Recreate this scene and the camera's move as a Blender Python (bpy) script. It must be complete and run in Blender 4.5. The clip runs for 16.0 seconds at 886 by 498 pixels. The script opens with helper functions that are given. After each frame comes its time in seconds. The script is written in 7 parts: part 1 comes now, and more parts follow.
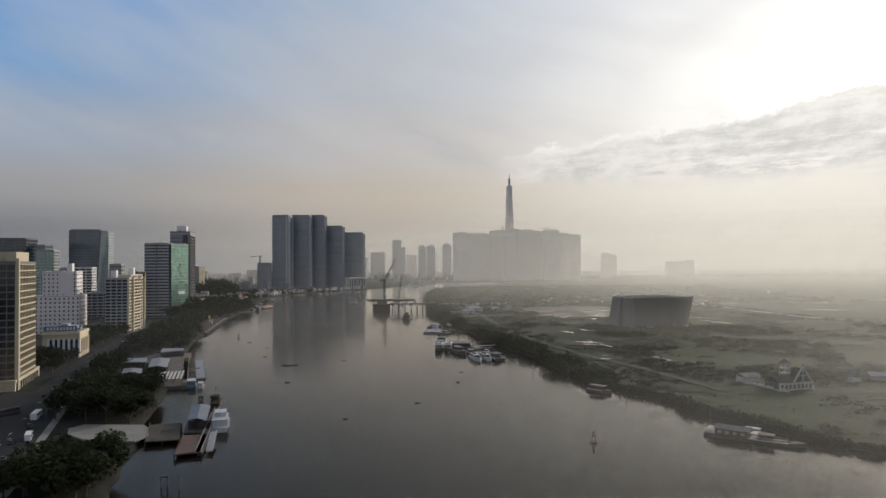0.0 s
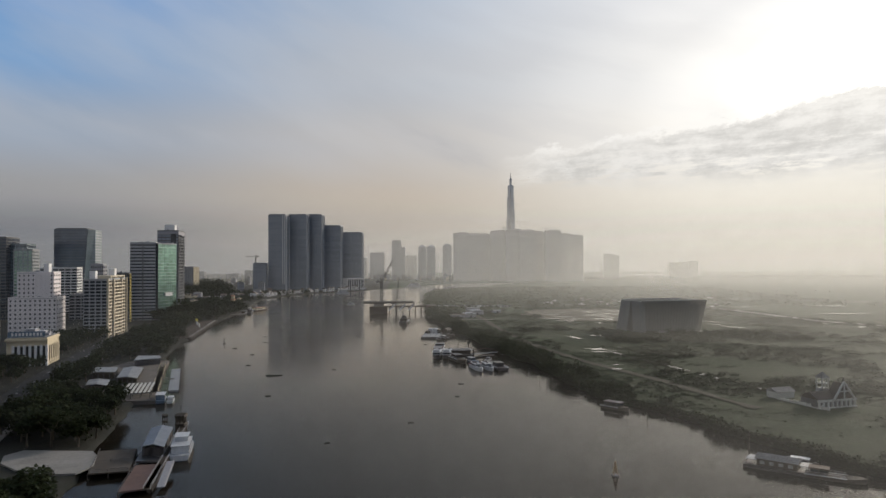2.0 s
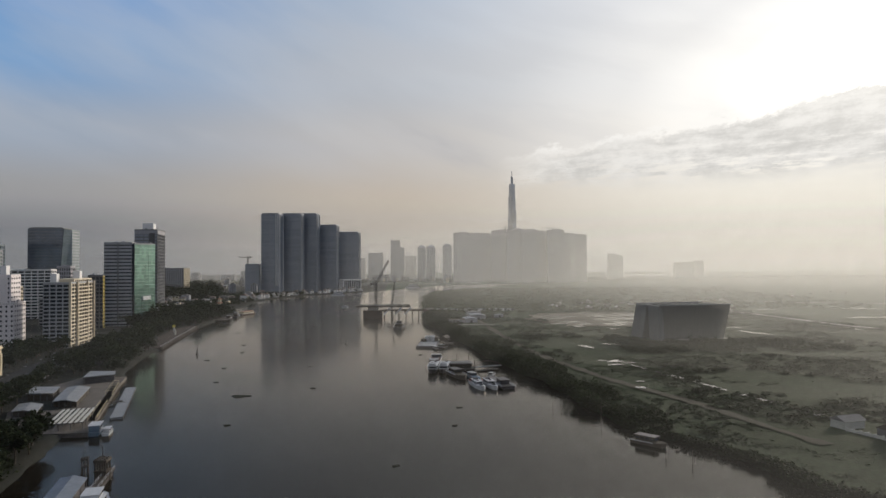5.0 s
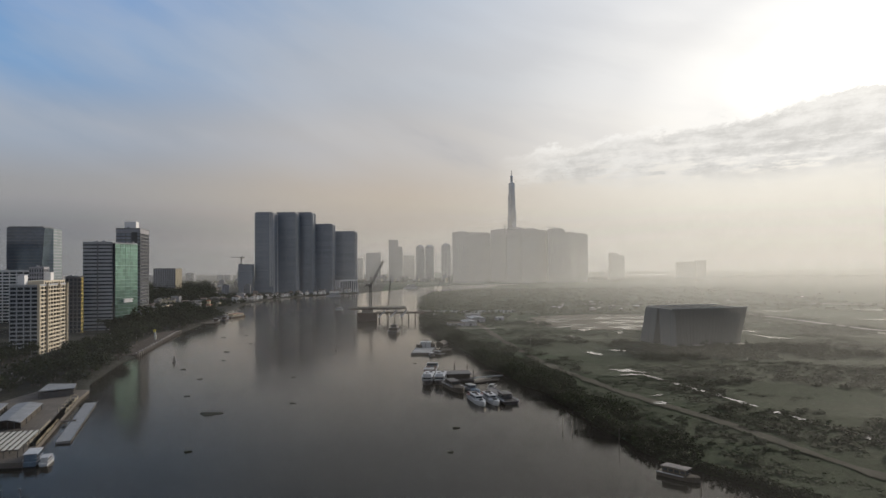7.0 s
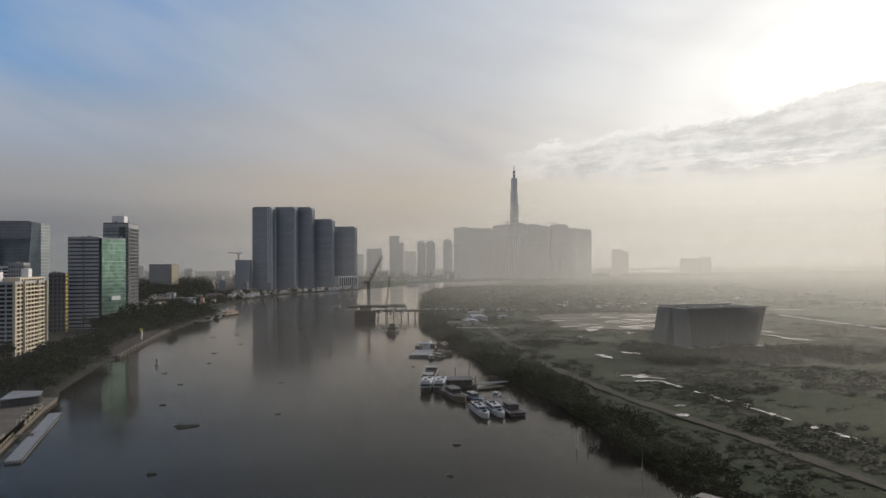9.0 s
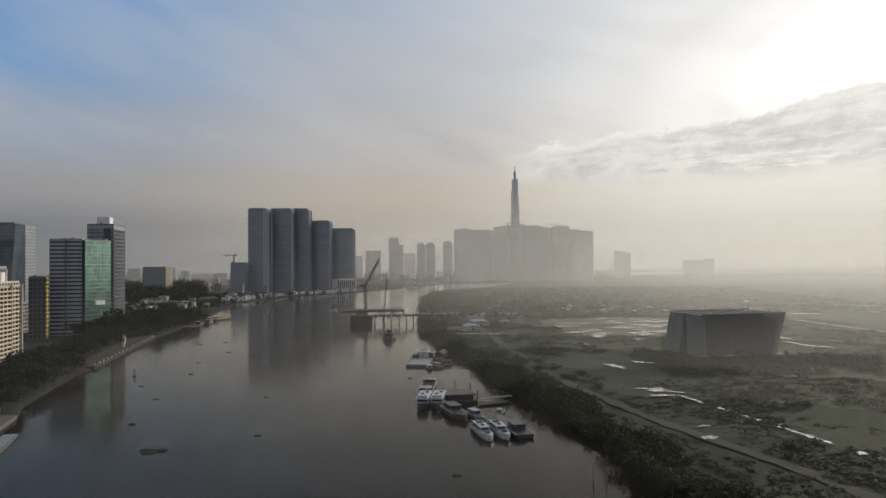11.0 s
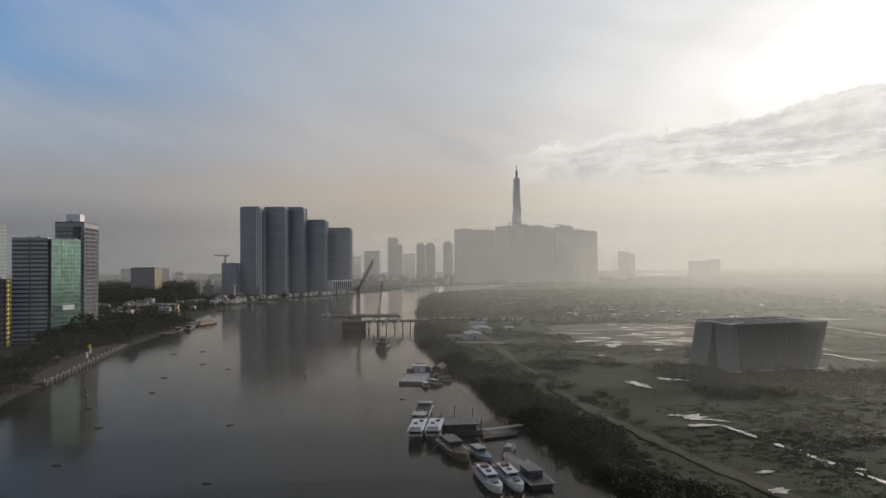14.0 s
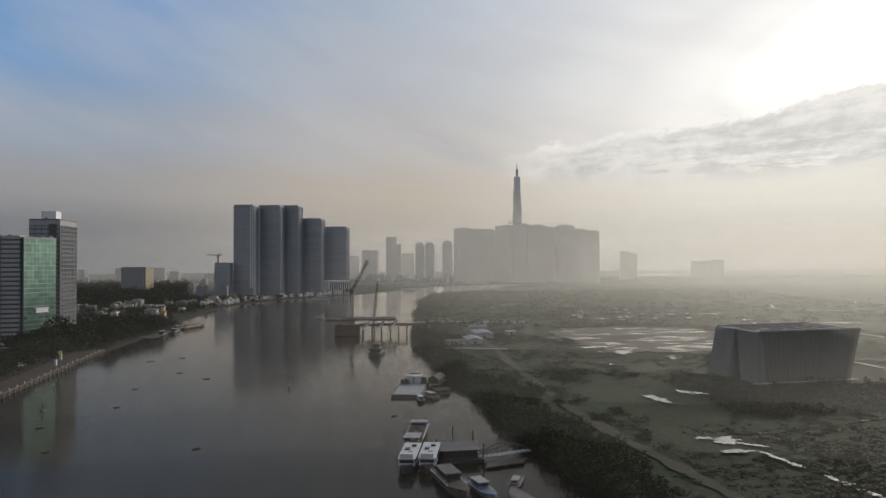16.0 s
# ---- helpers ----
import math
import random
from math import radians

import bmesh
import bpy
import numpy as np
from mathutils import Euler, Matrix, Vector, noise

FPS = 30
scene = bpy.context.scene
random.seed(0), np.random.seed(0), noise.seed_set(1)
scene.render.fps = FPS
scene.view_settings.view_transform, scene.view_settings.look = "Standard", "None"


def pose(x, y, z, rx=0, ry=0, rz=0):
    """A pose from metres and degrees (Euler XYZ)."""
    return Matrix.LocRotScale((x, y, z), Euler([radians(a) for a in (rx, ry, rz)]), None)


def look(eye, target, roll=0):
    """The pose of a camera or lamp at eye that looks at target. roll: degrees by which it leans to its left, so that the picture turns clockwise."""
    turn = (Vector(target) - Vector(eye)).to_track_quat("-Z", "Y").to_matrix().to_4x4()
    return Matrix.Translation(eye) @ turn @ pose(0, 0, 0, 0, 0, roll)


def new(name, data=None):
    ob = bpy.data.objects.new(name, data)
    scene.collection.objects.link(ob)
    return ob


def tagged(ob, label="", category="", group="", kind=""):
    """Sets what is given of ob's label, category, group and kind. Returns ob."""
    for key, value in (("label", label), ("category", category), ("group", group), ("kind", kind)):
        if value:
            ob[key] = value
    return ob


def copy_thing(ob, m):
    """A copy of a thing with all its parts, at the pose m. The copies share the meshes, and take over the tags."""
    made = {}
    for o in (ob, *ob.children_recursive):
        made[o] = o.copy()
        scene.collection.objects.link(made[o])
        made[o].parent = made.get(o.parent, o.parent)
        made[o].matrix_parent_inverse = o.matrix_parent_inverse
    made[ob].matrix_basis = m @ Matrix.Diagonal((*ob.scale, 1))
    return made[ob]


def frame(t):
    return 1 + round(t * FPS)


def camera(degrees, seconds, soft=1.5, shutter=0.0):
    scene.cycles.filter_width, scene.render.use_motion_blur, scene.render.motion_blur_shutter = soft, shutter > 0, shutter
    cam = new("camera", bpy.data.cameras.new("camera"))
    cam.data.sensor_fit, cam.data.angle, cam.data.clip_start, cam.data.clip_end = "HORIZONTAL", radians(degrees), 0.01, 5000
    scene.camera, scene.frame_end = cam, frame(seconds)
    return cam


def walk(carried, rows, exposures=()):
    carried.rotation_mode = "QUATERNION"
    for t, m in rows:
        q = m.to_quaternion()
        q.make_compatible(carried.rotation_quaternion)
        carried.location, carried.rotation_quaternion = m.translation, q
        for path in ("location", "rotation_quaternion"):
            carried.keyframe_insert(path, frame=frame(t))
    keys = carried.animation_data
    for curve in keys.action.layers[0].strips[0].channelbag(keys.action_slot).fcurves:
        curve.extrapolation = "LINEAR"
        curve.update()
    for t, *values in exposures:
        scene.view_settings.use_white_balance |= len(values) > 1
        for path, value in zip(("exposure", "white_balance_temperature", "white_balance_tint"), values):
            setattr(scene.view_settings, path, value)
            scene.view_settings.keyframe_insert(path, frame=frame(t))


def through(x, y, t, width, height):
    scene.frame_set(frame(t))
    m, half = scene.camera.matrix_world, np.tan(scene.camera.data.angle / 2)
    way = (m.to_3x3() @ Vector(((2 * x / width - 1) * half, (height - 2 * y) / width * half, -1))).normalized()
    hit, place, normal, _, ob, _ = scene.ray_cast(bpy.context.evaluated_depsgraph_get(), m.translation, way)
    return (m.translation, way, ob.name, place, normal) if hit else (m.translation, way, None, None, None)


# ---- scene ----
cam = camera(66.0, 16.0, soft=1.5)
ROWS = [
    (0.0, 0.00, -0.00, 67.48, 91.165, 0.408, -3.970),
    (0.5, 1.21, 9.45, 67.57, 91.165, 0.383, -3.956),
    (1.0, 2.13, 18.94, 67.72, 91.183, 0.339, -3.935),
    (1.5, 3.11, 28.35, 67.73, 91.192, 0.284, -3.951),
    (2.0, 4.22, 37.79, 67.82, 91.202, 0.299, -3.912),
    (2.5, 5.34, 47.48, 67.96, 91.203, 0.343, -3.855),
    (3.0, 6.40, 57.39, 68.17, 91.216, 0.369, -3.851),
    (3.5, 7.56, 67.24, 68.28, 91.213, 0.419, -3.888),
    (4.0, 8.67, 77.04, 68.41, 91.225, 0.416, -3.852),
    (6.5, 14.50, 125.37, 68.74, 91.222, 0.447, -3.877),
    (7.0, 15.64, 135.00, 69.02, 91.207, 0.486, -3.905),
    (7.5, 16.66, 144.23, 69.32, 91.202, 0.461, -3.942),
    (8.0, 17.38, 152.59, 69.70, 91.221, 0.465, -3.954),
    (8.5, 18.01, 159.53, 69.69, 90.990, 0.446, -3.844),
    (9.0, 18.72, 166.14, 69.49, 90.870, 0.403, -3.753),
    (11.5, 22.40, 205.87, 70.44, 91.038, 0.478, -3.721),
    (12.0, 23.28, 214.82, 70.54, 91.026, 0.486, -3.696),
    (12.5, 24.24, 224.32, 70.81, 91.020, 0.413, -3.656),
    (13.0, 25.03, 233.90, 71.23, 91.016, 0.370, -3.670),
    (13.5, 25.83, 243.44, 71.55, 91.015, 0.353, -3.695),
    (14.0, 26.55, 252.97, 71.57, 91.040, 0.369, -3.694),
    (14.5, 27.31, 262.51, 71.48, 91.054, 0.403, -3.721),
    (15.0, 28.11, 271.87, 71.70, 91.065, 0.337, -3.709),
    (15.5, 29.07, 281.13, 71.94, 91.072, 0.314, -3.721),
    (16.0, 30.17, 290.19, 72.03, 91.015, 0.288, -3.725),
]
walk(cam, [(t, pose(x, y, z, rx, ry, rz)) for t, x, y, z, rx, ry, rz in ROWS], [(0.0, 0.02), (7.0, 0.0), (12.0, -0.08), (16.0, -0.08)])

# ---- tones of the morning sky, by height above the horizon: far from the sun, at its side, before it, and behind the viewer ----
# stops past 0.6 lie above the view, darkened to dim the left water
SKY_COOL = [(0.0, (0.105, 0.118, 0.142)), (0.05, (0.15, 0.16, 0.185)), (0.14, (0.31, 0.31, 0.318)), (0.25, (0.29, 0.35, 0.44)), (0.38, (0.19, 0.34, 0.57)), (0.55, (0.11, 0.28, 0.60)), (0.7, (0.07, 0.15, 0.32)), (1.0, (0.08, 0.13, 0.24))]
SKY_SIDE = [(0.0, (0.29, 0.27, 0.255)), (0.05, (0.41, 0.37, 0.325)), (0.14, (0.50, 0.44, 0.375)), (0.25, (0.47, 0.455, 0.45)), (0.38, (0.41, 0.445, 0.50)), (0.55, (0.36, 0.44, 0.56)), (0.75, (0.34, 0.39, 0.46)), (1.0, (0.32, 0.35, 0.38))]
# unseen stops past 0.6 are brightened to lift the river's reflection
SKY_WARM = [(0.0, (0.52, 0.51, 0.475)), (0.05, (0.70, 0.675, 0.615)), (0.12, (0.84, 0.80, 0.715)), (0.25, (0.80, 0.775, 0.735)), (0.38, (0.80, 0.79, 0.775)), (0.55, (0.80, 0.80, 0.81)), (0.75, (2.1, 2.05, 2.0)), (1.0, (1.7, 1.7, 1.7))]
SKY_BACK = [(0.0, (0.40, 0.39, 0.38)), (0.05, (0.46, 0.44, 0.42)), (0.14, (0.48, 0.46, 0.45)), (0.25, (0.44, 0.44, 0.45)), (0.38, (0.42, 0.42, 0.43)), (0.55, (0.40, 0.41, 0.42)), (1.0, (0.40, 0.41, 0.41))]
CLOUD_DARK, CLOUD_LIGHT = (0.58, 0.567, 0.542), (0.82, 0.80, 0.765)
CLOUD_TOP, CLOUD_SLOPE, CLOUD_FOOT = 8.3, 0.155, 5.7
SUN_GLOW = (3.4, 3.25, 2.95)
GLOW_STOPS = [(0.0, 1.0), (0.10, 0.55), (0.18, 0.24), (0.27, 0.10), (0.38, 0.045), (0.55, 0.014), (1.0, 0.0)]

# ---- world, sun, exposure ----
SUN_AZ, SUN_EL = 46.0, 17.0          # degrees to the right of +y, and above the horizon
sun_dir = Vector((math.sin(radians(SUN_AZ)) * math.cos(radians(SUN_EL)), math.cos(radians(SUN_AZ)) * math.cos(radians(SUN_EL)), math.sin(radians(SUN_EL))))
scene.cycles.transparent_max_bounces = 80

world = bpy.data.worlds.new("morning_sky")
scene.world = world
world.use_nodes = True
WN, WL = world.node_tree.nodes, world.node_tree.links
WN.clear()


def wnode(kind, **settings):
    n = WN.new(kind)
    for k, v in settings.items():
        if k in ("operation", "blend_type", "data_type", "sky_type"):
            if k == "operation":
                n.operation = v
            elif k == "blend_type":
                n.blend_type = v
            elif k == "data_type":
                n.data_type = v
            else:
                n.sky_type = v
    return n


def wmath(op, a, b=None, c=None, clamp=False):
    n = wnode("ShaderNodeMath", operation=op)
    n.use_clamp = clamp
    for i, v in enumerate((a, b, c)):
        if v is None:
            continue
        if isinstance(v, (int, float)):
            n.inputs[i].default_value = v
        else:
            WL.new(v, n.inputs[i])
    return n.outputs[0]


def wmix(fac, a, b):
    n = wnode("ShaderNodeMix", data_type="RGBA")
    for i, v in ((0, fac), (6, a), (7, b)):
        if isinstance(v, (int, float)):
            n.inputs[i].default_value = v
        elif isinstance(v, tuple):
            n.inputs[i].default_value = (*v, 1)
        else:
            WL.new(v, n.inputs[i])
    return n.outputs[2]


def wramp(fac, stops, ease="EASE"):
    n = wnode("ShaderNodeValToRGB")
    n.color_ramp.interpolation = ease
    el = n.color_ramp.elements
    while len(el) < len(stops):
        el.new(0.5)
    for e, (p, c) in zip(el, stops):
        e.position = p
        e.color = (*c, 1) if isinstance(c, tuple) else (c, c, c, 1)
    WL.new(fac, n.inputs[0])
    return n.outputs[0]


sky = wnode("ShaderNodeTexSky", sky_type="NISHITA")
sky.sun_disc = False
sky.sun_elevation, sky.sun_rotation = radians(SUN_EL), radians(SUN_AZ)
sky.dust_density, sky.air_density, sky.ozone_density = 4.0, 1.2, 1.5
coord = wnode("ShaderNodeTexCoord")
split = wnode("ShaderNodeSeparateXYZ")
WL.new(coord.outputs["Generated"], split.inputs[0])
dx, dy, dz = split.outputs
elev = wmath("MULTIPLY", wmath("ARCSINE", dz), 180 / math.pi)                 # degrees above the horizon
azim = wmath("MULTIPLY", wmath("ARCTAN2", dx, dy), 180 / math.pi)             # degrees to the right of +y
dotn = wnode("ShaderNodeVectorMath", operation="DOT_PRODUCT")
WL.new(coord.outputs["Generated"], dotn.inputs[0])
dotn.inputs[1].default_value = sun_dir
away = wmath("MULTIPLY", wmath("ARCCOSINE", dotn.outputs["Value"]), 180 / math.pi)   # degrees from the sun
e01 = wmath("DIVIDE", elev, 40.0, clamp=True)
far = wmath("DIVIDE", away, 180.0, clamp=True)
veil = wmix(wramp(far, [(0.10, 0.0), (0.27, 1.0)]), wramp(e01, SKY_WARM), wramp(e01, SKY_SIDE))
veil = wmix(wramp(far, [(0.25, 0.0), (0.41, 1.0)]), veil, wramp(e01, SKY_COOL))
veil = wmix(wramp(far, [(0.46, 0.0), (0.66, 1.0)]), veil, wramp(e01, SKY_BACK))
# high thin cloud, in soft wisps that fall to the right
def sky_noise(turn, sx, sy, scale, detail, rough=0.55, shift=0.0):
    """Noise over bearing and height, stretched along a line turned by so many degrees."""
    c, q = math.cos(radians(turn)), math.sin(radians(turn))
    across = wmath("ADD", wmath("MULTIPLY", azim, c), wmath("MULTIPLY", elev, q))
    rising = wmath("SUBTRACT", wmath("MULTIPLY", elev, c), wmath("MULTIPLY", azim, q))
    flat = wnode("ShaderNodeCombineXYZ")
    WL.new(wmath("MULTIPLY", across, sx), flat.inputs[0])
    WL.new(wmath("MULTIPLY", rising, sy), flat.inputs[1])
    flat.inputs[2].default_value = shift
    n = wnode("ShaderNodeTexNoise")
    WL.new(flat.outputs[0], n.inputs["Vector"])
    n.inputs["Scale"].default_value, n.inputs["Detail"].default_value, n.inputs["Roughness"].default_value = scale, detail, rough
    return n.outputs["Fac"]


def bump_at(value, middle, half):
    """One at the middle, falling softly to nothing at half its width."""
    return wramp(wmath("DIVIDE", wmath("ABSOLUTE", wmath("SUBTRACT", value, middle)), half, clamp=True), [(0.0, 1.0), (1.0, 0.0)])


wisp = wramp(sky_noise(-24, 0.05, 0.16, 1.3, 7, 0.5, 2.0), [(0.38, 0.0), (0.66, 1.0)])
veil = wmix(wmath("MULTIPLY", wisp, wramp(e01, [(0.1, 0.0), (0.3, 0.18), (0.8, 0.20)])), veil, (0.60, 0.62, 0.66))
hollow = wramp(sky_noise(-14, 0.05, 0.22, 1.7, 6, 0.5, 7.0), [(0.42, 0.0), (0.68, 1.0)])
veil = wmix(wmath("MULTIPLY", hollow, wramp(e01, [(0.12, 0.0), (0.25, 0.20), (0.45, 0.16), (0.7, 0.0)])), veil, (0.44, 0.45, 0.49))
# a grey smear of cloud that falls towards the far spire
smear = wmath("MULTIPLY", bump_at(wmath("ADD", elev, wmath("MULTIPLY", wmath("SUBTRACT", azim, 3.0), 0.42)), 10.2, 1.7), bump_at(azim, 4.0, 6.0))
veil = wmix(wmath("MULTIPLY", smear, wramp(sky_noise(-20, 0.1, 0.35, 1.6, 6, 0.55, 4.0), [(0.35, 0.25), (0.65, 0.75)])), veil, (0.40, 0.40, 0.42))
# the long cloud bank before the sun: a lower edge at six degrees, an upper edge that rises to the right
puff = sky_noise(8, 0.22, 0.42, 1.6, 12, 0.68, 1.0)
broken = sky_noise(2, 0.10, 0.55, 1.9, 11, 0.66, 5.0)
ruffle = wmath("MULTIPLY", wmath("SUBTRACT", puff, 0.5), 4.2)
top_edge = wmath("ADD", wmath("MULTIPLY", wmath("SUBTRACT", azim, 9.0), CLOUD_SLOPE), CLOUD_TOP)
inside = wmath("SUBTRACT", wmath("ADD", top_edge, ruffle), elev)
under = wmath("DIVIDE", inside, 0.55, clamp=True)
over = wmath("DIVIDE", wmath("ADD", wmath("SUBTRACT", elev, CLOUD_FOOT), wmath("MULTIPLY", wmath("SUBTRACT", broken, 0.5), 5.0)), 1.5, clamp=True)
starts = wmath("DIVIDE", wmath("SUBTRACT", azim, 8.5), 5.0, clamp=True)
ends = wmath("DIVIDE", wmath("SUBTRACT", 75.0, azim), 20.0, clamp=True)
bank = wmath("MULTIPLY", wmath("MULTIPLY", under, over), wmath("MULTIPLY", starts, ends))
cloudy = wmix(wramp(wmath("ADD", wmath("MULTIPLY", puff, 0.6), wmath("MULTIPLY", broken, 0.4)), [(0.38, 0.0), (0.62, 1.0)]), CLOUD_DARK, CLOUD_LIGHT)
# sun glow through thin cloud
spread = wmath("SQRT", wmath("ADD", wmath("POWER", wmath("DIVIDE", wmath("SUBTRACT", azim, 44.0), 2.5), 2.0), wmath("POWER", wmath("MULTIPLY", wmath("SUBTRACT", elev, wmath("ADD", top_edge, 1.6)), 1.15), 2.0)))
glow = wmath("MULTIPLY", wramp(wmath("DIVIDE", spread, 28.0, clamp=True), GLOW_STOPS), wramp(wmath("DIVIDE", elev, 20.0, clamp=True), [(0.15, 0.0), (0.5, 1.0)]))
veil = wmix(glow, veil, SUN_GLOW)
# the bright rim along the top of the bank, then the bank, thinner where it breaks up below
rim = wmath("MULTIPLY", wmath("MULTIPLY", bump_at(inside, -0.15, 0.7), starts), wramp(puff, [(0.35, 0.1), (0.62, 0.75)]))
veil = wmix(rim, veil, (0.96, 0.94, 0.90))
gaps = wmath("MULTIPLY", wramp(broken, [(0.50, 0.0), (0.60, 1.0)]), wramp(wmath("DIVIDE", elev, 20.0, clamp=True), [(0.34, 0.85), (0.52, 0.0)]))
cover = wmath("MULTIPLY", wmath("MULTIPLY", bank, 0.95), wmath("SUBTRACT", 1.0, gaps))
veil = wmix(cover, veil, wmix(wmath("MULTIPLY", glow, 0.14), cloudy, SUN_GLOW))
sky_part = wnode("ShaderNodeBackground")
WL.new(sky.outputs[0], sky_part.inputs[0])
sky_part.inputs[1].default_value = 0.10
veil_part = wnode("ShaderNodeBackground")
WL.new(veil, veil_part.inputs[0])
veil_part.inputs[1].default_value = 1.0
both = wnode("ShaderNodeMixShader")
WL.new(wramp(e01, [(0.5, 1.0), (1.0, 0.8)]), both.inputs[0])
WL.new(sky_part.outputs[0], both.inputs[1])
WL.new(veil_part.outputs[0], both.inputs[2])
out_world = wnode("ShaderNodeOutputWorld")
WL.new(both.outputs[0], out_world.inputs[0])

sun_data = bpy.data.lights.new("sun", "SUN")
sun_data.energy, sun_data.angle, sun_data.color = 2.5, radians(9.0), (1.0, 0.88, 0.73)
sun = new("sun", sun_data)
sun.matrix_world = look(sun_dir * 1000, (0, 0, 0))

# ---- kit: mesh builder, parts, materials ----
class MB:
    """Collects boxes, prisms and tubes into one mesh."""

    def __init__(self):
        self.v, self.f = [], []

    def add(self, verts, faces):
        n = len(self.v)
        self.v.extend([tuple(p) for p in verts])
        self.f.extend([tuple(i + n for i in q) for q in faces])
        return self

    def box(self, x0, y0, z0, x1, y1, z1):
        v = [(x0, y0, z0), (x1, y0, z0), (x1, y1, z0), (x0, y1, z0), (x0, y0, z1), (x1, y0, z1), (x1, y1, z1), (x0, y1, z1)]
        return self.add(v, [(3, 2, 1, 0), (4, 5, 6, 7), (0, 1, 5, 4), (1, 2, 6, 5), (2, 3, 7, 6), (3, 0, 4, 7)])

    def turned(self, cx, cy, z0, z1, sx, sy, deg, top=1.0):
        c, s = math.cos(radians(deg)), math.sin(radians(deg))
        v = []
        for z, k in ((z0, 1.0), (z1, top)):
            for a, b in ((-1, -1), (1, -1), (1, 1), (-1, 1)):
                px, py = a * sx / 2 * k, b * sy / 2 * k
                v.append((cx + px * c - py * s, cy + px * s + py * c, z))
        return self.add(v, [(3, 2, 1, 0), (4, 5, 6, 7), (0, 1, 5, 4), (1, 2, 6, 5), (2, 3, 7, 6), (3, 0, 4, 7)])

    def prism(self, poly, z0, z1, top=None):
        n = len(poly)
        top = top or poly
        v = [(x, y, z0) for x, y in poly] + [(x, y, z1) for x, y in top]
        f = [tuple(range(n - 1, -1, -1)), tuple(range(n, 2 * n))] + [(i, (i + 1) % n, n + (i + 1) % n, n + i) for i in range(n)]
        return self.add(v, f)

    def tube(self, a, b, ra, rb=None, sides=8):
        a, b = Vector(a), Vector(b)
        rb = ra if rb is None else rb
        q = (b - a).to_track_quat("Z", "Y")
        v = []
        for p, r in ((a, ra), (b, rb)):
            for i in range(sides):
                t = 2 * math.pi * i / sides
                v.append(p + q @ Vector((r * math.cos(t), r * math.sin(t), 0)))
        f = [tuple(range(sides - 1, -1, -1)), tuple(range(sides, 2 * sides))] + [(i, (i + 1) % sides, sides + (i + 1) % sides, sides + i) for i in range(sides)]
        return self.add(v, f)

    def beam(self, a, b, w, h=None):
        """A square bar from a to b."""
        a, b = Vector(a), Vector(b)
        h = w if h is None else h
        q = (b - a).to_track_quat("Y", "Z")
        v = []
        for p in (a, b):
            for i, k in ((-1, -1), (1, -1), (1, 1), (-1, 1)):
                v.append(p + q @ Vector((i * w / 2, 0, k * h / 2)))
        return self.add(v, [(0, 1, 2, 3), (7, 6, 5, 4), (0, 4, 5, 1), (1, 5, 6, 2), (2, 6, 7, 3), (3, 7, 4, 0)])

    def gable(self, x0, y0, x1, y1, z0, z1, over=0.0, along="x"):
        """A pitched roof over the rectangle, with its ridge along x or y."""
        x0, y0, x1, y1 = x0 - over, y0 - over, x1 + over, y1 + over
        if along == "x":
            m = (y0 + y1) / 2
            v = [(x0, y0, z0), (x1, y0, z0), (x1, y1, z0), (x0, y1, z0), (x0, m, z1), (x1, m, z1)]
            f = [(3, 2, 1, 0), (0, 1, 5, 4), (2, 3, 4, 5), (1, 2, 5), (3, 0, 4)]
        else:
            m = (x0 + x1) / 2
            v = [(x0, y0, z0), (x1, y0, z0), (x1, y1, z0), (x0, y1, z0), (m, y0, z1), (m, y1, z1)]
            f = [(3, 2, 1, 0), (1, 2, 5, 4), (3, 0, 4, 5), (0, 1, 4), (2, 3, 5)]
        return self.add(v, f)

    def mesh(self, name, mat, smooth=False):
        me = bpy.data.meshes.new(name)
        me.from_pydata([tuple(p) for p in self.v], [], self.f)
        me.materials.append(mat)
        if smooth:
            me.polygons.foreach_set("use_smooth", [True] * len(me.polygons))
        me.update()
        return me


def part(name, mb, mat, parent=None, label="", smooth=False, kind=""):
    """Links a builder, or a ready mesh, as one object under a thing or a part."""
    me = mb.mesh(name, mat, smooth) if isinstance(mb, MB) else mb
    ob = new(name, me)
    if parent is not None:
        ob.parent = parent
    return tagged(ob, label=label, kind=kind)


def thing(name, label, category, m=None, group="", kind=""):
    ob = new(name)
    ob.empty_display_size = 0.5
    if m is not None:
        ob.matrix_world = m
    return tagged(ob, label=label, category=category, group=group, kind=kind)


def bevelled(ob, width, segments=1):
    mod = ob.modifiers.new("bevel", "BEVEL")
    mod.width, mod.segments, mod.limit_method = width, segments, "ANGLE"
    return ob


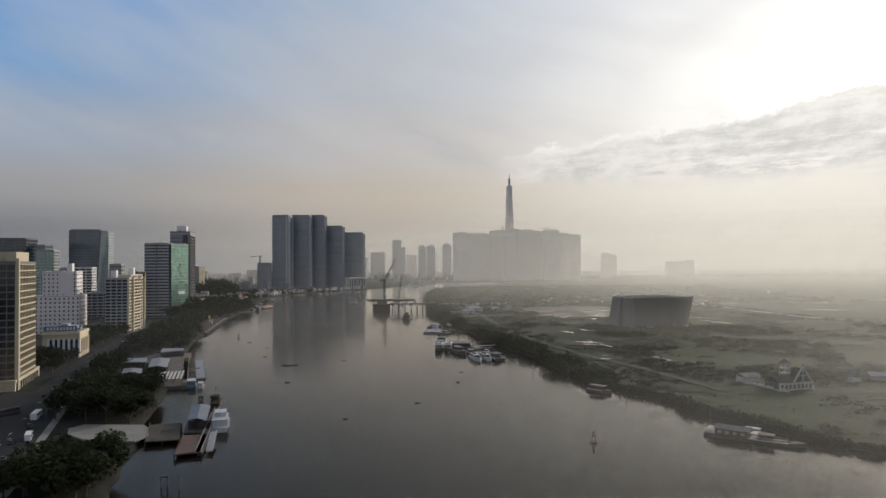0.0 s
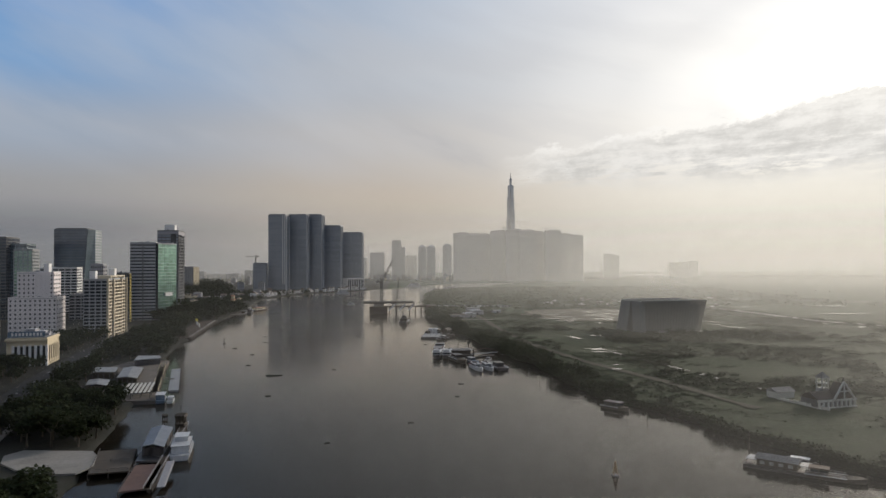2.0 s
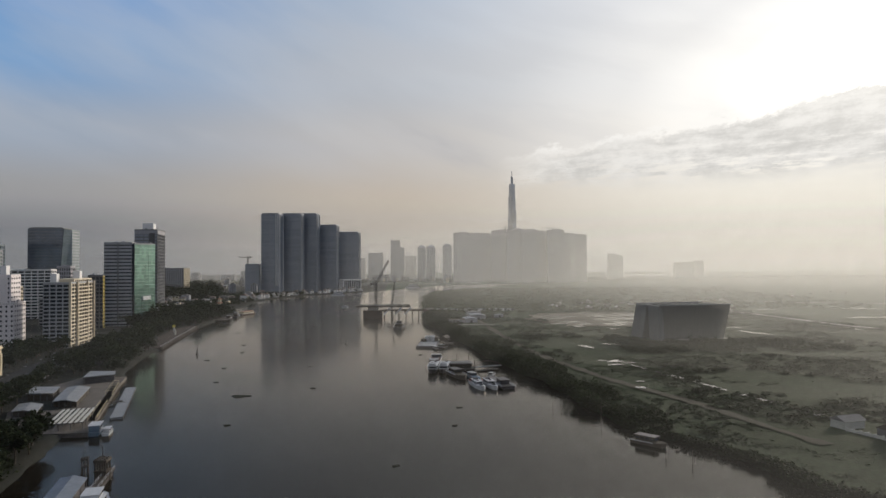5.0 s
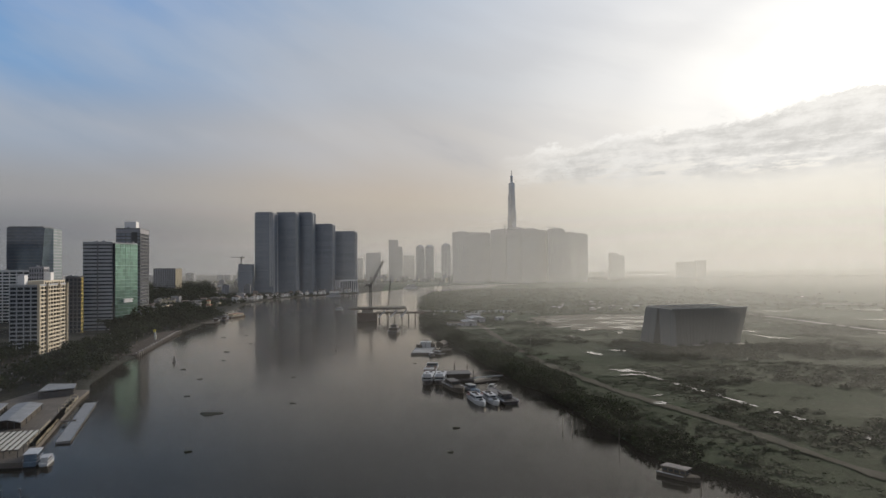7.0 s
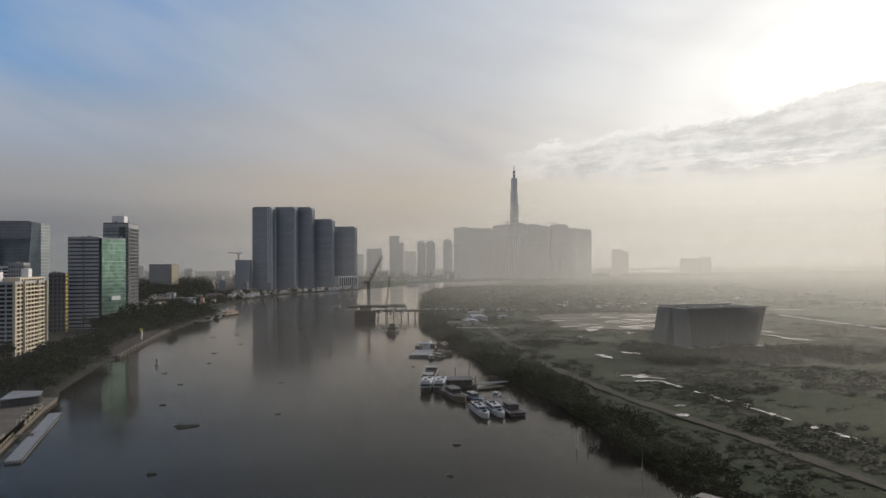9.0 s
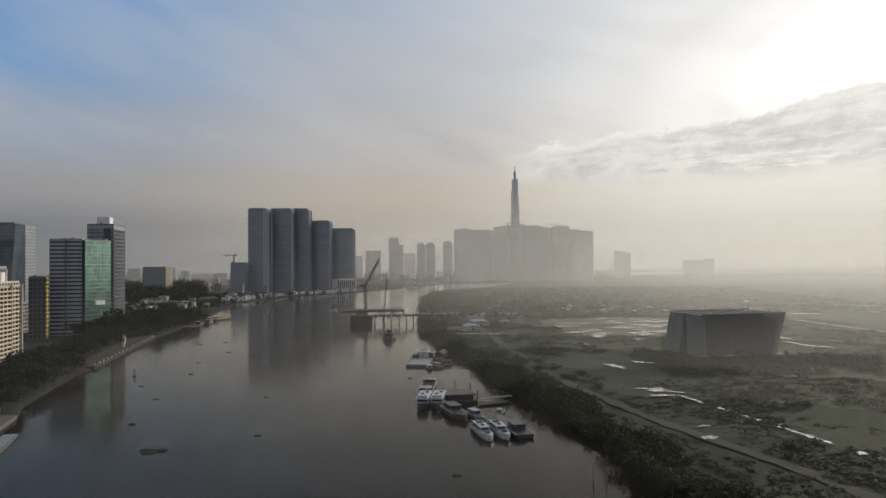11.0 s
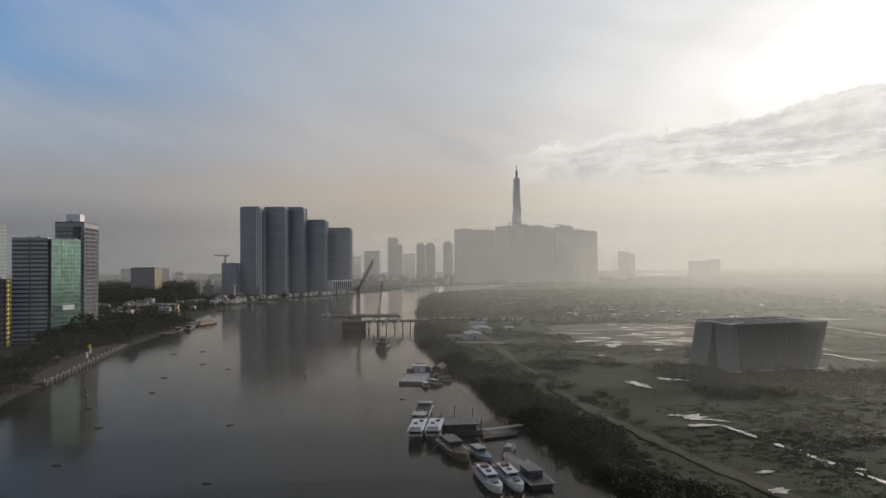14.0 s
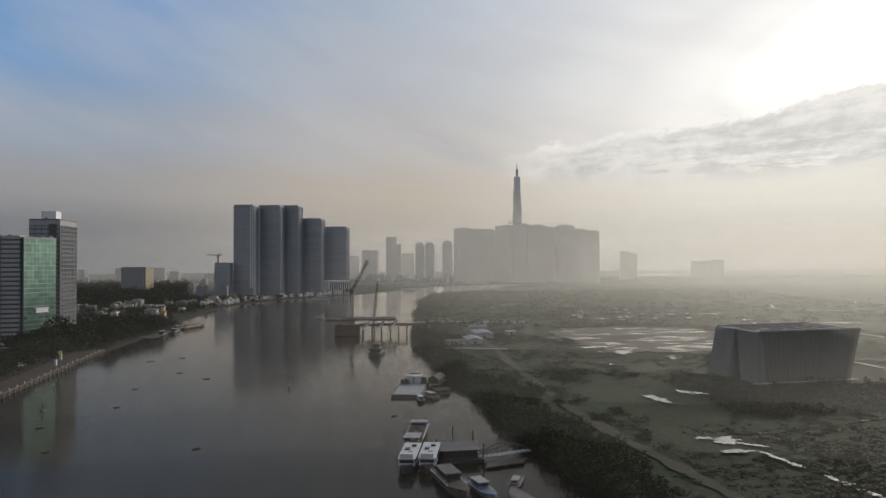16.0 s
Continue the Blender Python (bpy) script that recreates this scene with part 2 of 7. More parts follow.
def surf(name, dark, light, rough=0.7, metal=0.0, grain=1.0, stain=0.08, bump=0.2, streaks=0.0, per_object=0.0, per_island=0.0, spec=0.5, depth=0.05):
    """A surface with fine grain, broad stains and, where asked, rain streaks down its walls."""
    m = bpy.data.materials.new(name)
    m.use_nodes = True
    N, L = m.node_tree.nodes, m.node_tree.links
    b = N["Principled BSDF"]
    tc = N.new("ShaderNodeTexCoord")
    fine, broad = N.new("ShaderNodeTexNoise"), N.new("ShaderNodeTexNoise")
    for n, s, d in ((fine, grain, 6), (broad, stain, 5)):
        L.new(tc.outputs["Object"], n.inputs["Vector"])
        n.inputs["Scale"].default_value, n.inputs["Detail"].default_value = s, d
        n.inputs["Roughness"].default_value = 0.62
    mixed = N.new("ShaderNodeMath")
    mixed.operation = "MULTIPLY_ADD"
    L.new(fine.outputs["Fac"], mixed.inputs[0])
    mixed.inputs[1].default_value = 0.45
    half = N.new("ShaderNodeMath")
    half.operation = "MULTIPLY"
    half.inputs[1].default_value = 0.55
    L.new(broad.outputs["Fac"], half.inputs[0])
    L.new(half.outputs[0], mixed.inputs[2])
    last = mixed.outputs[0]
    if streaks:
        mp = N.new("ShaderNodeMapping")
        mp.inputs["Scale"].default_value = (0.9, 0.9, 0.035)
        L.new(tc.outputs["Object"], mp.inputs["Vector"])
        st = N.new("ShaderNodeTexNoise")
        st.inputs["Scale"].default_value, st.inputs["Detail"].default_value = 1.0, 4
        L.new(mp.outputs[0], st.inputs["Vector"])
        sm = N.new("ShaderNodeMix")
        sm.inputs[0].default_value = streaks
        L.new(last, sm.inputs[2])
        L.new(st.outputs["Fac"], sm.inputs[3])
        last = sm.outputs[0]
    ramp = N.new("ShaderNodeValToRGB")
    e = ramp.color_ramp.elements
    e[0].position, e[0].color = 0.32, (*dark, 1)
    e[1].position, e[1].color = 0.68, (*light, 1)
    L.new(last, ramp.inputs[0])
    col = ramp.outputs[0]
    for amount, kind, sock in ((per_object, "ShaderNodeObjectInfo", "Random"), (per_island, "ShaderNodeNewGeometry", "Random Per Island")):
        if amount:
            info = N.new(kind)
            mr = N.new("ShaderNodeMapRange")
            mr.inputs["To Min"].default_value, mr.inputs["To Max"].default_value = 1 - amount, 1 + amount
            L.new(info.outputs[sock], mr.inputs["Value"])
            hs = N.new("ShaderNodeHueSaturation")
            L.new(mr.outputs[0], hs.inputs["Value"])
            L.new(col, hs.inputs["Color"])
            col = hs.outputs[0]
    L.new(col, b.inputs["Base Color"])
    b.inputs["Roughness"].default_value, b.inputs["Metallic"].default_value = rough, metal
    b.inputs["Specular IOR Level"].default_value = spec
    if bump:
        bp = N.new("ShaderNodeBump")
        bp.inputs["Strength"].default_value, bp.inputs["Distance"].default_value = bump, depth
        L.new(fine.outputs["Fac"], bp.inputs["Height"])
        L.new(bp.outputs[0], b.inputs["Normal"])
    return m


def window_glass(name, tint, rough=0.08, spread=0.5, metal=0.0, spec=0.8, each=0.35):
    """Dark reflective building glass: every pane or bay a little different."""
    return surf(name, tuple(c * (1 - spread) for c in tint), tuple(c * (1 + spread) for c in tint), rough=rough, metal=metal, grain=0.35, stain=0.06, bump=0.03, per_object=each, spec=spec)


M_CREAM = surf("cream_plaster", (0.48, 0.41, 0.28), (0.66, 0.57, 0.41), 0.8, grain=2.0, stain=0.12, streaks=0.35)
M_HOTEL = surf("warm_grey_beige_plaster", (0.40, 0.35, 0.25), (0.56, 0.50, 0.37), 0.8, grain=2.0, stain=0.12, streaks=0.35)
M_OLDTILE = surf("old_dark_roof_tiles", (0.050, 0.040, 0.034), (0.095, 0.074, 0.062), 0.9, grain=3.0, stain=0.3)
M_TRACK = surf("trodden_grass_and_earth", (0.034, 0.034, 0.024), (0.060, 0.058, 0.042), 0.95, grain=0.5, stain=0.05, bump=0.4, depth=0.2, spec=0.1)
M_WHITE = surf("white_plaster", (0.56, 0.55, 0.56), (0.78, 0.77, 0.77), 0.75, grain=2.0, stain=0.1, streaks=0.3)
M_PINKISH = surf("pale_pink_plaster", (0.62, 0.57, 0.57), (0.80, 0.75, 0.74), 0.8, grain=2.0, stain=0.1, streaks=0.35)
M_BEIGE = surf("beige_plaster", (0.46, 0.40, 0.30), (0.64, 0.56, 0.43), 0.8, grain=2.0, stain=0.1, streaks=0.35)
M_GREYWALL = surf("grey_painted_concrete", (0.22, 0.22, 0.24), (0.36, 0.36, 0.38), 0.75, grain=1.5, stain=0.1, streaks=0.3)
M_DARKWALL = surf("dark_grey_cladding", (0.066, 0.068, 0.072), (0.12, 0.122, 0.128), 0.5, grain=1.0, stain=0.07, streaks=0.2)
M_CONCRETE = surf("raw_concrete", (0.22, 0.21, 0.19), (0.38, 0.36, 0.33), 0.85, grain=1.2, stain=0.09, bump=0.4, streaks=0.35)
M_YELLOW = surf("yellow_plaster", (0.50, 0.38, 0.10), (0.72, 0.56, 0.18), 0.8, grain=2.0, stain=0.1, streaks=0.2)
M_GLASS = window_glass("dark_window_glass", (0.030, 0.034, 0.040), spec=0.45)
M_HOTELGLASS = window_glass("brown_tinted_glass", (0.034, 0.026, 0.019), rough=0.45, spec=0.15)
M_BLUEGLASS = window_glass("blue_grey_curtain_glass", (0.075, 0.09, 0.115), rough=0.12, metal=0.35)
M_GREENGLASS = window_glass("green_coated_glass", (0.26, 0.42, 0.35), rough=0.14, spread=0.2, metal=0.7, each=0.35)
M_PALEGLASS = window_glass("pale_curtain_glass", (0.34, 0.40, 0.42), rough=0.2, spread=0.3, metal=0.3)
M_ROOF = surf("grey_roof_felt", (0.12, 0.12, 0.12), (0.24, 0.23, 0.22), 0.9, grain=1.5, stain=0.15)
M_TIN = surf("weathered_sheet_roof", (0.15, 0.155, 0.16), (0.33, 0.335, 0.34), 0.55, 0.2, grain=1.2, stain=0.2, streaks=0.2)
M_BLUETIN = surf("blue_grey_sheet_roof", (0.10, 0.115, 0.14), (0.19, 0.21, 0.245), 0.5, 0.1, grain=1.2, stain=0.2)
M_TERRACOTTA = surf("terracotta_tiles", (0.20, 0.075, 0.045), (0.34, 0.14, 0.085), 0.8, grain=3.0, stain=0.3)
M_STEEL = surf("dark_painted_steel", (0.05, 0.05, 0.055), (0.11, 0.10, 0.10), 0.55, 0.4, grain=4.0, stain=0.4)
M_RUST = surf("rusty_steel", (0.045, 0.030, 0.024), (0.105, 0.068, 0.050), 0.85, 0.2, grain=3.0, stain=0.4)
M_WOOD = surf("dark_weathered_wood", (0.028, 0.023, 0.019), (0.075, 0.060, 0.046), 0.85, grain=5.0, stain=0.5)
M_DECK = surf("reddish_deck_boards", (0.075, 0.045, 0.040), (0.135, 0.082, 0.072), 0.85, grain=3.0, stain=0.3)
M_BOATWHITE = surf("worn_white_boat_paint", (0.32, 0.335, 0.36), (0.54, 0.55, 0.57), 0.45, grain=2.0, stain=0.5, streaks=0.2)
M_BOATBLUE = surf("faded_blue_boat_paint", (0.06, 0.10, 0.15), (0.13, 0.19, 0.26), 0.5, grain=2.0, stain=0.4)
M_HULL = surf("dark_hull_paint", (0.02, 0.02, 0.025), (0.06, 0.05, 0.05), 0.5, grain=2.0, stain=0.4)
M_ASPHALT = surf("asphalt", (0.030, 0.030, 0.032), (0.052, 0.052, 0.054), 0.95, grain=1.5, stain=0.08, spec=0.08)
M_PAVING = surf("pale_stone_paving", (0.16, 0.155, 0.15), (0.28, 0.27, 0.255), 0.85, grain=1.0, stain=0.12, spec=0.2)
M_QUAYSTONE = surf("quay_stone", (0.085, 0.075, 0.066), (0.17, 0.152, 0.135), 0.9, grain=1.5, stain=0.15, bump=0.4, spec=0.2)
M_BROWNPAVE = surf("dark_brown_paving", (0.034, 0.026, 0.022), (0.068, 0.053, 0.045), 0.9, grain=1.0, stain=0.08, spec=0.2)
M_DIRT = surf("packed_earth", (0.080, 0.072, 0.053), (0.135, 0.120, 0.092), 0.95, grain=0.4, stain=0.05, bump=0.5, depth=0.3, spec=0.1)
M_BARK = surf("bark", (0.05, 0.04, 0.03), (0.11, 0.09, 0.07), 0.95, grain=4.0, stain=0.6, bump=0.6)
# far towers: the paleness of haze is put into both colours
M_FARPALE = surf("haze_pale_cladding", (0.42, 0.41, 0.40), (0.54, 0.53, 0.51), 0.35, 0.5, grain=0.3, stain=0.02, bump=0.0, streaks=0.2)
M_FARGLASS = surf("haze_pale_coated_glass", (0.58, 0.565, 0.55), (0.70, 0.68, 0.66), 0.2, 0.6, grain=0.35, stain=0.03, bump=0.0, per_object=0.08)
M_CARWHITE = surf("white_car_paint", (0.66, 0.66, 0.66), (0.80, 0.80, 0.80), 0.3, grain=2.0, stain=1.0, bump=0)
M_CARDARK = surf("dark_car_paint", (0.03, 0.03, 0.035), (0.07, 0.07, 0.075), 0.3, grain=2.0, stain=1.0, bump=0)
M_TYRE = surf("black_rubber", (0.015, 0.015, 0.015), (0.03, 0.03, 0.03), 0.9, grain=8.0, stain=2.0)
M_BUOY = surf("rusty_buoy_paint", (0.16, 0.09, 0.03), (0.26, 0.15, 0.05), 0.7, grain=2.0, stain=0.5)
M_SIGN = surf("yellow_sign_board", (0.62, 0.55, 0.08), (0.80, 0.72, 0.12), 0.6, grain=2.0, stain=0.5)
M_RED = surf("red_oxide_paint", (0.20, 0.035, 0.03), (0.32, 0.07, 0.05), 0.6, grain=3.0, stain=0.5)


def leaf_mat(name, dark, light, through=0.25):
    m = surf(name, dark, light, 0.65, grain=0.5, stain=0.03, bump=0.0, per_object=0.2, per_island=0.15, spec=0.05)
    N, L = m.node_tree.nodes, m.node_tree.links
    b = N["Principled BSDF"]
    tr, mx = N.new("ShaderNodeBsdfTranslucent"), N.new("ShaderNodeMixShader")
    L.new(b.inputs["Base Color"].links[0].from_socket, tr.inputs["Color"])
    mx.inputs[0].default_value = through
    L.new(b.outputs[0], mx.inputs[1])
    L.new(tr.outputs[0], mx.inputs[2])
    L.new(mx.outputs[0], N["Material Output"].inputs["Surface"])
    return m


M_LEAF = leaf_mat("tree_leaves", (0.016, 0.022, 0.010), (0.036, 0.045, 0.021))
M_SCRUB = leaf_mat("scrub_leaves", (0.011, 0.018, 0.007), (0.022, 0.034, 0.013), 0.4)
M_REED = leaf_mat("reed_and_grass", (0.011, 0.022, 0.007), (0.022, 0.042, 0.015), 0.45)
M_HYACINTH = leaf_mat("water_hyacinth", (0.012, 0.014, 0.009), (0.030, 0.032, 0.020), 0.05)
M_HALLSKIN = surf("ribbed_grey_metal_skin", (0.085, 0.085, 0.078), (0.13, 0.13, 0.12), 0.6, grain=1.0, stain=0.06, streaks=0.5)
M_HALLSLAB = surf("grey_concrete_slab", (0.11, 0.115, 0.115), (0.17, 0.175, 0.175), 0.8, grain=1.0, stain=0.06, streaks=0.4)
M_RIVERGLASS = window_glass("grey_blue_coated_glass", (0.215, 0.24, 0.285), rough=0.28, spread=0.12, metal=0.3, each=0.12)
# riverside tower panels, lightened and blued in place of haze before them
M_RIVERWALL = surf("haze_blued_panels", (0.215, 0.238, 0.275), (0.275, 0.30, 0.34), 0.45, 0.1, grain=0.8, stain=0.05, bump=0.03, streaks=0.2)
# far woods, lighter than near leaves: their haze is in the leaf colour
M_FARLEAF = leaf_mat("haze_pale_foliage", (0.036, 0.046, 0.022), (0.062, 0.074, 0.040), 0.5)
# hotel front only: the wall's shade is put into this darker colour
M_HOTELSHADE = surf("shaded_front_cladding", (0.10, 0.09, 0.085), (0.17, 0.155, 0.14), 0.6, grain=1.2, stain=0.1, streaks=0.25)
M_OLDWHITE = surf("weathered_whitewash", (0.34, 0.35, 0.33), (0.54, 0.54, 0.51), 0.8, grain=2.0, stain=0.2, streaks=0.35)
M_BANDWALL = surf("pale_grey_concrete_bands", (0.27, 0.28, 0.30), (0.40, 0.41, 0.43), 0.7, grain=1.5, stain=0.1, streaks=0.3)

# ---- river and land ----
# river banks, as the water's edge against the way upstream
BANK_L = [(-1500, 260), (-600, 60), (-100, -30), (120, -66), (206, -84), (262, -96), (310, -108), (363, -121), (489, -147), (560, -166), (640, -181), (668, -182), (855, -206), (956, -211), (1047, -204), (1140, -232), (1391, -252), (1520, -226), (1635, -186), (1710, -122), (1773, -76), (1900, -12), (2100, 70), (2300, 190), (2440, 500), (2500, 2600), (2520, 5200)]
BANK_R = [(-1500, 700), (-600, 560), (-100, 420), (60, 290), (150, 226), (222, 170), (240, 157), (256, 146), (276, 141), (289, 136), (308, 131), (326, 127), (340, 120), (363, 108), (389, 103), (405, 101), (430, 98), (495, 91), (545, 83), (600, 75), (645, 70), (709, 60), (780, 58), (810, 52), (850, 46), (1000, 47), (1190, 51), (1500, 70), (1681, 98), (1780, 150), (1900, 230), (2100, 300), (2300, 400), (2410, 800), (2480, 2600), (2490, 5200)]


def along(bank, y):
    return float(np.interp(y, [p[0] for p in bank], [p[1] for p in bank]))


def ripple(y, seed):
    return 2.2 * noise.noise((y * 0.045, seed, 0)) + 1.4 * noise.noise((y * 0.15, seed, 3))


def left_edge(y):
    return along(BANK_L, y) + (ripple(y, 1.5) if y < 560 or y > 1200 else 0)


def right_edge(y):
    return along(BANK_R, y) + ripple(y, 7.5) + (4.5 * noise.noise((y * 0.028, 3.1, 0)) + 2.0 * abs(noise.noise((y * 0.085, 9.1, 0))) if y > 240 else 0)


LAND_Z = 1.8
rows_y = sorted(set(list(range(-1500, -100, 100)) + list(range(-100, 180, 20)) + list(range(180, 1300, 6)) + list(range(1300, 2100, 15)) + list(range(2100, 2540, 12)) + list(range(2550, 4900, 150)) + [4880]))
grid_v, grid_f = [], []
OUT_L = [4900, 3000, 1800, 1000, 600, 350, 220, 140, 90, 55, 30, 14, 5, 1.2]
OUT_R = [1.2, 4, 9, 16, 26, 38, 52, 68, 86, 108, 135, 170, 210, 260, 330, 430, 600, 900, 1500, 2600, 4900]
for y in rows_y:
    l, r = left_edge(y), right_edge(y)
    if y > 2520:
        l, r = 5200, 5210
    if r < l + 6:
        r = l + 6
    row = []
    for d in OUT_L:
        x = l - d if y <= 2520 else -4900 + (4900 - d) / 4900 * 6000
        row.append((x, y, LAND_Z + 0.25 * noise.noise((x * 0.02, y * 0.02, 0)) if d > 2 else 1.3))
    row += [(l + 1.0, y, -0.6), (l + 6.0, y, -3.0), (r - 6.0 if r - l > 16 else l + 6.5, y, -3.0), (r - 1.2, y, -0.4)]
    for d in OUT_R:
        x = min(r + d, 6000 + d * 0.01)
        lump = 0.5 * noise.noise((x * 0.03, y * 0.03, 5)) + 0.25 * noise.noise((x * 0.11, y * 0.11, 9))
        row.append((x, y, (0.35 if d < 2 else LAND_Z - 0.2 + lump)))
    if y > 2520:
        row = [(-4900 + 10900 * i / (len(row) - 1), y, LAND_Z) for i in range(len(row))]
    grid_v.append(row)
cols = len(grid_v[0])
for j in range(len(grid_v) - 1):
    for i in range(cols - 1):
        a = j * cols + i
        grid_f.append((a, a + 1, a + cols + 1, a + cols))


def ground_material():
    m = bpy.data.materials.new("ground_grass_and_earth")
    m.use_nodes = True
    N, L = m.node_tree.nodes, m.node_tree.links
    b = N["Principled BSDF"]
    geo = N.new("ShaderNodeNewGeometry")

    def tex(scale, detail=6, rough=0.6, stretch=None):
        n = N.new("ShaderNodeTexNoise")
        n.inputs["Scale"].default_value, n.inputs["Detail"].default_value, n.inputs["Roughness"].default_value = scale, detail, rough
        if stretch:
            mp = N.new("ShaderNodeMapping")
            mp.inputs["Scale"].default_value = stretch
            L.new(geo.outputs["Position"], mp.inputs["Vector"])
            L.new(mp.outputs[0], n.inputs["Vector"])
        else:
            L.new(geo.outputs["Position"], n.inputs["Vector"])
        return n.outputs["Fac"]

    def ramp(fac, stops):
        n = N.new("ShaderNodeValToRGB")
        e = n.color_ramp.elements
        while len(e) < len(stops):
            e.new(0.5)
        for k, (p, c) in zip(e, stops):
            k.position, k.color = p, (*c, 1)
        L.new(fac, n.inputs[0])
        return n.outputs[0]

    def mix(fac, a, c):
        n = N.new("ShaderNodeMix")
        n.data_type = "RGBA"
        L.new(fac, n.inputs[0])
        for s, v in ((6, a), (7, c)):
            if isinstance(v, tuple):
                n.inputs[s].default_value = (*v, 1)
            else:
                L.new(v, n.inputs[s])
        return n.outputs[2]

    def value(op, a, c=None):
        n = N.new("ShaderNodeMath")
        n.operation = op
        for i, q in enumerate((a, c)):
            if isinstance(q, (int, float)):
                n.inputs[i].default_value = q
            elif q is not None:
                L.new(q, n.inputs[i])
        return n.outputs[0]

    sx = N.new("ShaderNodeSeparateXYZ")
    L.new(geo.outputs["Position"], sx.inputs[0])
    grass = ramp(tex(0.35, 8, 0.7), [(0.3, (0.007, 0.017, 0.005)), (0.5, (0.013, 0.028, 0.009)), (0.72, (0.023, 0.045, 0.016))])
    bare = ramp(tex(0.06, 8, 0.65), [(0.35, (0.026, 0.031, 0.016)), (0.65, (0.050, 0.054, 0.030))])
    # lighter green that stands in for haze on the far ground
    haze_tone = ramp(tex(0.22, 8, 0.7), [(0.3, (0.015, 0.030, 0.012)), (0.5, (0.025, 0.047, 0.019)), (0.72, (0.040, 0.068, 0.031))])
    patch = ramp(tex(0.018, 6, 0.6), [(0.42, (0, 0, 0)), (0.6, (1, 1, 1))])
    col = mix(value("MULTIPLY", patch, 0.25), grass, bare)
    # a paler tone away from the river puts distance haze into the colour
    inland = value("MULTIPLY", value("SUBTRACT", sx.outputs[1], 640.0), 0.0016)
    haze_share = value("ADD", inland, value("MULTIPLY", value("SUBTRACT", tex(0.009, 7, 0.62), 0.5), 3.2))
    haze_share = ramp(haze_share, [(0.1, (0, 0, 0)), (0.65, (1, 1, 1))])
    col = mix(haze_share, col, haze_tone)
    town = ramp(tex(0.05, 6, 0.6), [(0.3, (0.016, 0.018, 0.015)), (0.7, (0.042, 0.042, 0.037))])
    west = N.new("ShaderNodeMath")
    west.operation = "LESS_THAN"
    west.inputs[1].default_value = -20.0
    L.new(sx.outputs[0], west.inputs[0])
    col = mix(west.outputs[0], col, town)
    L.new(col, b.inputs["Base Color"])
    b.inputs["Roughness"].default_value = 0.95
    b.inputs["Specular IOR Level"].default_value = 0.1
    bp = N.new("ShaderNodeBump")
    bp.inputs["Strength"].default_value, bp.inputs["Distance"].default_value = 0.7, 0.6
    L.new(tex(0.5, 8, 0.7), bp.inputs["Height"])
    L.new(bp.outputs[0], b.inputs["Normal"])
    return m


gm = bpy.data.meshes.new("ground")
gm.from_pydata([p for row in grid_v for p in row], [], grid_f)
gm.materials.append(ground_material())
gm.polygons.foreach_set("use_smooth", [True] * len(gm.polygons))
ground = tagged(new("ground", gm), label="flat river land of grass, scrub and bare earth", category="ground", kind="structure")


def water_material():
    m = bpy.data.materials.new("silty_river_water")
    m.use_nodes = True
    N, L = m.node_tree.nodes, m.node_tree.links
    N.remove(N["Principled BSDF"])
    silt, gloss, mixed = N.new("ShaderNodeBsdfDiffuse"), N.new("ShaderNodeBsdfGlossy"), N.new("ShaderNodeMixShader")
    silt.inputs["Color"].default_value, gloss.inputs["Color"].default_value = (0.013, 0.011, 0.008, 1), (1.0, 0.96, 0.90, 1)
    fres, steep = N.new("ShaderNodeFresnel"), N.new("ShaderNodeMath")
    fres.inputs["IOR"].default_value = 1.33
    steep.operation, steep.inputs[1].default_value = "POWER", 1.5
    gain = N.new("ShaderNodeMath")
    gain.operation, gain.inputs[1].default_value, gain.use_clamp = "MULTIPLY", 1.2, True
    L.new(fres.outputs[0], steep.inputs[0])
    L.new(steep.outputs[0], gain.inputs[0])
    L.new(gain.outputs[0], mixed.inputs[0])
    L.new(silt.outputs[0], mixed.inputs[1])
    L.new(gloss.outputs[0], mixed.inputs[2])
    L.new(mixed.outputs[0], N["Material Output"].inputs["Surface"])
    geo, mp = N.new("ShaderNodeNewGeometry"), N.new("ShaderNodeMapping")
    mp.inputs["Scale"].default_value = (0.35, 1.0, 1.0)
    L.new(geo.outputs["Position"], mp.inputs["Vector"])
    calm, broad = N.new("ShaderNodeTexNoise"), N.new("ShaderNodeTexNoise")
    for n, sc, d, src in ((calm, 0.55, 4, mp.outputs[0]), (broad, 0.012, 4, geo.outputs["Position"])):
        n.inputs["Scale"].default_value, n.inputs["Detail"].default_value = sc, d
        L.new(src, n.inputs["Vector"])
    rr = N.new("ShaderNodeMapRange")
    rr.inputs["From Min"].default_value, rr.inputs["From Max"].default_value = 0.35, 0.65
    rr.inputs["To Min"].default_value, rr.inputs["To Max"].default_value = 0.09, 0.13
    L.new(broad.outputs["Fac"], rr.inputs["Value"])
    L.new(rr.outputs[0], gloss.inputs["Roughness"])
    bp = N.new("ShaderNodeBump")
    bp.inputs["Strength"].default_value, bp.inputs["Distance"].default_value = 0.28, 0.16
    L.new(calm.outputs["Fac"], bp.inputs["Height"])
    for sock in (silt.inputs["Normal"], gloss.inputs["Normal"], fres.inputs["Normal"]):
        L.new(bp.outputs[0], sock)
    return m


M_WATER = water_material()
M_POND = surf("shallow_pond_water", (0.05, 0.045, 0.035), (0.09, 0.08, 0.06), 0.04, grain=0.5, stain=0.05, bump=0.02, spec=1.0)
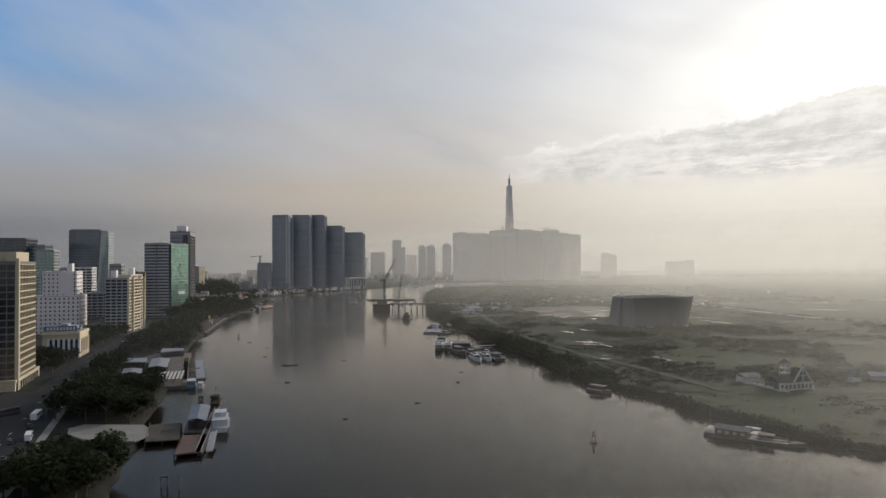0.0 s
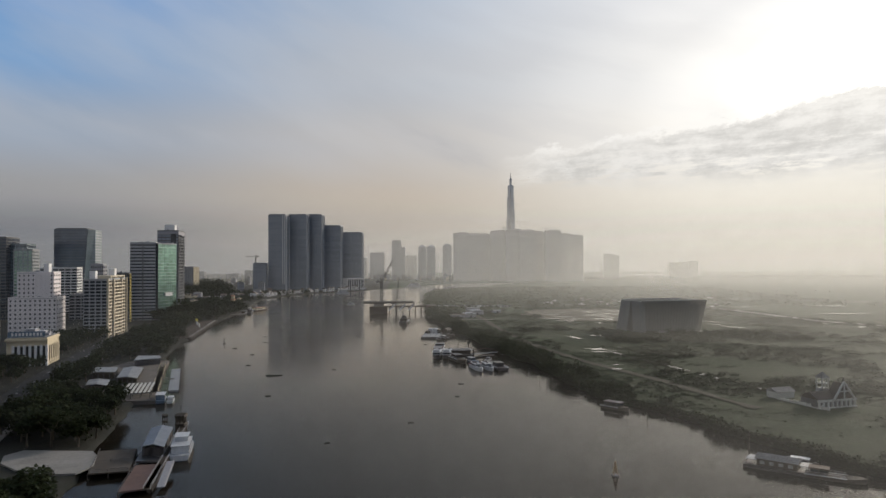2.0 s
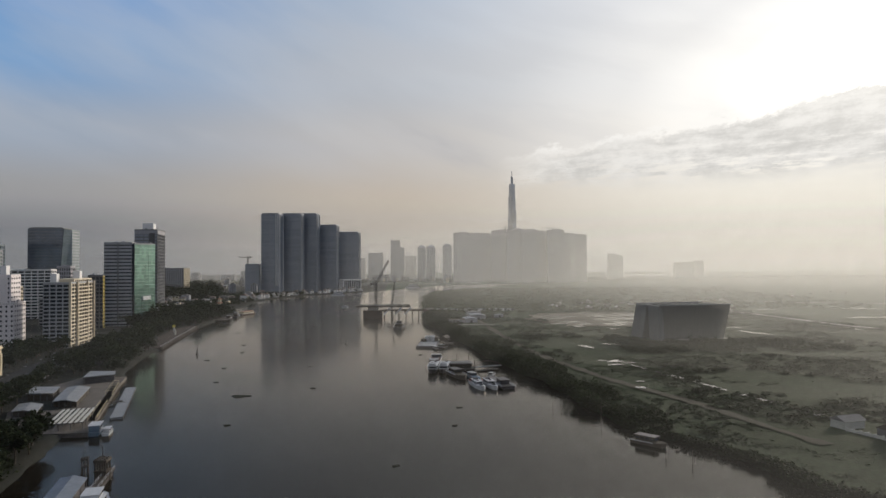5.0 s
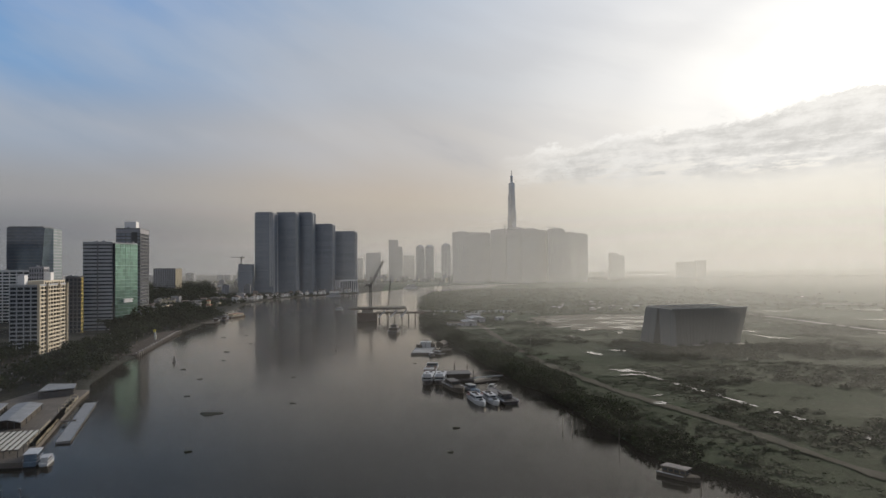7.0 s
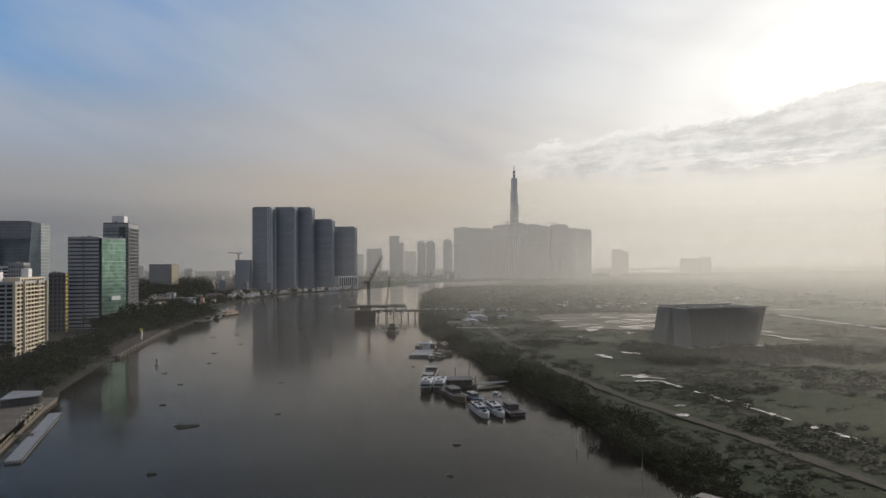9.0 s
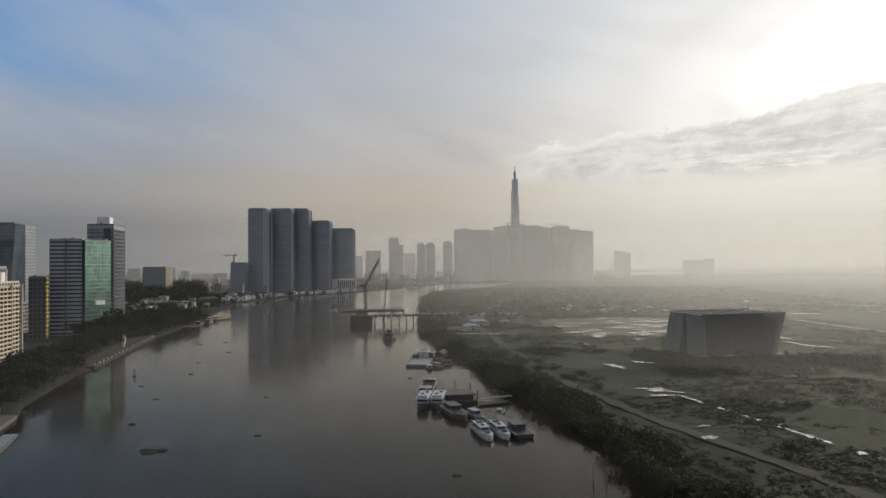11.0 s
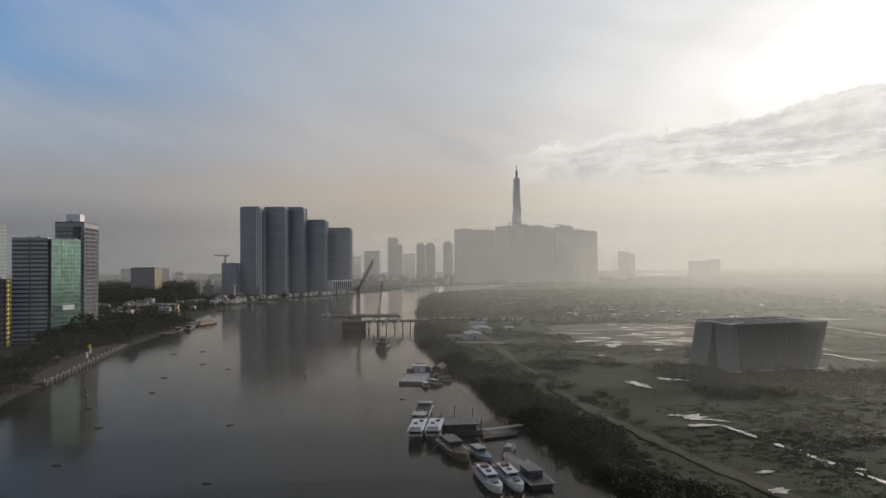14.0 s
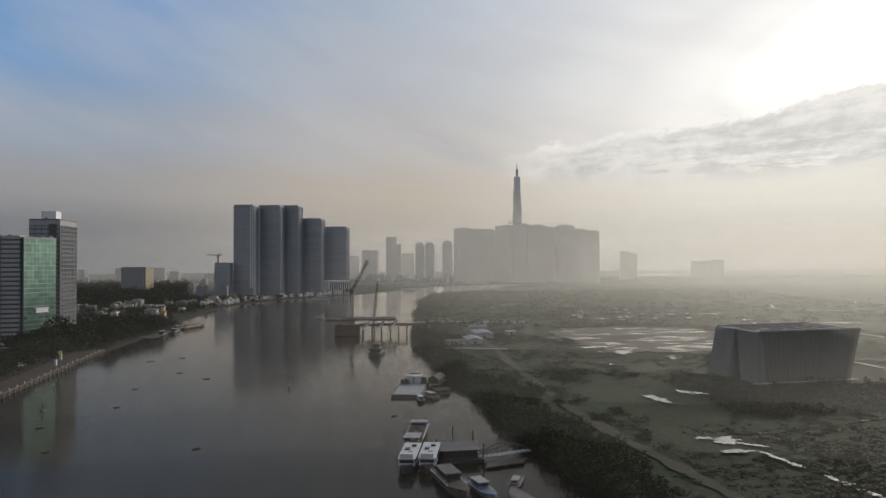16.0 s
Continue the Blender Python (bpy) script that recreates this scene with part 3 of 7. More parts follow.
river = tagged(part("water", MB().add([(-4900, -1500, 0), (6000, -1500, 0), (6000, 2540, 0), (-4900, 2540, 0)], [(0, 1, 2, 3)]), M_WATER), label="calm brown-grey river reflecting the morning sky", category="river", kind="structure")


def strip(name, pts, width, z, mat, label, category, kind="structure", ragged=0.0):
    """A flat ribbon along points on the ground."""
    mb = MB()
    pts = [Vector((x, y, 0)) for x, y in pts]
    fine = []
    for a, c in zip(pts, pts[1:]):
        n = max(1, int((c - a).length / 5))
        fine += [a.lerp(c, i / n) for i in range(n)]
    fine.append(pts[-1])
    v = []
    for i, p in enumerate(fine):
        d = (fine[min(i + 1, len(fine) - 1)] - fine[max(i - 1, 0)]).normalized()
        side = Vector((d.y, -d.x, 0)) * width / 2 * (1 + ragged * noise.noise((p.x * 0.09, p.y * 0.09, 2)))
        v += [tuple(p - side) [:2] + (z,), tuple(p + side)[:2] + (z,)]
    mb.add(v, [(2 * i, 2 * i + 1, 2 * i + 3, 2 * i + 2) for i in range(len(fine) - 1)])
    return tagged(part(name, mb, mat), label=label, category=category, kind=kind)

# ---- buildings ----
def lattice_wall(width, h, floors, bays, pier, band, depth):
    """One wall with a hole for every window, its reveals running back to the glass."""
    fh, bw = h / floors, width / bays
    xs, zs = [0.0], [0.0]
    for i in range(bays):
        xs += [i * bw + pier / 2, (i + 1) * bw - pier / 2]
    for j in range(floors):
        zs += [j * fh + band / 2, (j + 1) * fh - band / 2]
    xs.append(width)
    zs.append(h)
    nx, nz = len(xs), len(zs)
    v = [(x, 0.0, z) for z in zs for x in xs] + [(x, depth, z) for z in zs for x in xs]
    back = nx * nz
    f = []
    for j in range(nz - 1):
        for i in range(nx - 1):
            a, b, c, d = j * nx + i, j * nx + i + 1, (j + 1) * nx + i + 1, (j + 1) * nx + i
            if i % 2 == 1 and j % 2 == 1:
                f += [(a, b, b + back, a + back), (b, c, c + back, b + back), (c, d, d + back, c + back), (d, a, a + back, d + back)]
            else:
                f.append((a, b, c, d))
    for j in range(nz - 1):
        a, d = j * nx, (j + 1) * nx
        f.append((a, d, d + back, a + back))
        a, d = j * nx + nx - 1, (j + 1) * nx + nx - 1
        f.append((d, a, a + back, d + back))
    return MB().add(v, f)


def facade(parent, origin, ang, width, z0, z1, floors, bays, wall, glass, pier=0.5, band=1.0, depth=0.45, panes="each", name="wall"):
    """A wall of piers and floor bands with recessed windows. origin: its lower left corner as seen from outside; ang: the way it runs, in degrees."""
    h = z1 - z0
    fh, bw = h / floors, width / bays
    holder = part(name, lattice_wall(width, h, floors, bays, pier, band, depth), wall, parent)
    holder.matrix_local = pose(origin[0], origin[1], z0, 0, 0, ang)
    if panes == "each":
        me = MB().box(pier / 2 - 0.05, depth - 0.06, band / 2 - 0.05, bw - pier / 2 + 0.05, depth + 0.05, fh - band / 2 + 0.05).mesh("window", glass)
        for j in range(floors):
            for i in range(bays):
                w = part("window", me, glass, holder)
                w.location = (i * bw, 0, j * fh)
    elif panes == "strip":
        me = MB().box(pier / 2, depth - 0.06, band / 2 - 0.05, width - pier / 2, depth + 0.05, fh - band / 2 + 0.05).mesh("window_strip", glass)
        for j in range(floors):
            w = part("window_strip", me, glass, holder)
            w.location = (0, 0, j * fh)
    else:
        part("glazing", MB().box(0.05, depth - 0.06, 0.05, width - 0.05, depth + 0.05, h - 0.05), glass, holder)
    return holder


def roof_clutter(parent, x0, y0, x1, y1, z, rng, n, tall=2.5):
    for _ in range(n):
        sx, sy, sz = rng.uniform(1.2, 3.5), rng.uniform(1.2, 3.5), rng.uniform(0.8, tall)
        x, y = rng.uniform(x0 + 1, x1 - sx - 1), rng.uniform(y0 + 1, y1 - sy - 1)
        mb = MB().box(x, y, z, x + sx, y + sy, z + sz)
        if rng.random() < 0.5:
            mb.tube((x + sx / 2, y + sy / 2, z + sz - 0.1), (x + sx / 2, y + sy / 2, z + sz + 0.9), sx * 0.25, sides=8)
        part("roof_unit", mb, M_GREYWALL, parent)


def tower(name, label, x, y, rot, w, d, h, floors, bays_front, bays_side, wall, glass, side_wall=None, side_glass=None, pier=0.5, band=1.0, panes="each", side_panes=None, group="", roof=True, base=LAND_Z - 0.3, parapet=1.2, seed=0):
    """A block whose near right corner stands at x, y; w runs to its left, d runs back. Front and right walls have windows."""
    t = thing(name, label, "building", pose(x, y, base, 0, 0, rot), group)
    dep = 0.45
    body = MB().box(-w + dep, dep, 0, -dep, d - 0.1, h)
    part("core", body, wall, t)
    facade(t, (-w, 0), 0, w, 0, h, floors, bays_front, wall, glass, pier, band, dep, panes)
    facade(t, (0, 0), 90, d, 0, h, floors, bays_side, side_wall or wall, side_glass or glass, pier, band, dep, side_panes or panes)
    part("wall", MB().box(-w, dep, 0, -w + dep, d, h).box(-w, d - 0.1, 0, 0, d + 0.3, h), wall, t)
    if roof:
        rf = MB().box(-w, 0, h, 0, d + 0.3, h + 0.3)
        part("roof", rf, M_ROOF, t)
        rim = MB()
        for a in ((-w, 0, 0, 0.35), (-w, d - 0.05, 0, d + 0.3), (-w, 0.35, -w + 0.35, d - 0.05), (-0.35, 0.35, 0, d - 0.05)):
            rim.box(a[0], a[1], h + 0.3, a[2], a[3], h + 0.3 + parapet)
        part("parapet", rim, wall, t)
        roof_clutter(t, -w, 0, 0, d, h + 0.3, random.Random(seed + int(x)), 4)
    return t


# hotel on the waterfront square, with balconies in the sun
# front wall darker than the side, with its shade painted in
hotel = tower("hotel", "tall cream waterfront hotel with dark windows and sunlit balconies", -201, 377, 15, 30, 44, 67, 18, 7, 13, M_HOTELSHADE, M_GLASS, side_wall=M_HOTEL, side_glass=M_HOTELGLASS, pier=0.45, band=0.7, seed=3)
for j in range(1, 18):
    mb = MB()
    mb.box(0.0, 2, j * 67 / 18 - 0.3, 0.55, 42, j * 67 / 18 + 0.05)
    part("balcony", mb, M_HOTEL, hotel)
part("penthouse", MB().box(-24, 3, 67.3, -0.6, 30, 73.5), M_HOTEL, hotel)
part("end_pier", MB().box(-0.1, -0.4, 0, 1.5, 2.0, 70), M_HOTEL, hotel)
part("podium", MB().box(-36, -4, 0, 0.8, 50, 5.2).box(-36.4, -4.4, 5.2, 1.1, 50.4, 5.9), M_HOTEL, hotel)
for i in range(11):
    part("arch_recess", MB().box(0.7, -2 + i * 4.6, 0.4, 1.0, 0.8 + i * 4.6, 4.3), M_GLASS, hotel)

older = tower("office_building", "weathered cream office block beside the square", -181, 300, 15, 40, 50, 17, 4, 8, 10, M_CREAM, M_GLASS, pier=1.0, band=1.4, seed=4)

# pillared low building with a flat roof
bank = thing("pillared_building", "cream stone building with tall pillars and flat roof", "building", pose(-226, 506, LAND_Z - 0.3, 0, 0, 12) @ Matrix.Diagonal((0.70, 1.1, 1.12, 1)))
part("core", MB().box(-34, 1.2, 0, -1.2, 26, 14), M_GLASS, bank)
part("wall", MB().box(-34, 0.8, 0, -30, 26.5, 15).box(-34, 25, 0, 0, 26.5, 15).box(-34, 0.8, 11.8, 0, 2.0, 15).box(-1.2, 0.8, 0, 0, 26.5, 3).box(-1.2, 0.8, 11.5, 0, 26.5, 15), M_CREAM, bank)
for i in range(7):
    part("pillar", MB().box(-29.4 + i * 4.7, -0.2, 0, -27.6 + i * 4.7, 1.4, 12.4), M_WHITE, bank)
for i in range(6):
    part("pillar", MB().box(-1.4, 1.4 + i * 4.8, 0, 0.4, 3.0 + i * 4.8, 12.4), M_CREAM, bank)
part("cornice", MB().box(-35, -0.8, 15, 0.8, 27.2, 16.0).box(-34.4, -0.2, 16.0, 0.2, 26.8, 16.6), M_CREAM, bank)
part("roof", MB().box(-34, 0.6, 16.6, 0, 26.4, 16.9), M_ROOF, bank)
part("penthouse", MB().box(-26, 8, 16.9, -8, 22, 19.5).box(-22, 10, 19.5, -14, 18, 21), M_GREYWALL, bank)
board = part("sign_board", MB().box(-33, 0.6, 17.2, -2, 1.0, 20.4), M_BOATBLUE, bank, "dark blue roof sign with pale bars")
for i in range(9):
    part("bar", MB().box(-30 + i * 3.0, 0.5, 17.9, -28.2 + i * 3.0, 0.6, 19.7), M_WHITE, board)
roof_clutter(bank, -33, 1, -1, 25, 16.9, random.Random(5), 6)

white = tower("white_tower", "white and pale pink stepped tower with small square windows", -311, 690, 10, 30, 22, 59, 15, 8, 4, M_PINKISH, M_GLASS, pier=2.4, band=2.3, seed=6)
part("stair_core", MB().box(-9.5, 4, 59, -5, 12, 68), M_WHITE, white)
part("front_bay", MB().box(-14, -1.8, 0, -2.5, 0.1, 59.8), M_PINKISH, white)
wing = tower("white_tower", "lower pale pink wing with small windows", -306, 686, 10, 40, 26, 36, 9, 10, 5, M_PINKISH, M_GLASS, pier=2.5, band=2.3, seed=7)

# grey front, beige side: shade and sun are put into the wall colours
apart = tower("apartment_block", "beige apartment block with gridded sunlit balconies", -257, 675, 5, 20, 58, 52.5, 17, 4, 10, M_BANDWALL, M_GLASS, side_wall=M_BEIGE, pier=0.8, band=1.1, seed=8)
part("crown", MB().box(-17, 12, 52.8, -0.5, 54, 56.5), M_BEIGE, apart)
for i in range(9):
    part("crown_window", MB().box(-0.55, 14 + i * 4.4, 53.8, -0.35, 16.6 + i * 4.4, 55.4), M_GLASS, apart)
part("stair_core", MB().box(-9, 34, 56.5, -4, 40, 63), M_WHITE, apart)
part("stair_core", MB().box(-17, 6, 52.8, -12, 12, 61), M_WHITE, apart)
for k in (0, 2.9, 7.1, 10):
    part("fin", MB().box(-0.2, k * 5.5 - 0.5, 0, 1.6, k * 5.5 + 0.5, 54), M_BEIGE, apart)
for j in range(1, 17):
    part("balcony", MB().box(0, 16.2, j * 52.5 / 17 - 0.5, 1.3, 38.4, j * 52.5 / 17 + 0.6), M_BEIGE, apart)

# banded office slab, green glass block and grey tower
slab = tower("office_slab", "grey office slab with dark horizontal window bands", -284, 879, 8, 29, 24, 92, 24, 2, 2, M_BANDWALL, M_GLASS, pier=0.9, band=2.3, panes="strip", seed=9)
part("groove", MB().box(-15.2, -0.08, 0, -13.9, 0.5, 92.4), M_DARKWALL, slab)
green = thing("glass_office", "green reflective glass office block", "building", pose(-281.5, 880, LAND_Z - 0.3, 0, 0, 66))
GW = 31.0
part("core", MB().box(0, 0.35, 0, GW, 26, 91), M_DARKWALL, green)
pane_me = MB().box(0.06, 0, 0.06, GW / 9 - 0.06, 0.22, 91 / 24 - 0.06).mesh("pane", M_GREENGLASS)
for j in range(24):
    for i in range(9):
        p = part("pane", pane_me, M_GREENGLASS, green)
        p.location = (i * GW / 9, 0.02 * ((i * 7 + j * 3) % 3), j * 91 / 24)
for j in range(1, 24):
    part("floor_line", MB().box(0.1, -0.06, j * 91 / 24 - 0.16, GW - 0.1, 0.02, j * 91 / 24 + 0.16), M_PALEGLASS, green)
part("parapet", MB().box(0, -0.1, 91, GW, 26, 92.6), M_GREYWALL, green)
part("ledge", MB().box(10, -2.6, 28.5, 22, 0, 29.3).box(10, -2.6, 31.6, 22, 0, 32.6).box(10.4, -2.0, 29.3, 21.6, -0.3, 31.6), M_WHITE, green)
roof_clutter(green, 0, 0, GW, 26, 92.6, random.Random(31), 5, 1.6)
grey = tower("office_tower", "grey stone-clad office tower with recessed glass strip and rooftop box", -268, 913, 8, 25, 46, 108, 28, 5, 12, M_DARKWALL, M_RIVERGLASS, side_wall=M_DARKWALL, side_glass=M_RIVERGLASS, pier=0.5, band=1.2, panes="strip", seed=10)
part("penthouse", MB().box(-18, 8, 108.3, -6, 22, 117), M_WHITE, grey)
part("glass_strip", MB().box(-9, -0.5, 0, -3, 0.2, 105), M_GLASS, grey)
part("crown", MB().box(-25, -0.2, 104, 0.2, 46, 108.2), M_GREYWALL, grey)

# dark glass tower with a slanted pale corner
vg = thing("glass_tower", "dark blue glass tower with a slanted pale corner", "building", pose(-480, 1040, LAND_Z - 0.3, 0, 0, 8))
part("shaft", MB().prism([(0, 0), (36, 0), (36, 40), (0, 40)], 0, 118, [(0, 0), (44, 0), (44, 40), (0, 40)]), M_BLUEGLASS, vg)
part("side", MB().prism([(36.2, 0.2), (52, 8), (52, 40), (36.2, 40)], 0, 117, [(44.2, 0.2), (52, 8), (52, 40), (44.2, 40)]), M_PALEGLASS, vg)
for j in range(1, 29):
    part("floor_line", MB().box(-0.15, -0.15, j * 4.06 - 0.2, 36 + 8 * j / 29, 0.1, j * 4.06 + 0.2), M_DARKWALL, vg)
    part("floor_line", MB().turned(49, 4.6, j * 4.06 - 0.15, j * 4.06 + 0.15, 8, 0.5, 45), M_GREYWALL, vg)
    part("floor_line", MB().box(51.9, 8, j * 4.06 - 0.35, 52.3, 40, j * 4.06 + 0.35), M_GREYWALL, vg)
part("roof", MB().box(2, 2, 118, 42, 38, 119.5), M_DARKWALL, vg)

tower("glass_tower", "dark office tower with fine window grid", -468, 900, 8, 60, 40, 100, 26, 10, 8, M_DARKWALL, M_BLUEGLASS, panes="strip", seed=11)
tower("office_tower", "pale glass office slab behind the hotel", -452, 915, 8, 34, 30, 92, 22, 8, 6, M_PALEGLASS, M_BLUEGLASS, panes="strip", seed=12)
tower("residential_tower", "greenish white residential tower with balconies", -376, 780, 8, 18, 20, 82, 24, 4, 5, M_GREYWALL, M_GREENGLASS, pier=1.2, band=1.4, panes="strip", seed=13)
tower("yellow_building", "narrow building with dark front and yellow side among trees", -304, 852, 8, 15, 8, 56, 14, 4, 2, M_DARKWALL, M_GLASS, side_wall=M_YELLOW, pier=1.0, band=1.2, panes="strip", seed=14)

# riverside residential towers
GR = [(-256, 1660, 40, 44, 181), (-212, 1703, 46, 40, 184), (-181, 1745, 44, 42, 187), (-138, 1790, 50, 40, 162), (-88, 1850, 54, 40, 147)]
for i, (x, y, w, d, h) in enumerate(GR):
    t = tower("residential_tower", "tall grey riverside residential tower with dark glass", x, y, -6, w, d, h, int(h / 3.6), 9, 8, M_RIVERWALL, M_RIVERGLASS, side_wall=M_RIVERWALL, pier=0.45, band=0.5, panes="strip", group="riverside towers", seed=20 + i)
    part("crown", MB().box(-w + 2, 2, h + 0.3, -2, d - 2, h + 3.5), M_GREYWALL, t)
    # first tower's fins are white to paint in its sunlit stripes
    part("fin", MB().box(-0.1, d - 9, 0, 1.4, d - 7, h), M_WHITE if i == 0 else M_RIVERWALL, t)
    part("fin", MB().box(-0.1, 6, 0, 1.4, 8, h), M_WHITE if i == 0 else M_RIVERWALL, t)
    # white strips added to stand for the sun on this corner
    if i == 0:
        for a in (-6.5, -2.2):
            part("edge_strip", MB().box(a, -0.9, 20, a + 1.3, 0.1, h + 1), M_WHITE, t)
    part("recess", MB().box(-w * 0.53, -0.35, 0, -w * 0.47, 0.25, h - 1), M_RIVERWALL, t)
tower("residential_tower", "lower dark tower under construction beside the others", -296, 1640, 4, 30, 32, 68, 18, 7, 6, M_RIVERWALL, M_RIVERGLASS, panes="strip", seed=29)

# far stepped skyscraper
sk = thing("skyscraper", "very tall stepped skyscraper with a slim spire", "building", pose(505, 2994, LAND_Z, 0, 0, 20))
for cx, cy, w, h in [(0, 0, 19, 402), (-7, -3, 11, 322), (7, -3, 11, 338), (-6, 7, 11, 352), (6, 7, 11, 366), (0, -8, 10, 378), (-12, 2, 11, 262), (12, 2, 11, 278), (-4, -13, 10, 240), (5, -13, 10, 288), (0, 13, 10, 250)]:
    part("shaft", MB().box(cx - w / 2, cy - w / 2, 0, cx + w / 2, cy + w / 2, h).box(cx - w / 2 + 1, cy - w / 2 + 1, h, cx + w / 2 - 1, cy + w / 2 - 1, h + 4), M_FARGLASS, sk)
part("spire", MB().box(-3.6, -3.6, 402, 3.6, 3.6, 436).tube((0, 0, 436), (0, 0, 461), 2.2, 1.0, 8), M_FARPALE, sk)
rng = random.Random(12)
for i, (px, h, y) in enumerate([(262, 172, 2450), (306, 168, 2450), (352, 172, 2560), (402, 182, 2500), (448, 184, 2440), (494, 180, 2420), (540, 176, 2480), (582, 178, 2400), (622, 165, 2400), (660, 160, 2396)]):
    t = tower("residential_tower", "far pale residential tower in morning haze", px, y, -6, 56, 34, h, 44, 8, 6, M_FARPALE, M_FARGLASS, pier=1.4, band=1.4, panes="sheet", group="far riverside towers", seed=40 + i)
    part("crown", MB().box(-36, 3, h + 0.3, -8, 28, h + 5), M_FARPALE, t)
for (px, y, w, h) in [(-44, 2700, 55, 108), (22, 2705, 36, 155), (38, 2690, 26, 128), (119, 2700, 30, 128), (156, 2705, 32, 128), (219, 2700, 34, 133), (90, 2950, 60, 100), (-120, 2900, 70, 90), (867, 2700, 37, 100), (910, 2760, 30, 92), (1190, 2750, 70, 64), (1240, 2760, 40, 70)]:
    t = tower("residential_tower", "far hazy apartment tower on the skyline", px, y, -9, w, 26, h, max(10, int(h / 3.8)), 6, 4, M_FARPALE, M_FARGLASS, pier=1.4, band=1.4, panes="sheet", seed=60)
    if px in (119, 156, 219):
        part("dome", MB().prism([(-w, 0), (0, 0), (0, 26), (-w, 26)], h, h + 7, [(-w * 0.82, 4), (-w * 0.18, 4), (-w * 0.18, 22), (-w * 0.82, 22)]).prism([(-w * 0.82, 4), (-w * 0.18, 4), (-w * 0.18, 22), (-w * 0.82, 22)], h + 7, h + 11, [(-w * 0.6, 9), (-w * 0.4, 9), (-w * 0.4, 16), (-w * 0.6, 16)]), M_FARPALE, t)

cr = random.Random(83)
for i in range(16):
    w, h = cr.uniform(24, 60), cr.uniform(18, 52)
    tower("residential_tower", "far grey city tower fading into haze", -1480 + i * 75 + cr.uniform(-20, 20), cr.uniform(2650, 3300), cr.uniform(-12, 12), w, 24, h, max(10, int(h / 3.8)), 6, 4, M_GREYWALL, M_BLUEGLASS, pier=1.4, band=1.4, panes="sheet", group="far city towers", seed=120 + i)

# unfinished hall with slanted concrete end walls
hall = thing("exhibition_hall", "long unfinished grey concrete hall with a split slanted end", "building", pose(236.5, 668, 1.2, 0, 0, 9.3) @ Matrix.Diagonal((0.915, 0.9, 0.95, 1)))
HL, HD, HH = 66, 42, 31
part("front_wall", MB().prism([(2, 0), (HL, 0), (HL, 1), (2, 1)], 0, HH, [(-2, -1.5), (HL + 7, -1.5), (HL + 7, 0), (-2, 0)]), M_HALLSKIN, hall, "dark grey clad long wall leaning out at the top")
part("back_wall", MB().box(0, HD - 1, 0, HL, HD, HH), M_CONCRETE, hall)
part("end_wall", MB().prism([(HL - 1, 1), (HL, 1), (HL, HD), (HL - 1, HD)], 0, HH, [(HL + 6, 0), (HL + 7, 0), (HL + 7, HD), (HL + 6, HD)]), M_CONCRETE, hall)
part("end_wall", MB().prism([(-4, -2), (2, -1), (2, 13), (-4, 15)], 0, HH, [(-3, -1.5), (1, -1.2), (1, 20), (-2, 21)]), M_HALLSLAB, hall, "pale slanted concrete end slab")
part("end_wall", MB().prism([(-6, 25), (2, 24), (2, HD), (-7, HD + 4)], 0, HH, [(-2, 22.5), (1, 22), (1, HD), (-3, HD)]), M_HALLSLAB, hall, "pale slanted concrete end slab")
part("roof", MB().box(0, 0.2, HH - 2.5, HL + 6, HD - 1, HH - 1.9), M_ROOF, hall)
rr = random.Random(4)
for i in range(12):
    x, y = rr.uniform(3, HL - 8), rr.uniform(4, HD - 8)
    part("roof_unit", MB().box(x, y, HH - 1.9, x + rr.uniform(3, 8), y + rr.uniform(2, 4), HH - 0.8), M_TIN, hall)
part("plinth", MB().box(-8, -4, -0.4, HL + 3, -1, 0.5), M_CONCRETE, hall)

for i in range(1, 22):
    u = i / 22
    part("rib", MB().beam((2 + u * (HL - 2), -0.12, 0.3), (-2 + u * (HL + 9), -1.62, HH - 0.3), 0.35, 0.3), M_HALLSKIN, hall)
for i in range(1, 6):
    part("panel_joint", MB().box(-0.5 + i * 0.2, -1.75 * i / 6 - 0.12, i * HH / 6 - 0.1, HL + 6.5 * i / 6, -1.5 * i / 6 - 0.05, i * HH / 6 + 0.1), M_DARKWALL, hall)
part("roof_edge", MB().box(-2, -1.9, HH, HL + 7, -1.2, HH + 0.9).box(-2, HD - 1, HH, HL + 5, HD, HH + 0.9), M_TIN, hall)
for i in range(7):
    part("roof_beam", MB().box(5 + i * 9.5, 0.4, HH - 1.9, 6.2 + i * 9.5, HD - 1.2, HH - 0.2), M_HALLSLAB, hall)

# small white church
church = thing("church", "small whitewashed church with steep gable and square bell tower", "church", pose(193, 333, 1.4, 0, 0, 12) @ Matrix.Scale(0.86, 4))
# dark wall colour paints in the shade behind the arcade piers
part("wall", MB().box(0, 0.4, 0, 24, 12, 4.6), M_DARKWALL, church, "back wall of the arcade, coloured dark for its shade")
for i in range(9):
    part("arcade_pier", MB().box(i * 2.9, -0.4, 0, i * 2.9 + 0.8, 0.5, 4.2), M_OLDWHITE, church)
part("arcade_beam", MB().box(-0.2, -0.5, 3.6, 24.4, 0.5, 4.8), M_OLDWHITE, church)
part("plinth", MB().box(-0.3, -0.9, 0, 24.5, 12.2, 0.7), M_OLDWHITE, church)
part("roof", MB().gable(0, 0, 24, 12, 4.8, 8.2, 0.6, "x"), M_OLDTILE, church, "dark red-brown pitched roof")
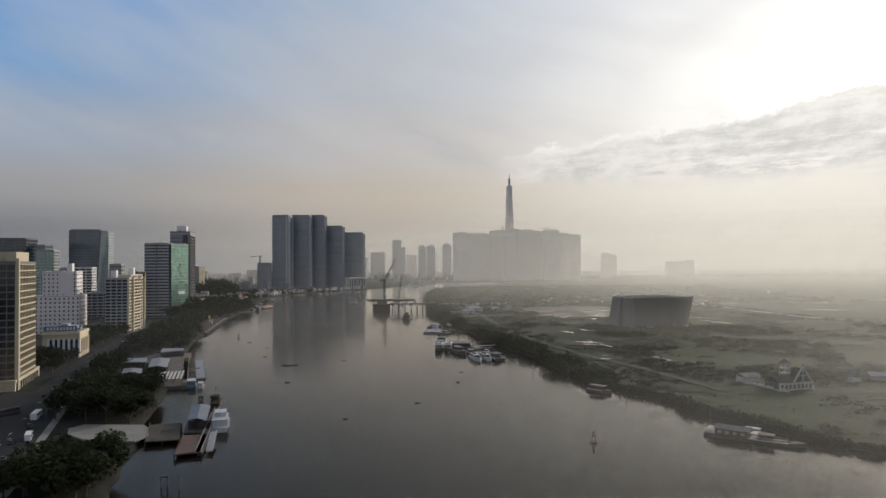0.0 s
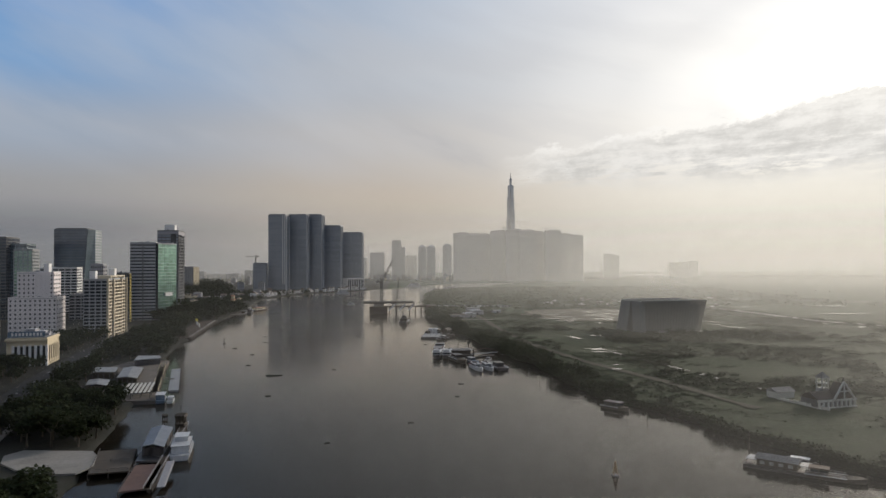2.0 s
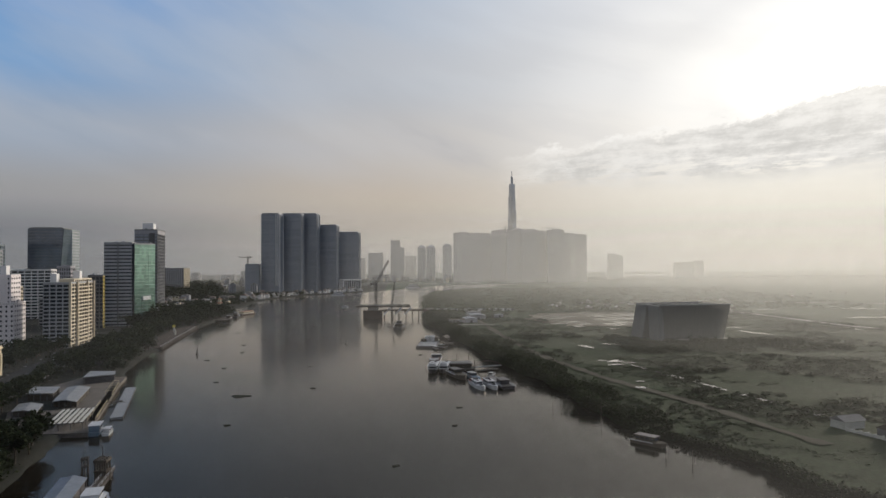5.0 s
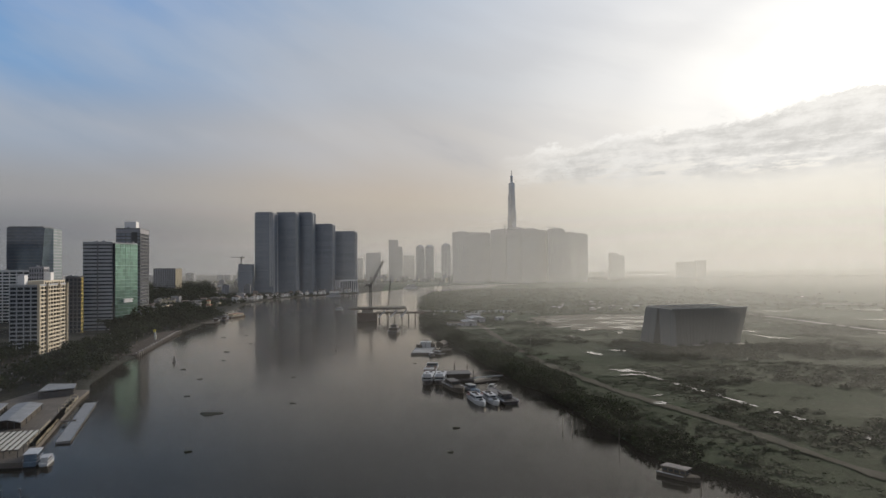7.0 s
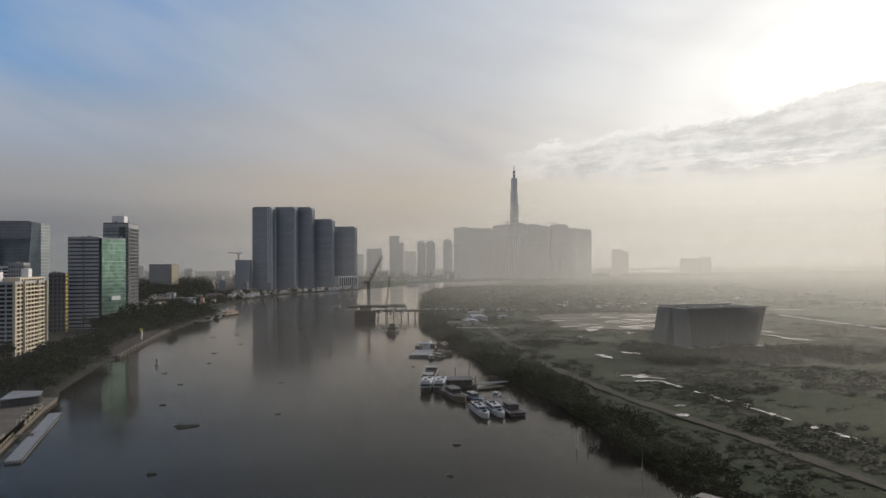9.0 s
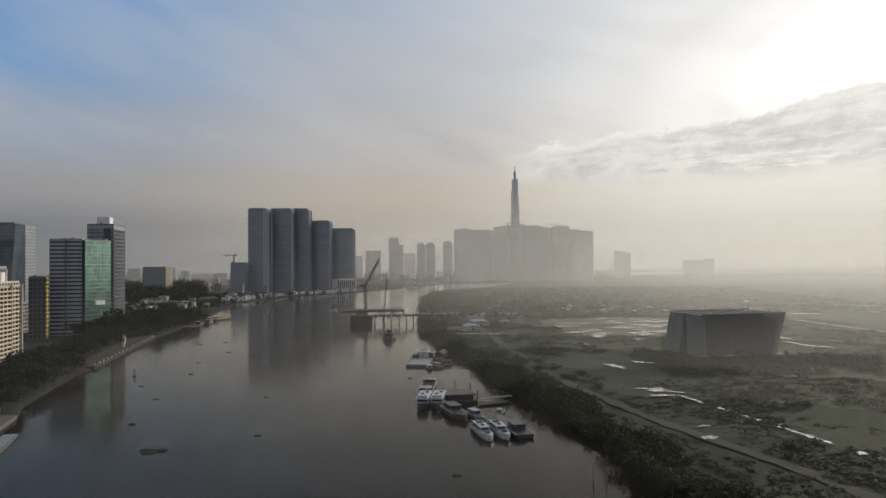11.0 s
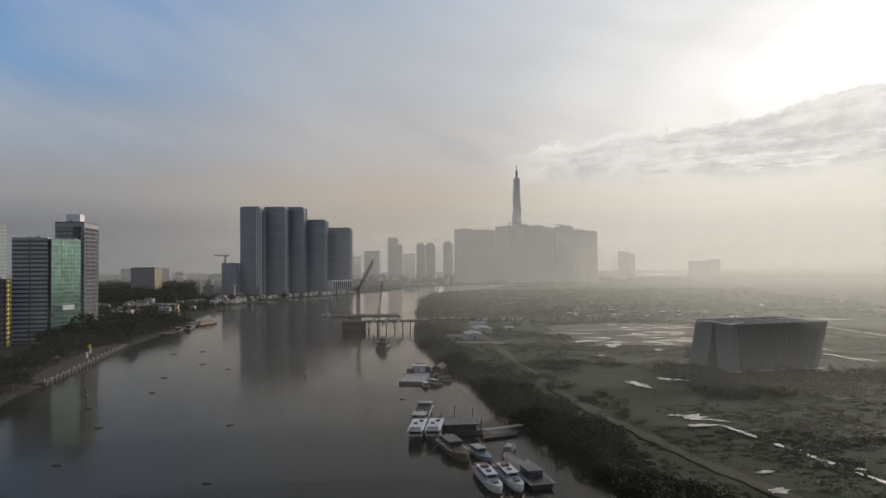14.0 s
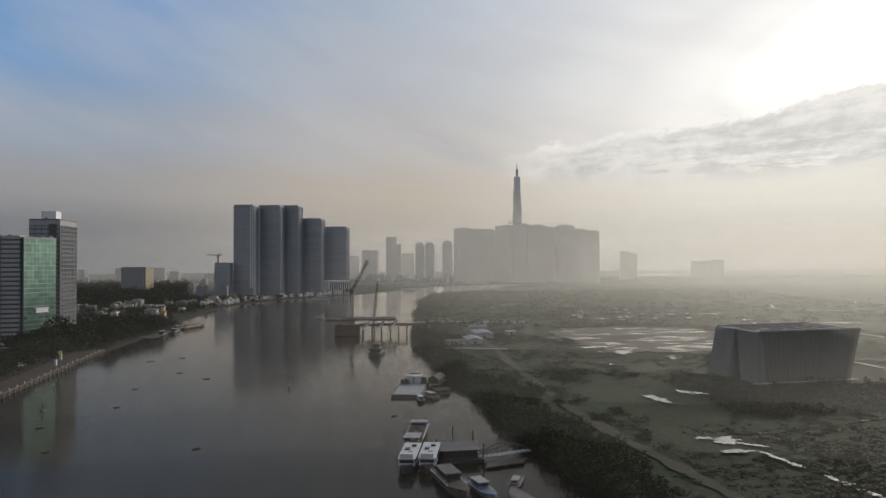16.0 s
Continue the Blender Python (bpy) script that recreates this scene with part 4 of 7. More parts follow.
for sgn in (-1, 1):
    part("gable_rafter", MB().beam((16 + sgn * 6.6, -0.7, 4.6), (16, -0.7, 13.6), 0.9, 0.8), M_OLDWHITE, church)
part("gable_panel", MB().prism([(10.4, -0.6), (21.6, -0.6), (21.6, 6), (10.4, 6)], 4.8, 12.8, [(15.9, -0.6), (16.1, -0.6), (16.1, 6), (15.9, 6)]), M_OLDTILE, church)
part("gable_tie", MB().box(13.0, -0.95, 8.4, 19.0, -0.55, 9.0), M_OLDWHITE, church)
part("gable_post", MB().box(15.6, -0.95, 4.8, 16.4, -0.55, 12.5), M_OLDWHITE, church)
part("finial", MB().box(15.85, -0.7, 13.4, 16.15, -0.4, 16).box(15.3, -0.7, 14.8, 16.7, -0.4, 15.1), M_STEEL, church)
tw = part("bell_tower", MB().box(11, 8.5, 0, 15.4, 12.9, 8.4), M_GREYWALL, church)
for z in (8.4, 11.2, 14.0):
    part("stage_beam", MB().box(10.8, 8.3, z, 15.6, 13.1, z + 0.5), M_OLDWHITE, tw)
for a, b in ((11, 8.5), (13.0, 8.5), (14.8, 8.5), (11, 12.3), (14.8, 12.3)):
    part("post", MB().box(a, b, 8.4, a + 0.6, b + 0.6, 14.2), M_OLDWHITE, tw)
part("tower_roof", MB().prism([(10.6, 8.1), (15.8, 8.1), (15.8, 13.3), (10.6, 13.3)], 14.5, 17.5, [(13.1, 10.6), (13.3, 10.6), (13.3, 10.8), (13.1, 10.8)]), M_ROOF, tw)
hut = thing("house", "low grey house with whitewashed walls by the church", "house", pose(187, 356, 1.4, 0, 0, 12))
part("wall", MB().box(0, 0, 0, 10, 7, 3.4), M_OLDWHITE, hut)
part("roof", MB().gable(0, 0, 10, 7, 3.4, 5.2, 0.6, "x"), M_ROOF, hut)
yard = thing("yard_wall", "low whitewashed yard wall beside the church", "wall", pose(186, 354, 1.4, 0, 0, -70))
part("wall", MB().box(0, 0, 0, 27, 0.4, 1.5), M_OLDWHITE, yard)
for i in range(10):
    part("pier", MB().box(i * 2.9, -0.15, 0, i * 2.9 + 0.5, 0.55, 1.9), M_OLDWHITE, yard)
gate = thing("roofed_gate", "small white gabled shed beyond the church", "shed", pose(245, 352, 1.4, 0, 0, 10))
part("wall", MB().box(0, 0, 0, 5, 4, 3), M_OLDWHITE, gate)
part("roof", MB().gable(0, 0, 5, 4, 3, 6.5, 0.5, "y"), M_ROOF, gate)
longhouse = thing("house", "long low house with pale grey roof beyond the church", "house", pose(258, 356, 1.4, 0, 0, -14))
part("wall", MB().box(0, 0, 0, 26, 7, 2.8), M_GREYWALL, longhouse)
part("roof", MB().gable(0, 0, 26, 7, 2.8, 4.6, 0.6, "x"), M_TIN, longhouse)

# ---- waterfront, roads and open land ----
def slab_poly(name, poly, z0, z1, mat, label, category, kind="structure"):
    return tagged(part(name, MB().prism(poly, z0, z1), mat), label=label, category=category, kind=kind)


ROAD = [(-112, 150), (-128, 215), (-146, 265), (-162, 315), (-176, 370), (-196, 443), (-222, 560), (-240, 660), (-254, 760), (-262, 860), (-275, 1000), (-300, 1200), (-322, 1400)]
strip("road", ROAD, 22, LAND_Z + 0.32, M_ASPHALT, "dark asphalt riverside boulevard", "road")
strip("pavement", [(x + 13.0, y + 2) for x, y in ROAD], 3, LAND_Z + 0.42, M_PAVING, "stone pavement beside the boulevard", "pavement")
for i in range(0, 70):
    a = i * 9.0
    y = 170 + a
    xs_, ys_ = [p[0] for p in ROAD], [p[1] for p in ROAD]
    x = float(np.interp(y, ys_, xs_))
    if i % 2 == 0:
        mk = part("lane_mark", MB().turned(x, y, LAND_Z + 0.325, LAND_Z + 0.345, 0.2, 4, 14), M_WHITE, bpy.data.objects["road"])
slab_poly("plaza", [(-131, 284), (-127, 275), (-118, 267), (-106, 261), (-97, 262), (-95, 270), (-99, 282), (-103, 288), (-128, 291)], LAND_Z - 0.2, LAND_Z + 0.45, M_PAVING, "pale paved riverside forecourt", "plaza")
slab_poly("square", [(-186, 300), (-150, 290), (-168, 372), (-200, 368)], LAND_Z - 0.2, LAND_Z + 0.36, M_ASPHALT, "open asphalt square before the hotel", "square")

# stone quay with bollards
quay_poly = [(-180.5, 667), (-206.5, 857), (-216, 858), (-224, 832), (-216, 784), (-196, 661)]
quay = slab_poly("quay", quay_poly, -2.5, 2.1, M_BROWNPAVE, "brown paved stone quay above the river", "quay")
qa, qb = Vector((-180.5, 667, 0)), Vector((-206.5, 857, 0))
qd = (qb - qa).normalized()
part("edge_stone", MB().beam(qa + Vector((-0.4, 0, 2.25)), qb + Vector((-0.4, 0, 2.25)), 0.9, 0.5), M_QUAYSTONE, quay)
for i in range(26):
    p = qa + qd * (i * 7.5 + 2)
    part("fender_post", MB().box(p.x + 0.1, p.y - 0.35, -1.5, p.x + 0.8, p.y + 0.35, 2.3), M_QUAYSTONE, quay)
for i in range(18):
    p = qa + qd * (i * 10.5 + 5)
    bol = thing("bollard", "short pale bollard on the quay edge", "bollard", pose(p.x - 1.6, p.y, 2.1), "quay bollards")
    part("post", MB().tube((0, 0, 0), (0, 0, 0.8), 0.22, 0.18, 8).tube((0, 0, 0.8), (0, 0, 1.0), 0.3, 0.26, 8), M_WHITE, bol)
pav = thing("gate_post", "tall white gate post with yellow sign on the quay", "sign", pose(-213, 800, 2.1))
part("post", MB().box(-0.7, -0.7, 0, 0.7, 0.7, 4.2), M_OLDWHITE, pav)
part("sign_board", MB().box(-1.2, -1.0, 4.3, 1.2, -0.75, 6.8), M_SIGN, pav)
pav2 = copy_thing(pav, pose(-203, 772, 2.1))
for o in list(pav2.children):
    if o.name.startswith("sign_board"):
        bpy.data.objects.remove(o)
tagged(pav2, label="plain white gate post on the quay")
low = thing("kiosk", "low white kiosk with flat roof behind the quay", "kiosk", pose(-226, 770, LAND_Z, 0, 0, 97))
part("wall", MB().box(0, 0, 0, 24, 5, 3.2), M_WHITE, low)
part("roof", MB().box(-0.8, -0.8, 3.2, 24.8, 5.8, 3.6), M_TIN, low)


def roof_on_posts(name, label, corners, z, mat, posts=4, walls=None, ridge=0.0, base=1.6):
    """A sheet roof over four corners, on posts, with low walls where asked."""
    t = thing(name, label, "pavilion", pose(corners[0][0], corners[0][1], base))
    o = Vector((corners[0][0], corners[0][1]))
    c = [Vector(p) - o for p in corners]
    mb = MB()
    if ridge:
        m0, m1 = (c[0] + c[1]) / 2, (c[2] + c[3]) / 2
        v = [(c[0].x, c[0].y, z - base), (m0.x, m0.y, z - base + ridge), (c[1].x, c[1].y, z - base), (c[3].x, c[3].y, z - base), (m1.x, m1.y, z - base + ridge), (c[2].x, c[2].y, z - base)]
        v += [(x, y, q - 0.25) for x, y, q in v]
        mb.add(v, [(0, 1, 4, 3), (1, 2, 5, 4), (9, 10, 7, 6), (10, 11, 8, 7), (0, 6, 7, 1), (1, 7, 8, 2), (3, 4, 10, 9), (4, 5, 11, 10), (0, 3, 9, 6), (2, 8, 11, 5)])
    else:
        mb.prism([tuple(p) for p in c], z - base, z - base + 0.35)
    part("roof", mb, mat, t)
    for i in range(4):
        a, b = c[i], c[(i + 1) % 4]
        for k in range(posts):
            p = a.lerp(b, (k + 0.05) / posts)
            p = p + ((c[0] + c[2]) / 2 - p).normalized() * 0.5
            part("post", MB().box(p.x - 0.15, p.y - 0.15, 0, p.x + 0.15, p.y + 0.15, z - base), M_STEEL, t)
    if walls:
        k = 0.9
        mid = (c[0] + c[1] + c[2] + c[3]) / 4
        part("wall", MB().prism([tuple(mid + (p - mid) * k) for p in c], 0, (z - base) * 0.8), walls, t)
    return t


def deck(name, label, poly, z, mat, piles=True, step=6.0, thick=0.5, category="pier"):
    """A deck on piles."""
    t = thing(name, label, category, pose(poly[0][0], poly[0][1], 0))
    o = Vector(poly[0])
    c = [Vector(p) - o for p in poly]
    part("decking", MB().prism([tuple(p) for p in c], z - thick, z), mat, t)
    if piles:
        for a, b in zip(c, c[1:] + c[:1]):
            n = max(1, int((b - a).length / step))
            for i in range(n):
                p = a.lerp(b, i / n)
                part("pile", MB().tube((p.x, p.y, -2), (p.x, p.y, z + 0.0), 0.25, sides=6), M_WOOD, t)
    return t


def railing(parent, pts, h=1.0, mat=None, step=2.5):
    mat = mat or M_STEEL
    pts = [Vector(p) for p in pts]
    for a, b in zip(pts, pts[1:]):
        part("rail", MB().beam(a + Vector((0, 0, h)), b + Vector((0, 0, h)), 0.10).beam(a + Vector((0, 0, h * 0.5)), b + Vector((0, 0, h * 0.5)), 0.07), mat, parent)
        n = max(1, int((b - a).length / step))
        mb = MB()
        for i in range(n + 1):
            p = a.lerp(b, i / n)
            mb.box(p.x - 0.06, p.y - 0.06, p.z, p.x + 0.06, p.y + 0.06, p.z + h)
        part("railing_posts", mb, mat, parent)


# downstream landing stage
d1 = deck("landing_stage", "reddish boarded landing stage on dark piles", [(-77, 244), (-69, 247), (-73, 272), (-82, 271)], 1.7, M_DECK)
railing(d1, [(0.2, 0.2, 1.7), (-4.6, 26, 1.7)], 1.1)
d2 = deck("landing_stage", "grey timber landing stage with railings", [(-93.5, 262), (-81.5, 264), (-89, 291), (-101, 289)], 1.9, M_WOOD)
railing(d2, [(0.2, 0.2, 1.9), (11.6, 2.1, 1.9)], 1.1)
railing(d2, [(0.2, 0.4, 1.9), (-7.2, 26.6, 1.9)], 1.1)
railing(d2, [(2.2, 12, 1.9), (8, 13, 1.9)], 1.1)
roof_on_posts("ferry_shelter", "ferry shelter with blue-grey ribbed sheet roof", [(-83.5, 281), (-75.8, 280), (-82, 309), (-90, 309)], 5.2, M_BLUETIN, walls=M_STEEL, ridge=0.9, base=1.6)
deck("landing_stage", "floating steel deck under the ferry shelter", [(-84, 276), (-75, 275), (-82, 312), (-91, 312)], 1.6, M_STEEL, step=9)
gw = thing("gangway", "long narrow white-railed floating gangway", "gangway", pose(-69.5, 246, 0))
part("walkway", MB().beam((0, 0, 1.5), (-14, 84, 1.5), 2.2, 0.4), M_WOOD, gw)
railing(gw, [(1.0, 0, 1.6), (-13, 84, 1.6)], 1.1, M_GREYWALL, 4)
railing(gw, [(-1.0, 0, 1.6), (-15, 84, 1.6)], 1.1, M_GREYWALL, 4)
part("float", MB().beam((0, 2, 0.5), (-13.6, 82, 0.5), 1.6, 1.2), M_HULL, gw)
st = thing("stairs", "light metal gangway stairs beside the landing stage", "stairs", pose(-66.5, 249, 0))
part("flight", MB().beam((0, 0, 1.2), (-3.5, 20, 3.2), 2.4, 0.3), M_GREYWALL, st)
railing(st, [(1.1, 0, 1.3), (-2.4, 20, 3.3)], 1.0, M_GREYWALL, 3)
dol = thing("mooring_dolphin", "dark timber mooring dolphin in the river", "dolphin", pose(-83, 322, 0))
for a in (-1.4, 0, 1.4):
    for b in (-1.6, 0, 1.6):
        part("pile", MB().tube((a * 1.15, b * 1.15, -2), (a, b, 7.6), 0.32, 0.28, 6), M_WOOD, dol)
part("cap", MB().box(-2, -2.2, 6.4, 2, 2.2, 7.2).box(-2, -2.2, 3.2, 2, 2.2, 3.8), M_WOOD, dol)
part("lamp_post", MB().tube((0, 0, 7.2), (0, 0, 10.5), 0.08, sides=6).tube((0, 0, 10.5), (0, 0, 11), 0.25, sides=8), M_STEEL, dol)
copy_thing(dol, pose(-92, 330, 0, 0, 0, 20) @ Matrix.Diagonal((0.6, 0.6, 0.75, 1)))
ring = thing("mooring_goalpost", "small dark mooring frame standing in the water", "mooring", pose(-70.5, 214, 0))
part("post", MB().tube((-1, 0, -1), (-1, 0, 3.2), 0.2, sides=6), M_WOOD, ring)
part("post", MB().tube((1, 0, -1), (1, 0, 3.2), 0.2, sides=6), M_WOOD, ring)
part("beam", MB().box(-1.3, -0.3, 2.8, 1.3, 0.3, 3.3), M_WOOD, ring)
pole = thing("mooring_pole", "thin dark pole standing in the water", "pole", pose(-65.5, 212, 0))
part("pole", MB().tube((0, 0, -1), (0.1, 0, 4.5), 0.14, 0.1, 6), M_WOOD, pole)

# upstream landing: platform, roofs, pergola and pontoon
slab_poly("platform", [(-113, 380), (-134, 380), (-152, 392), (-176, 440), (-184, 470), (-178, 520), (-152, 521), (-146, 495)], -2.5, 1.8, M_QUAYSTONE, "grey concrete landing platform over the water", "platform")
roof_on_posts("pavilion", "open pavilion with white flat sheet roof", [(-173, 449), (-159, 448), (-165, 467), (-179, 468)], 5.4, M_TIN, walls=M_WOOD, base=1.8)
roof_on_posts("pavilion", "long pavilion with pale sheet roof at the water", [(-166, 495), (-152, 504), (-157, 517), (-172, 518)], 5.6, M_TIN, walls=M_STEEL, base=1.8)
roof_on_posts("pavilion", "low pavilion with weathered grey sheet roofs", [(-152, 432), (-140, 430), (-151, 470), (-163, 470)], 4.8, M_TIN, walls=M_WOOD, ridge=0.8, base=1.8)
roof_on_posts("pavilion", "small grey sheet-roofed shed beside the pergola", [(-160, 412), (-148, 410), (-154, 428), (-166, 430)], 4.4, M_TIN, walls=M_WOOD, ridge=0.7, base=1.8)
per = thing("pergola", "terrace pergola with pale striped slats", "pergola", pose(-131, 383, 1.8, 0, 0, 14))
for i in range(7):
    part("slat_panel", MB().box(0.4 + i * 2.0, 0, 2.9, 1.5 + i * 2.0, 30, 3.05), M_OLDWHITE, per)
for i in range(4):
    for j in range(5):
        part("post", MB().box(0.2 + i * 4.4, j * 7.3, 0, 0.45 + i * 4.4, j * 7.3 + 0.25, 2.9), M_STEEL, per)
part("beam", MB().box(-0.2, -0.2, 2.65, 14.2, 0.1, 2.9), M_STEEL, per)
part("beam", MB().box(-0.2, 29.9, 2.65, 14.2, 30.2, 2.9), M_STEEL, per)
pon = thing("pontoon", "long pale floating steel pontoon moored at the landing", "pontoon", pose(-114.6, 412, 0, 0, 0, 16.5))
part("hull", MB().prism([(-2.6, 0), (2.6, 0), (2.6, 80), (-2.6, 80)], -0.3, 0.9), M_TIN, pon)
part("edge", MB().box(-2.8, -0.2, 0.5, -2.5, 80.2, 0.95).box(2.5, -0.2, 0.5, 2.8, 80.2, 0.95), M_HULL, pon)
gw2 = thing("gangway", "covered gangway with pale yellow rails to the pontoon", "gangway", pose(-121, 402, 0, 0, 0, 16))
part("walkway", MB().box(-1.6, 0, 1.4, 1.6, 96, 1.8), M_WOOD, gw2)
railing(gw2, [(-1.5, 0, 1.8), (-1.5, 42, 1.8)], 1.3, M_CREAM, 4)
railing(gw2, [(1.5, 0, 1.8), (1.5, 42, 1.8)], 1.3, M_CREAM, 4)
railing(gw2, [(1.5, 60, 1.8), (1.5, 96, 1.8)], 1.3, M_CREAM, 4)
part("bridge_to_pontoon", MB().box(1.6, 44, 1.2, 8, 46, 1.5), M_WOOD, gw2)
for k in range(5):
    part("arch_frame", MB().beam((-1.6, 62 + k * 8, 1.8), (-1.6, 62 + k * 8, 4.2), 0.2).beam((1.6, 62 + k * 8, 1.8), (1.6, 62 + k * 8, 4.2), 0.2).beam((-1.6, 62 + k * 8, 4.2), (1.6, 62 + k * 8, 4.2), 0.2), M_CREAM, gw2)


# ---- boats ----
def hull_mesh(L, W, H, bow=0.3, stern=0.9, draft=0.4):
    mb = MB()
    prof = [(-L / 2, W / 2 * stern), (-L / 4, W / 2), (L / 2 - bow * L, W / 2), (L / 2 - bow * L * 0.35, W / 3.2), (L / 2, 0.08)]
    rings = []
    for z, k, rise in ((-draft, 0.82, 0), (H * 0.55, 0.98, 0), (H, 1.0, H * 0.35)):
        ring = [(x if x < L / 2 - 0.01 else x - (1 - k) * L * 0.2, w * k, z + (rise if x > L / 4 else 0)) for x, w in prof]
        ring += [(x, -w, z_) for x, w, z_ in reversed(ring)]
        rings.append(ring)
    n = len(rings[0])
    v = [p for r in rings for p in r]
    f = [tuple(range(n - 1, -1, -1))]
    for j in range(2):
        f += [(j * n + i, j * n + (i + 1) % n, (j + 1) * n + (i + 1) % n, (j + 1) * n + i) for i in range(n)]
    f.append(tuple(2 * n + i for i in range(n)))
    return mb.add(v, f)


def boat(name, label, x, y, head, L, W, H, hull_mat, cabins, roof_mat, rails=True, group="", wheel=False):
    """Bow towards head (degrees from +x). cabins: start, end along the hull, width share, floor, top, wall."""
    b = thing(name, label, "boat", pose(x, y, 0, 0, 0, head), group)
    part("hull", hull_mesh(L, W, H), hull_mat, b)
    part("gunwale", MB().box(-L / 2, W / 2 * 0.93, H - 0.05, L * 0.18, W / 2 + 0.08, H + 0.18).box(-L / 2, -W / 2 - 0.08, H - 0.05, L * 0.18, -W / 2 * 0.93, H + 0.18), M_BOATWHITE, b)
    for a, c, share, z0, z1, wall in cabins:
        hw = W / 2 * share
        cab = part("cabin", MB().box(a, -hw, z0, c, hw, z1), wall, b)
        part("cabin_roof", MB().box(a - 0.4, -hw - 0.3, z1, c + 0.4, hw + 0.3, z1 + 0.18), roof_mat, cab)
        n = max(2, int((c - a) / 1.8))
        step = (c - a) / n
        for i in range(n):
            for sgn in (-1, 1):
                y0 = sgn * hw
                part("window", MB().box(a + i * step + 0.25, min(y0, y0 + sgn * 0.06), z0 + (z1 - z0) * 0.35, a + (i + 1) * step - 0.25, max(y0, y0 + sgn * 0.06), z0 + (z1 - z0) * 0.8), M_GLASS, cab)
        part("windscreen", MB().box(c - 0.03, -hw * 0.85, z0 + (z1 - z0) * 0.4, c + 0.08, hw * 0.85, z0 + (z1 - z0) * 0.85), M_GLASS, cab)
    if rails:
        railing(b, [(-L / 2 + 0.3, W / 2 - 0.2, H), (L * 0.15, W / 2 - 0.2, H)], 0.9, M_GREYWALL, 2.5)
        railing(b, [(-L / 2 + 0.3, -W / 2 + 0.2, H), (L * 0.15, -W / 2 + 0.2, H)], 0.9, M_GREYWALL, 2.5)
    return b


boat("passenger_catamaran", "white passenger catamaran moored at the ferry shelter", -73.5, 293, 102, 25, 7, 1.8, M_BOATWHITE, [(-10, 3, 0.82, 1.8, 4.4, M_BOATWHITE), (-4, 2.5, 0.6, 4.6, 6.2, M_BOATWHITE)], M_BOATWHITE)
boat("ferry_boat", "small light blue ferry boat with white cabin", -113, 388, 104, 14, 4.6, 1.4, M_BOATBLUE, [(-5.5, 2.5, 0.85, 1.4, 3.9, M_BOATBLUE)], M_BOATWHITE)
boat("ferry_boat", "small white launch beside the blue ferry", -107.5, 386, 100, 10, 3.0, 1.0, M_BOATWHITE, [(-3.5, 1, 0.7, 1.0, 2.6, M_BOATWHITE)], M_BOATWHITE)
# twin ferries and long vessel by the pontoon house
for x in (33.8, 40.8):
    f = boat("river_ferry", "white double-deck river ferry with flat white roof", x, 534, 262, 25, 6.0, 1.9, M_HULL, [(-11.5, 8.5, 0.95, 1.9, 4.3, M_BOATWHITE)], M_BOATWHITE, group="twin ferries")
    for a, c in ((-8, 0.9), (-3.5, -1.0), (1.5, 0.6), (4.5, -0.8)):
        part("roof_hatch", MB().box(a, c - 0.8, 4.48, a + 1.7, c + 0.8, 5.0), M_STEEL, f)
    part("wheelhouse", MB().box(6, -2.2, 4.48, 8.5, 2.2, 5.9), M_BOATWHITE, f)
lv = boat("barge", "long old passenger barge with brown seat rows", 36.8, 568, 262, 33, 7.5, 2.0, M_HULL, [(-15, -11, 0.9, 2.0, 4.2, M_BOATBLUE)], M_TIN)
for i in range(9):
    for sgn in (-1, 1):
        part("seat_row", MB().box(-9 + i * 2.3, sgn * 2.2 - 1.2, 2.0, -8.2 + i * 2.3, sgn * 2.2 + 1.2, 2.9), M_DECK, lv)
part("awning", MB().box(6, -3.2, 4.0, 14, 3.2, 4.15), M_TIN, lv)
ph = thing("pontoon_house", "dark floating landing house with flat grey roof", "pontoon", pose(52, 541, 0, 0, 0, 4))
part("pontoon", MB().box(-8, -8, -0.3, 8, 8, 1.0), M_HULL, ph)
part("wall", MB().box(-6.5, -5, 1.0, 6, 5.5, 3.8), M_WOOD, ph)
part("roof", MB().box(-7.6, -6.2, 3.8, 7.2, 6.6, 4.2), M_STEEL, ph)
railing(ph, [(-7.8, -7.8, 1.0), (7.8, -7.8, 1.0)], 1.1, M_STEEL, 2.5)
for a, b_, h in ((6.5, 7, 8), (-7.5, 7.4, 5.5), (7.8, -7, 6.5), (0, 16, 7.5)):
    part("mooring_pile", MB().tube((a, b_, -2), (a, b_, h), 0.3, 0.28, 8), M_WOOD, ph)
ga = thing("footbridge", "arched steel truss footbridge from pontoon to bank", "bridge", pose(59, 535, 0, 0, 0, 22))
part("walkway", MB().box(0, -1.5, 1.4, 21, 1.5, 1.7), M_TIN, ga)
for sgn in (-1.5, 1.5):
    arch, prev = MB(), None
    for i in range(11):
        u = i / 10
        p = (u * 21, sgn, 1.7 + 3.0 * math.sin(math.pi * u) + 0.5)
        if prev:
            arch.beam(prev, p, 0.22)
        arch.beam((u * 21, sgn, 1.6), p, 0.12)
        prev = p
    part("truss", arch, M_RUST, ga)
pl = deck("landing_stage", "low grey plank landing under the footbridge", [(60, 525), (74, 530), (76, 536), (61, 530)], 0.9, M_WOOD, step=5)
boat("fishing_boat", "dark wooden fishing boat with cabin", 47, 508, 285, 26, 6.5, 2.2, M_WOOD, [(-9, 1, 0.75, 2.2, 4.6, M_WOOD)], M_STEEL)
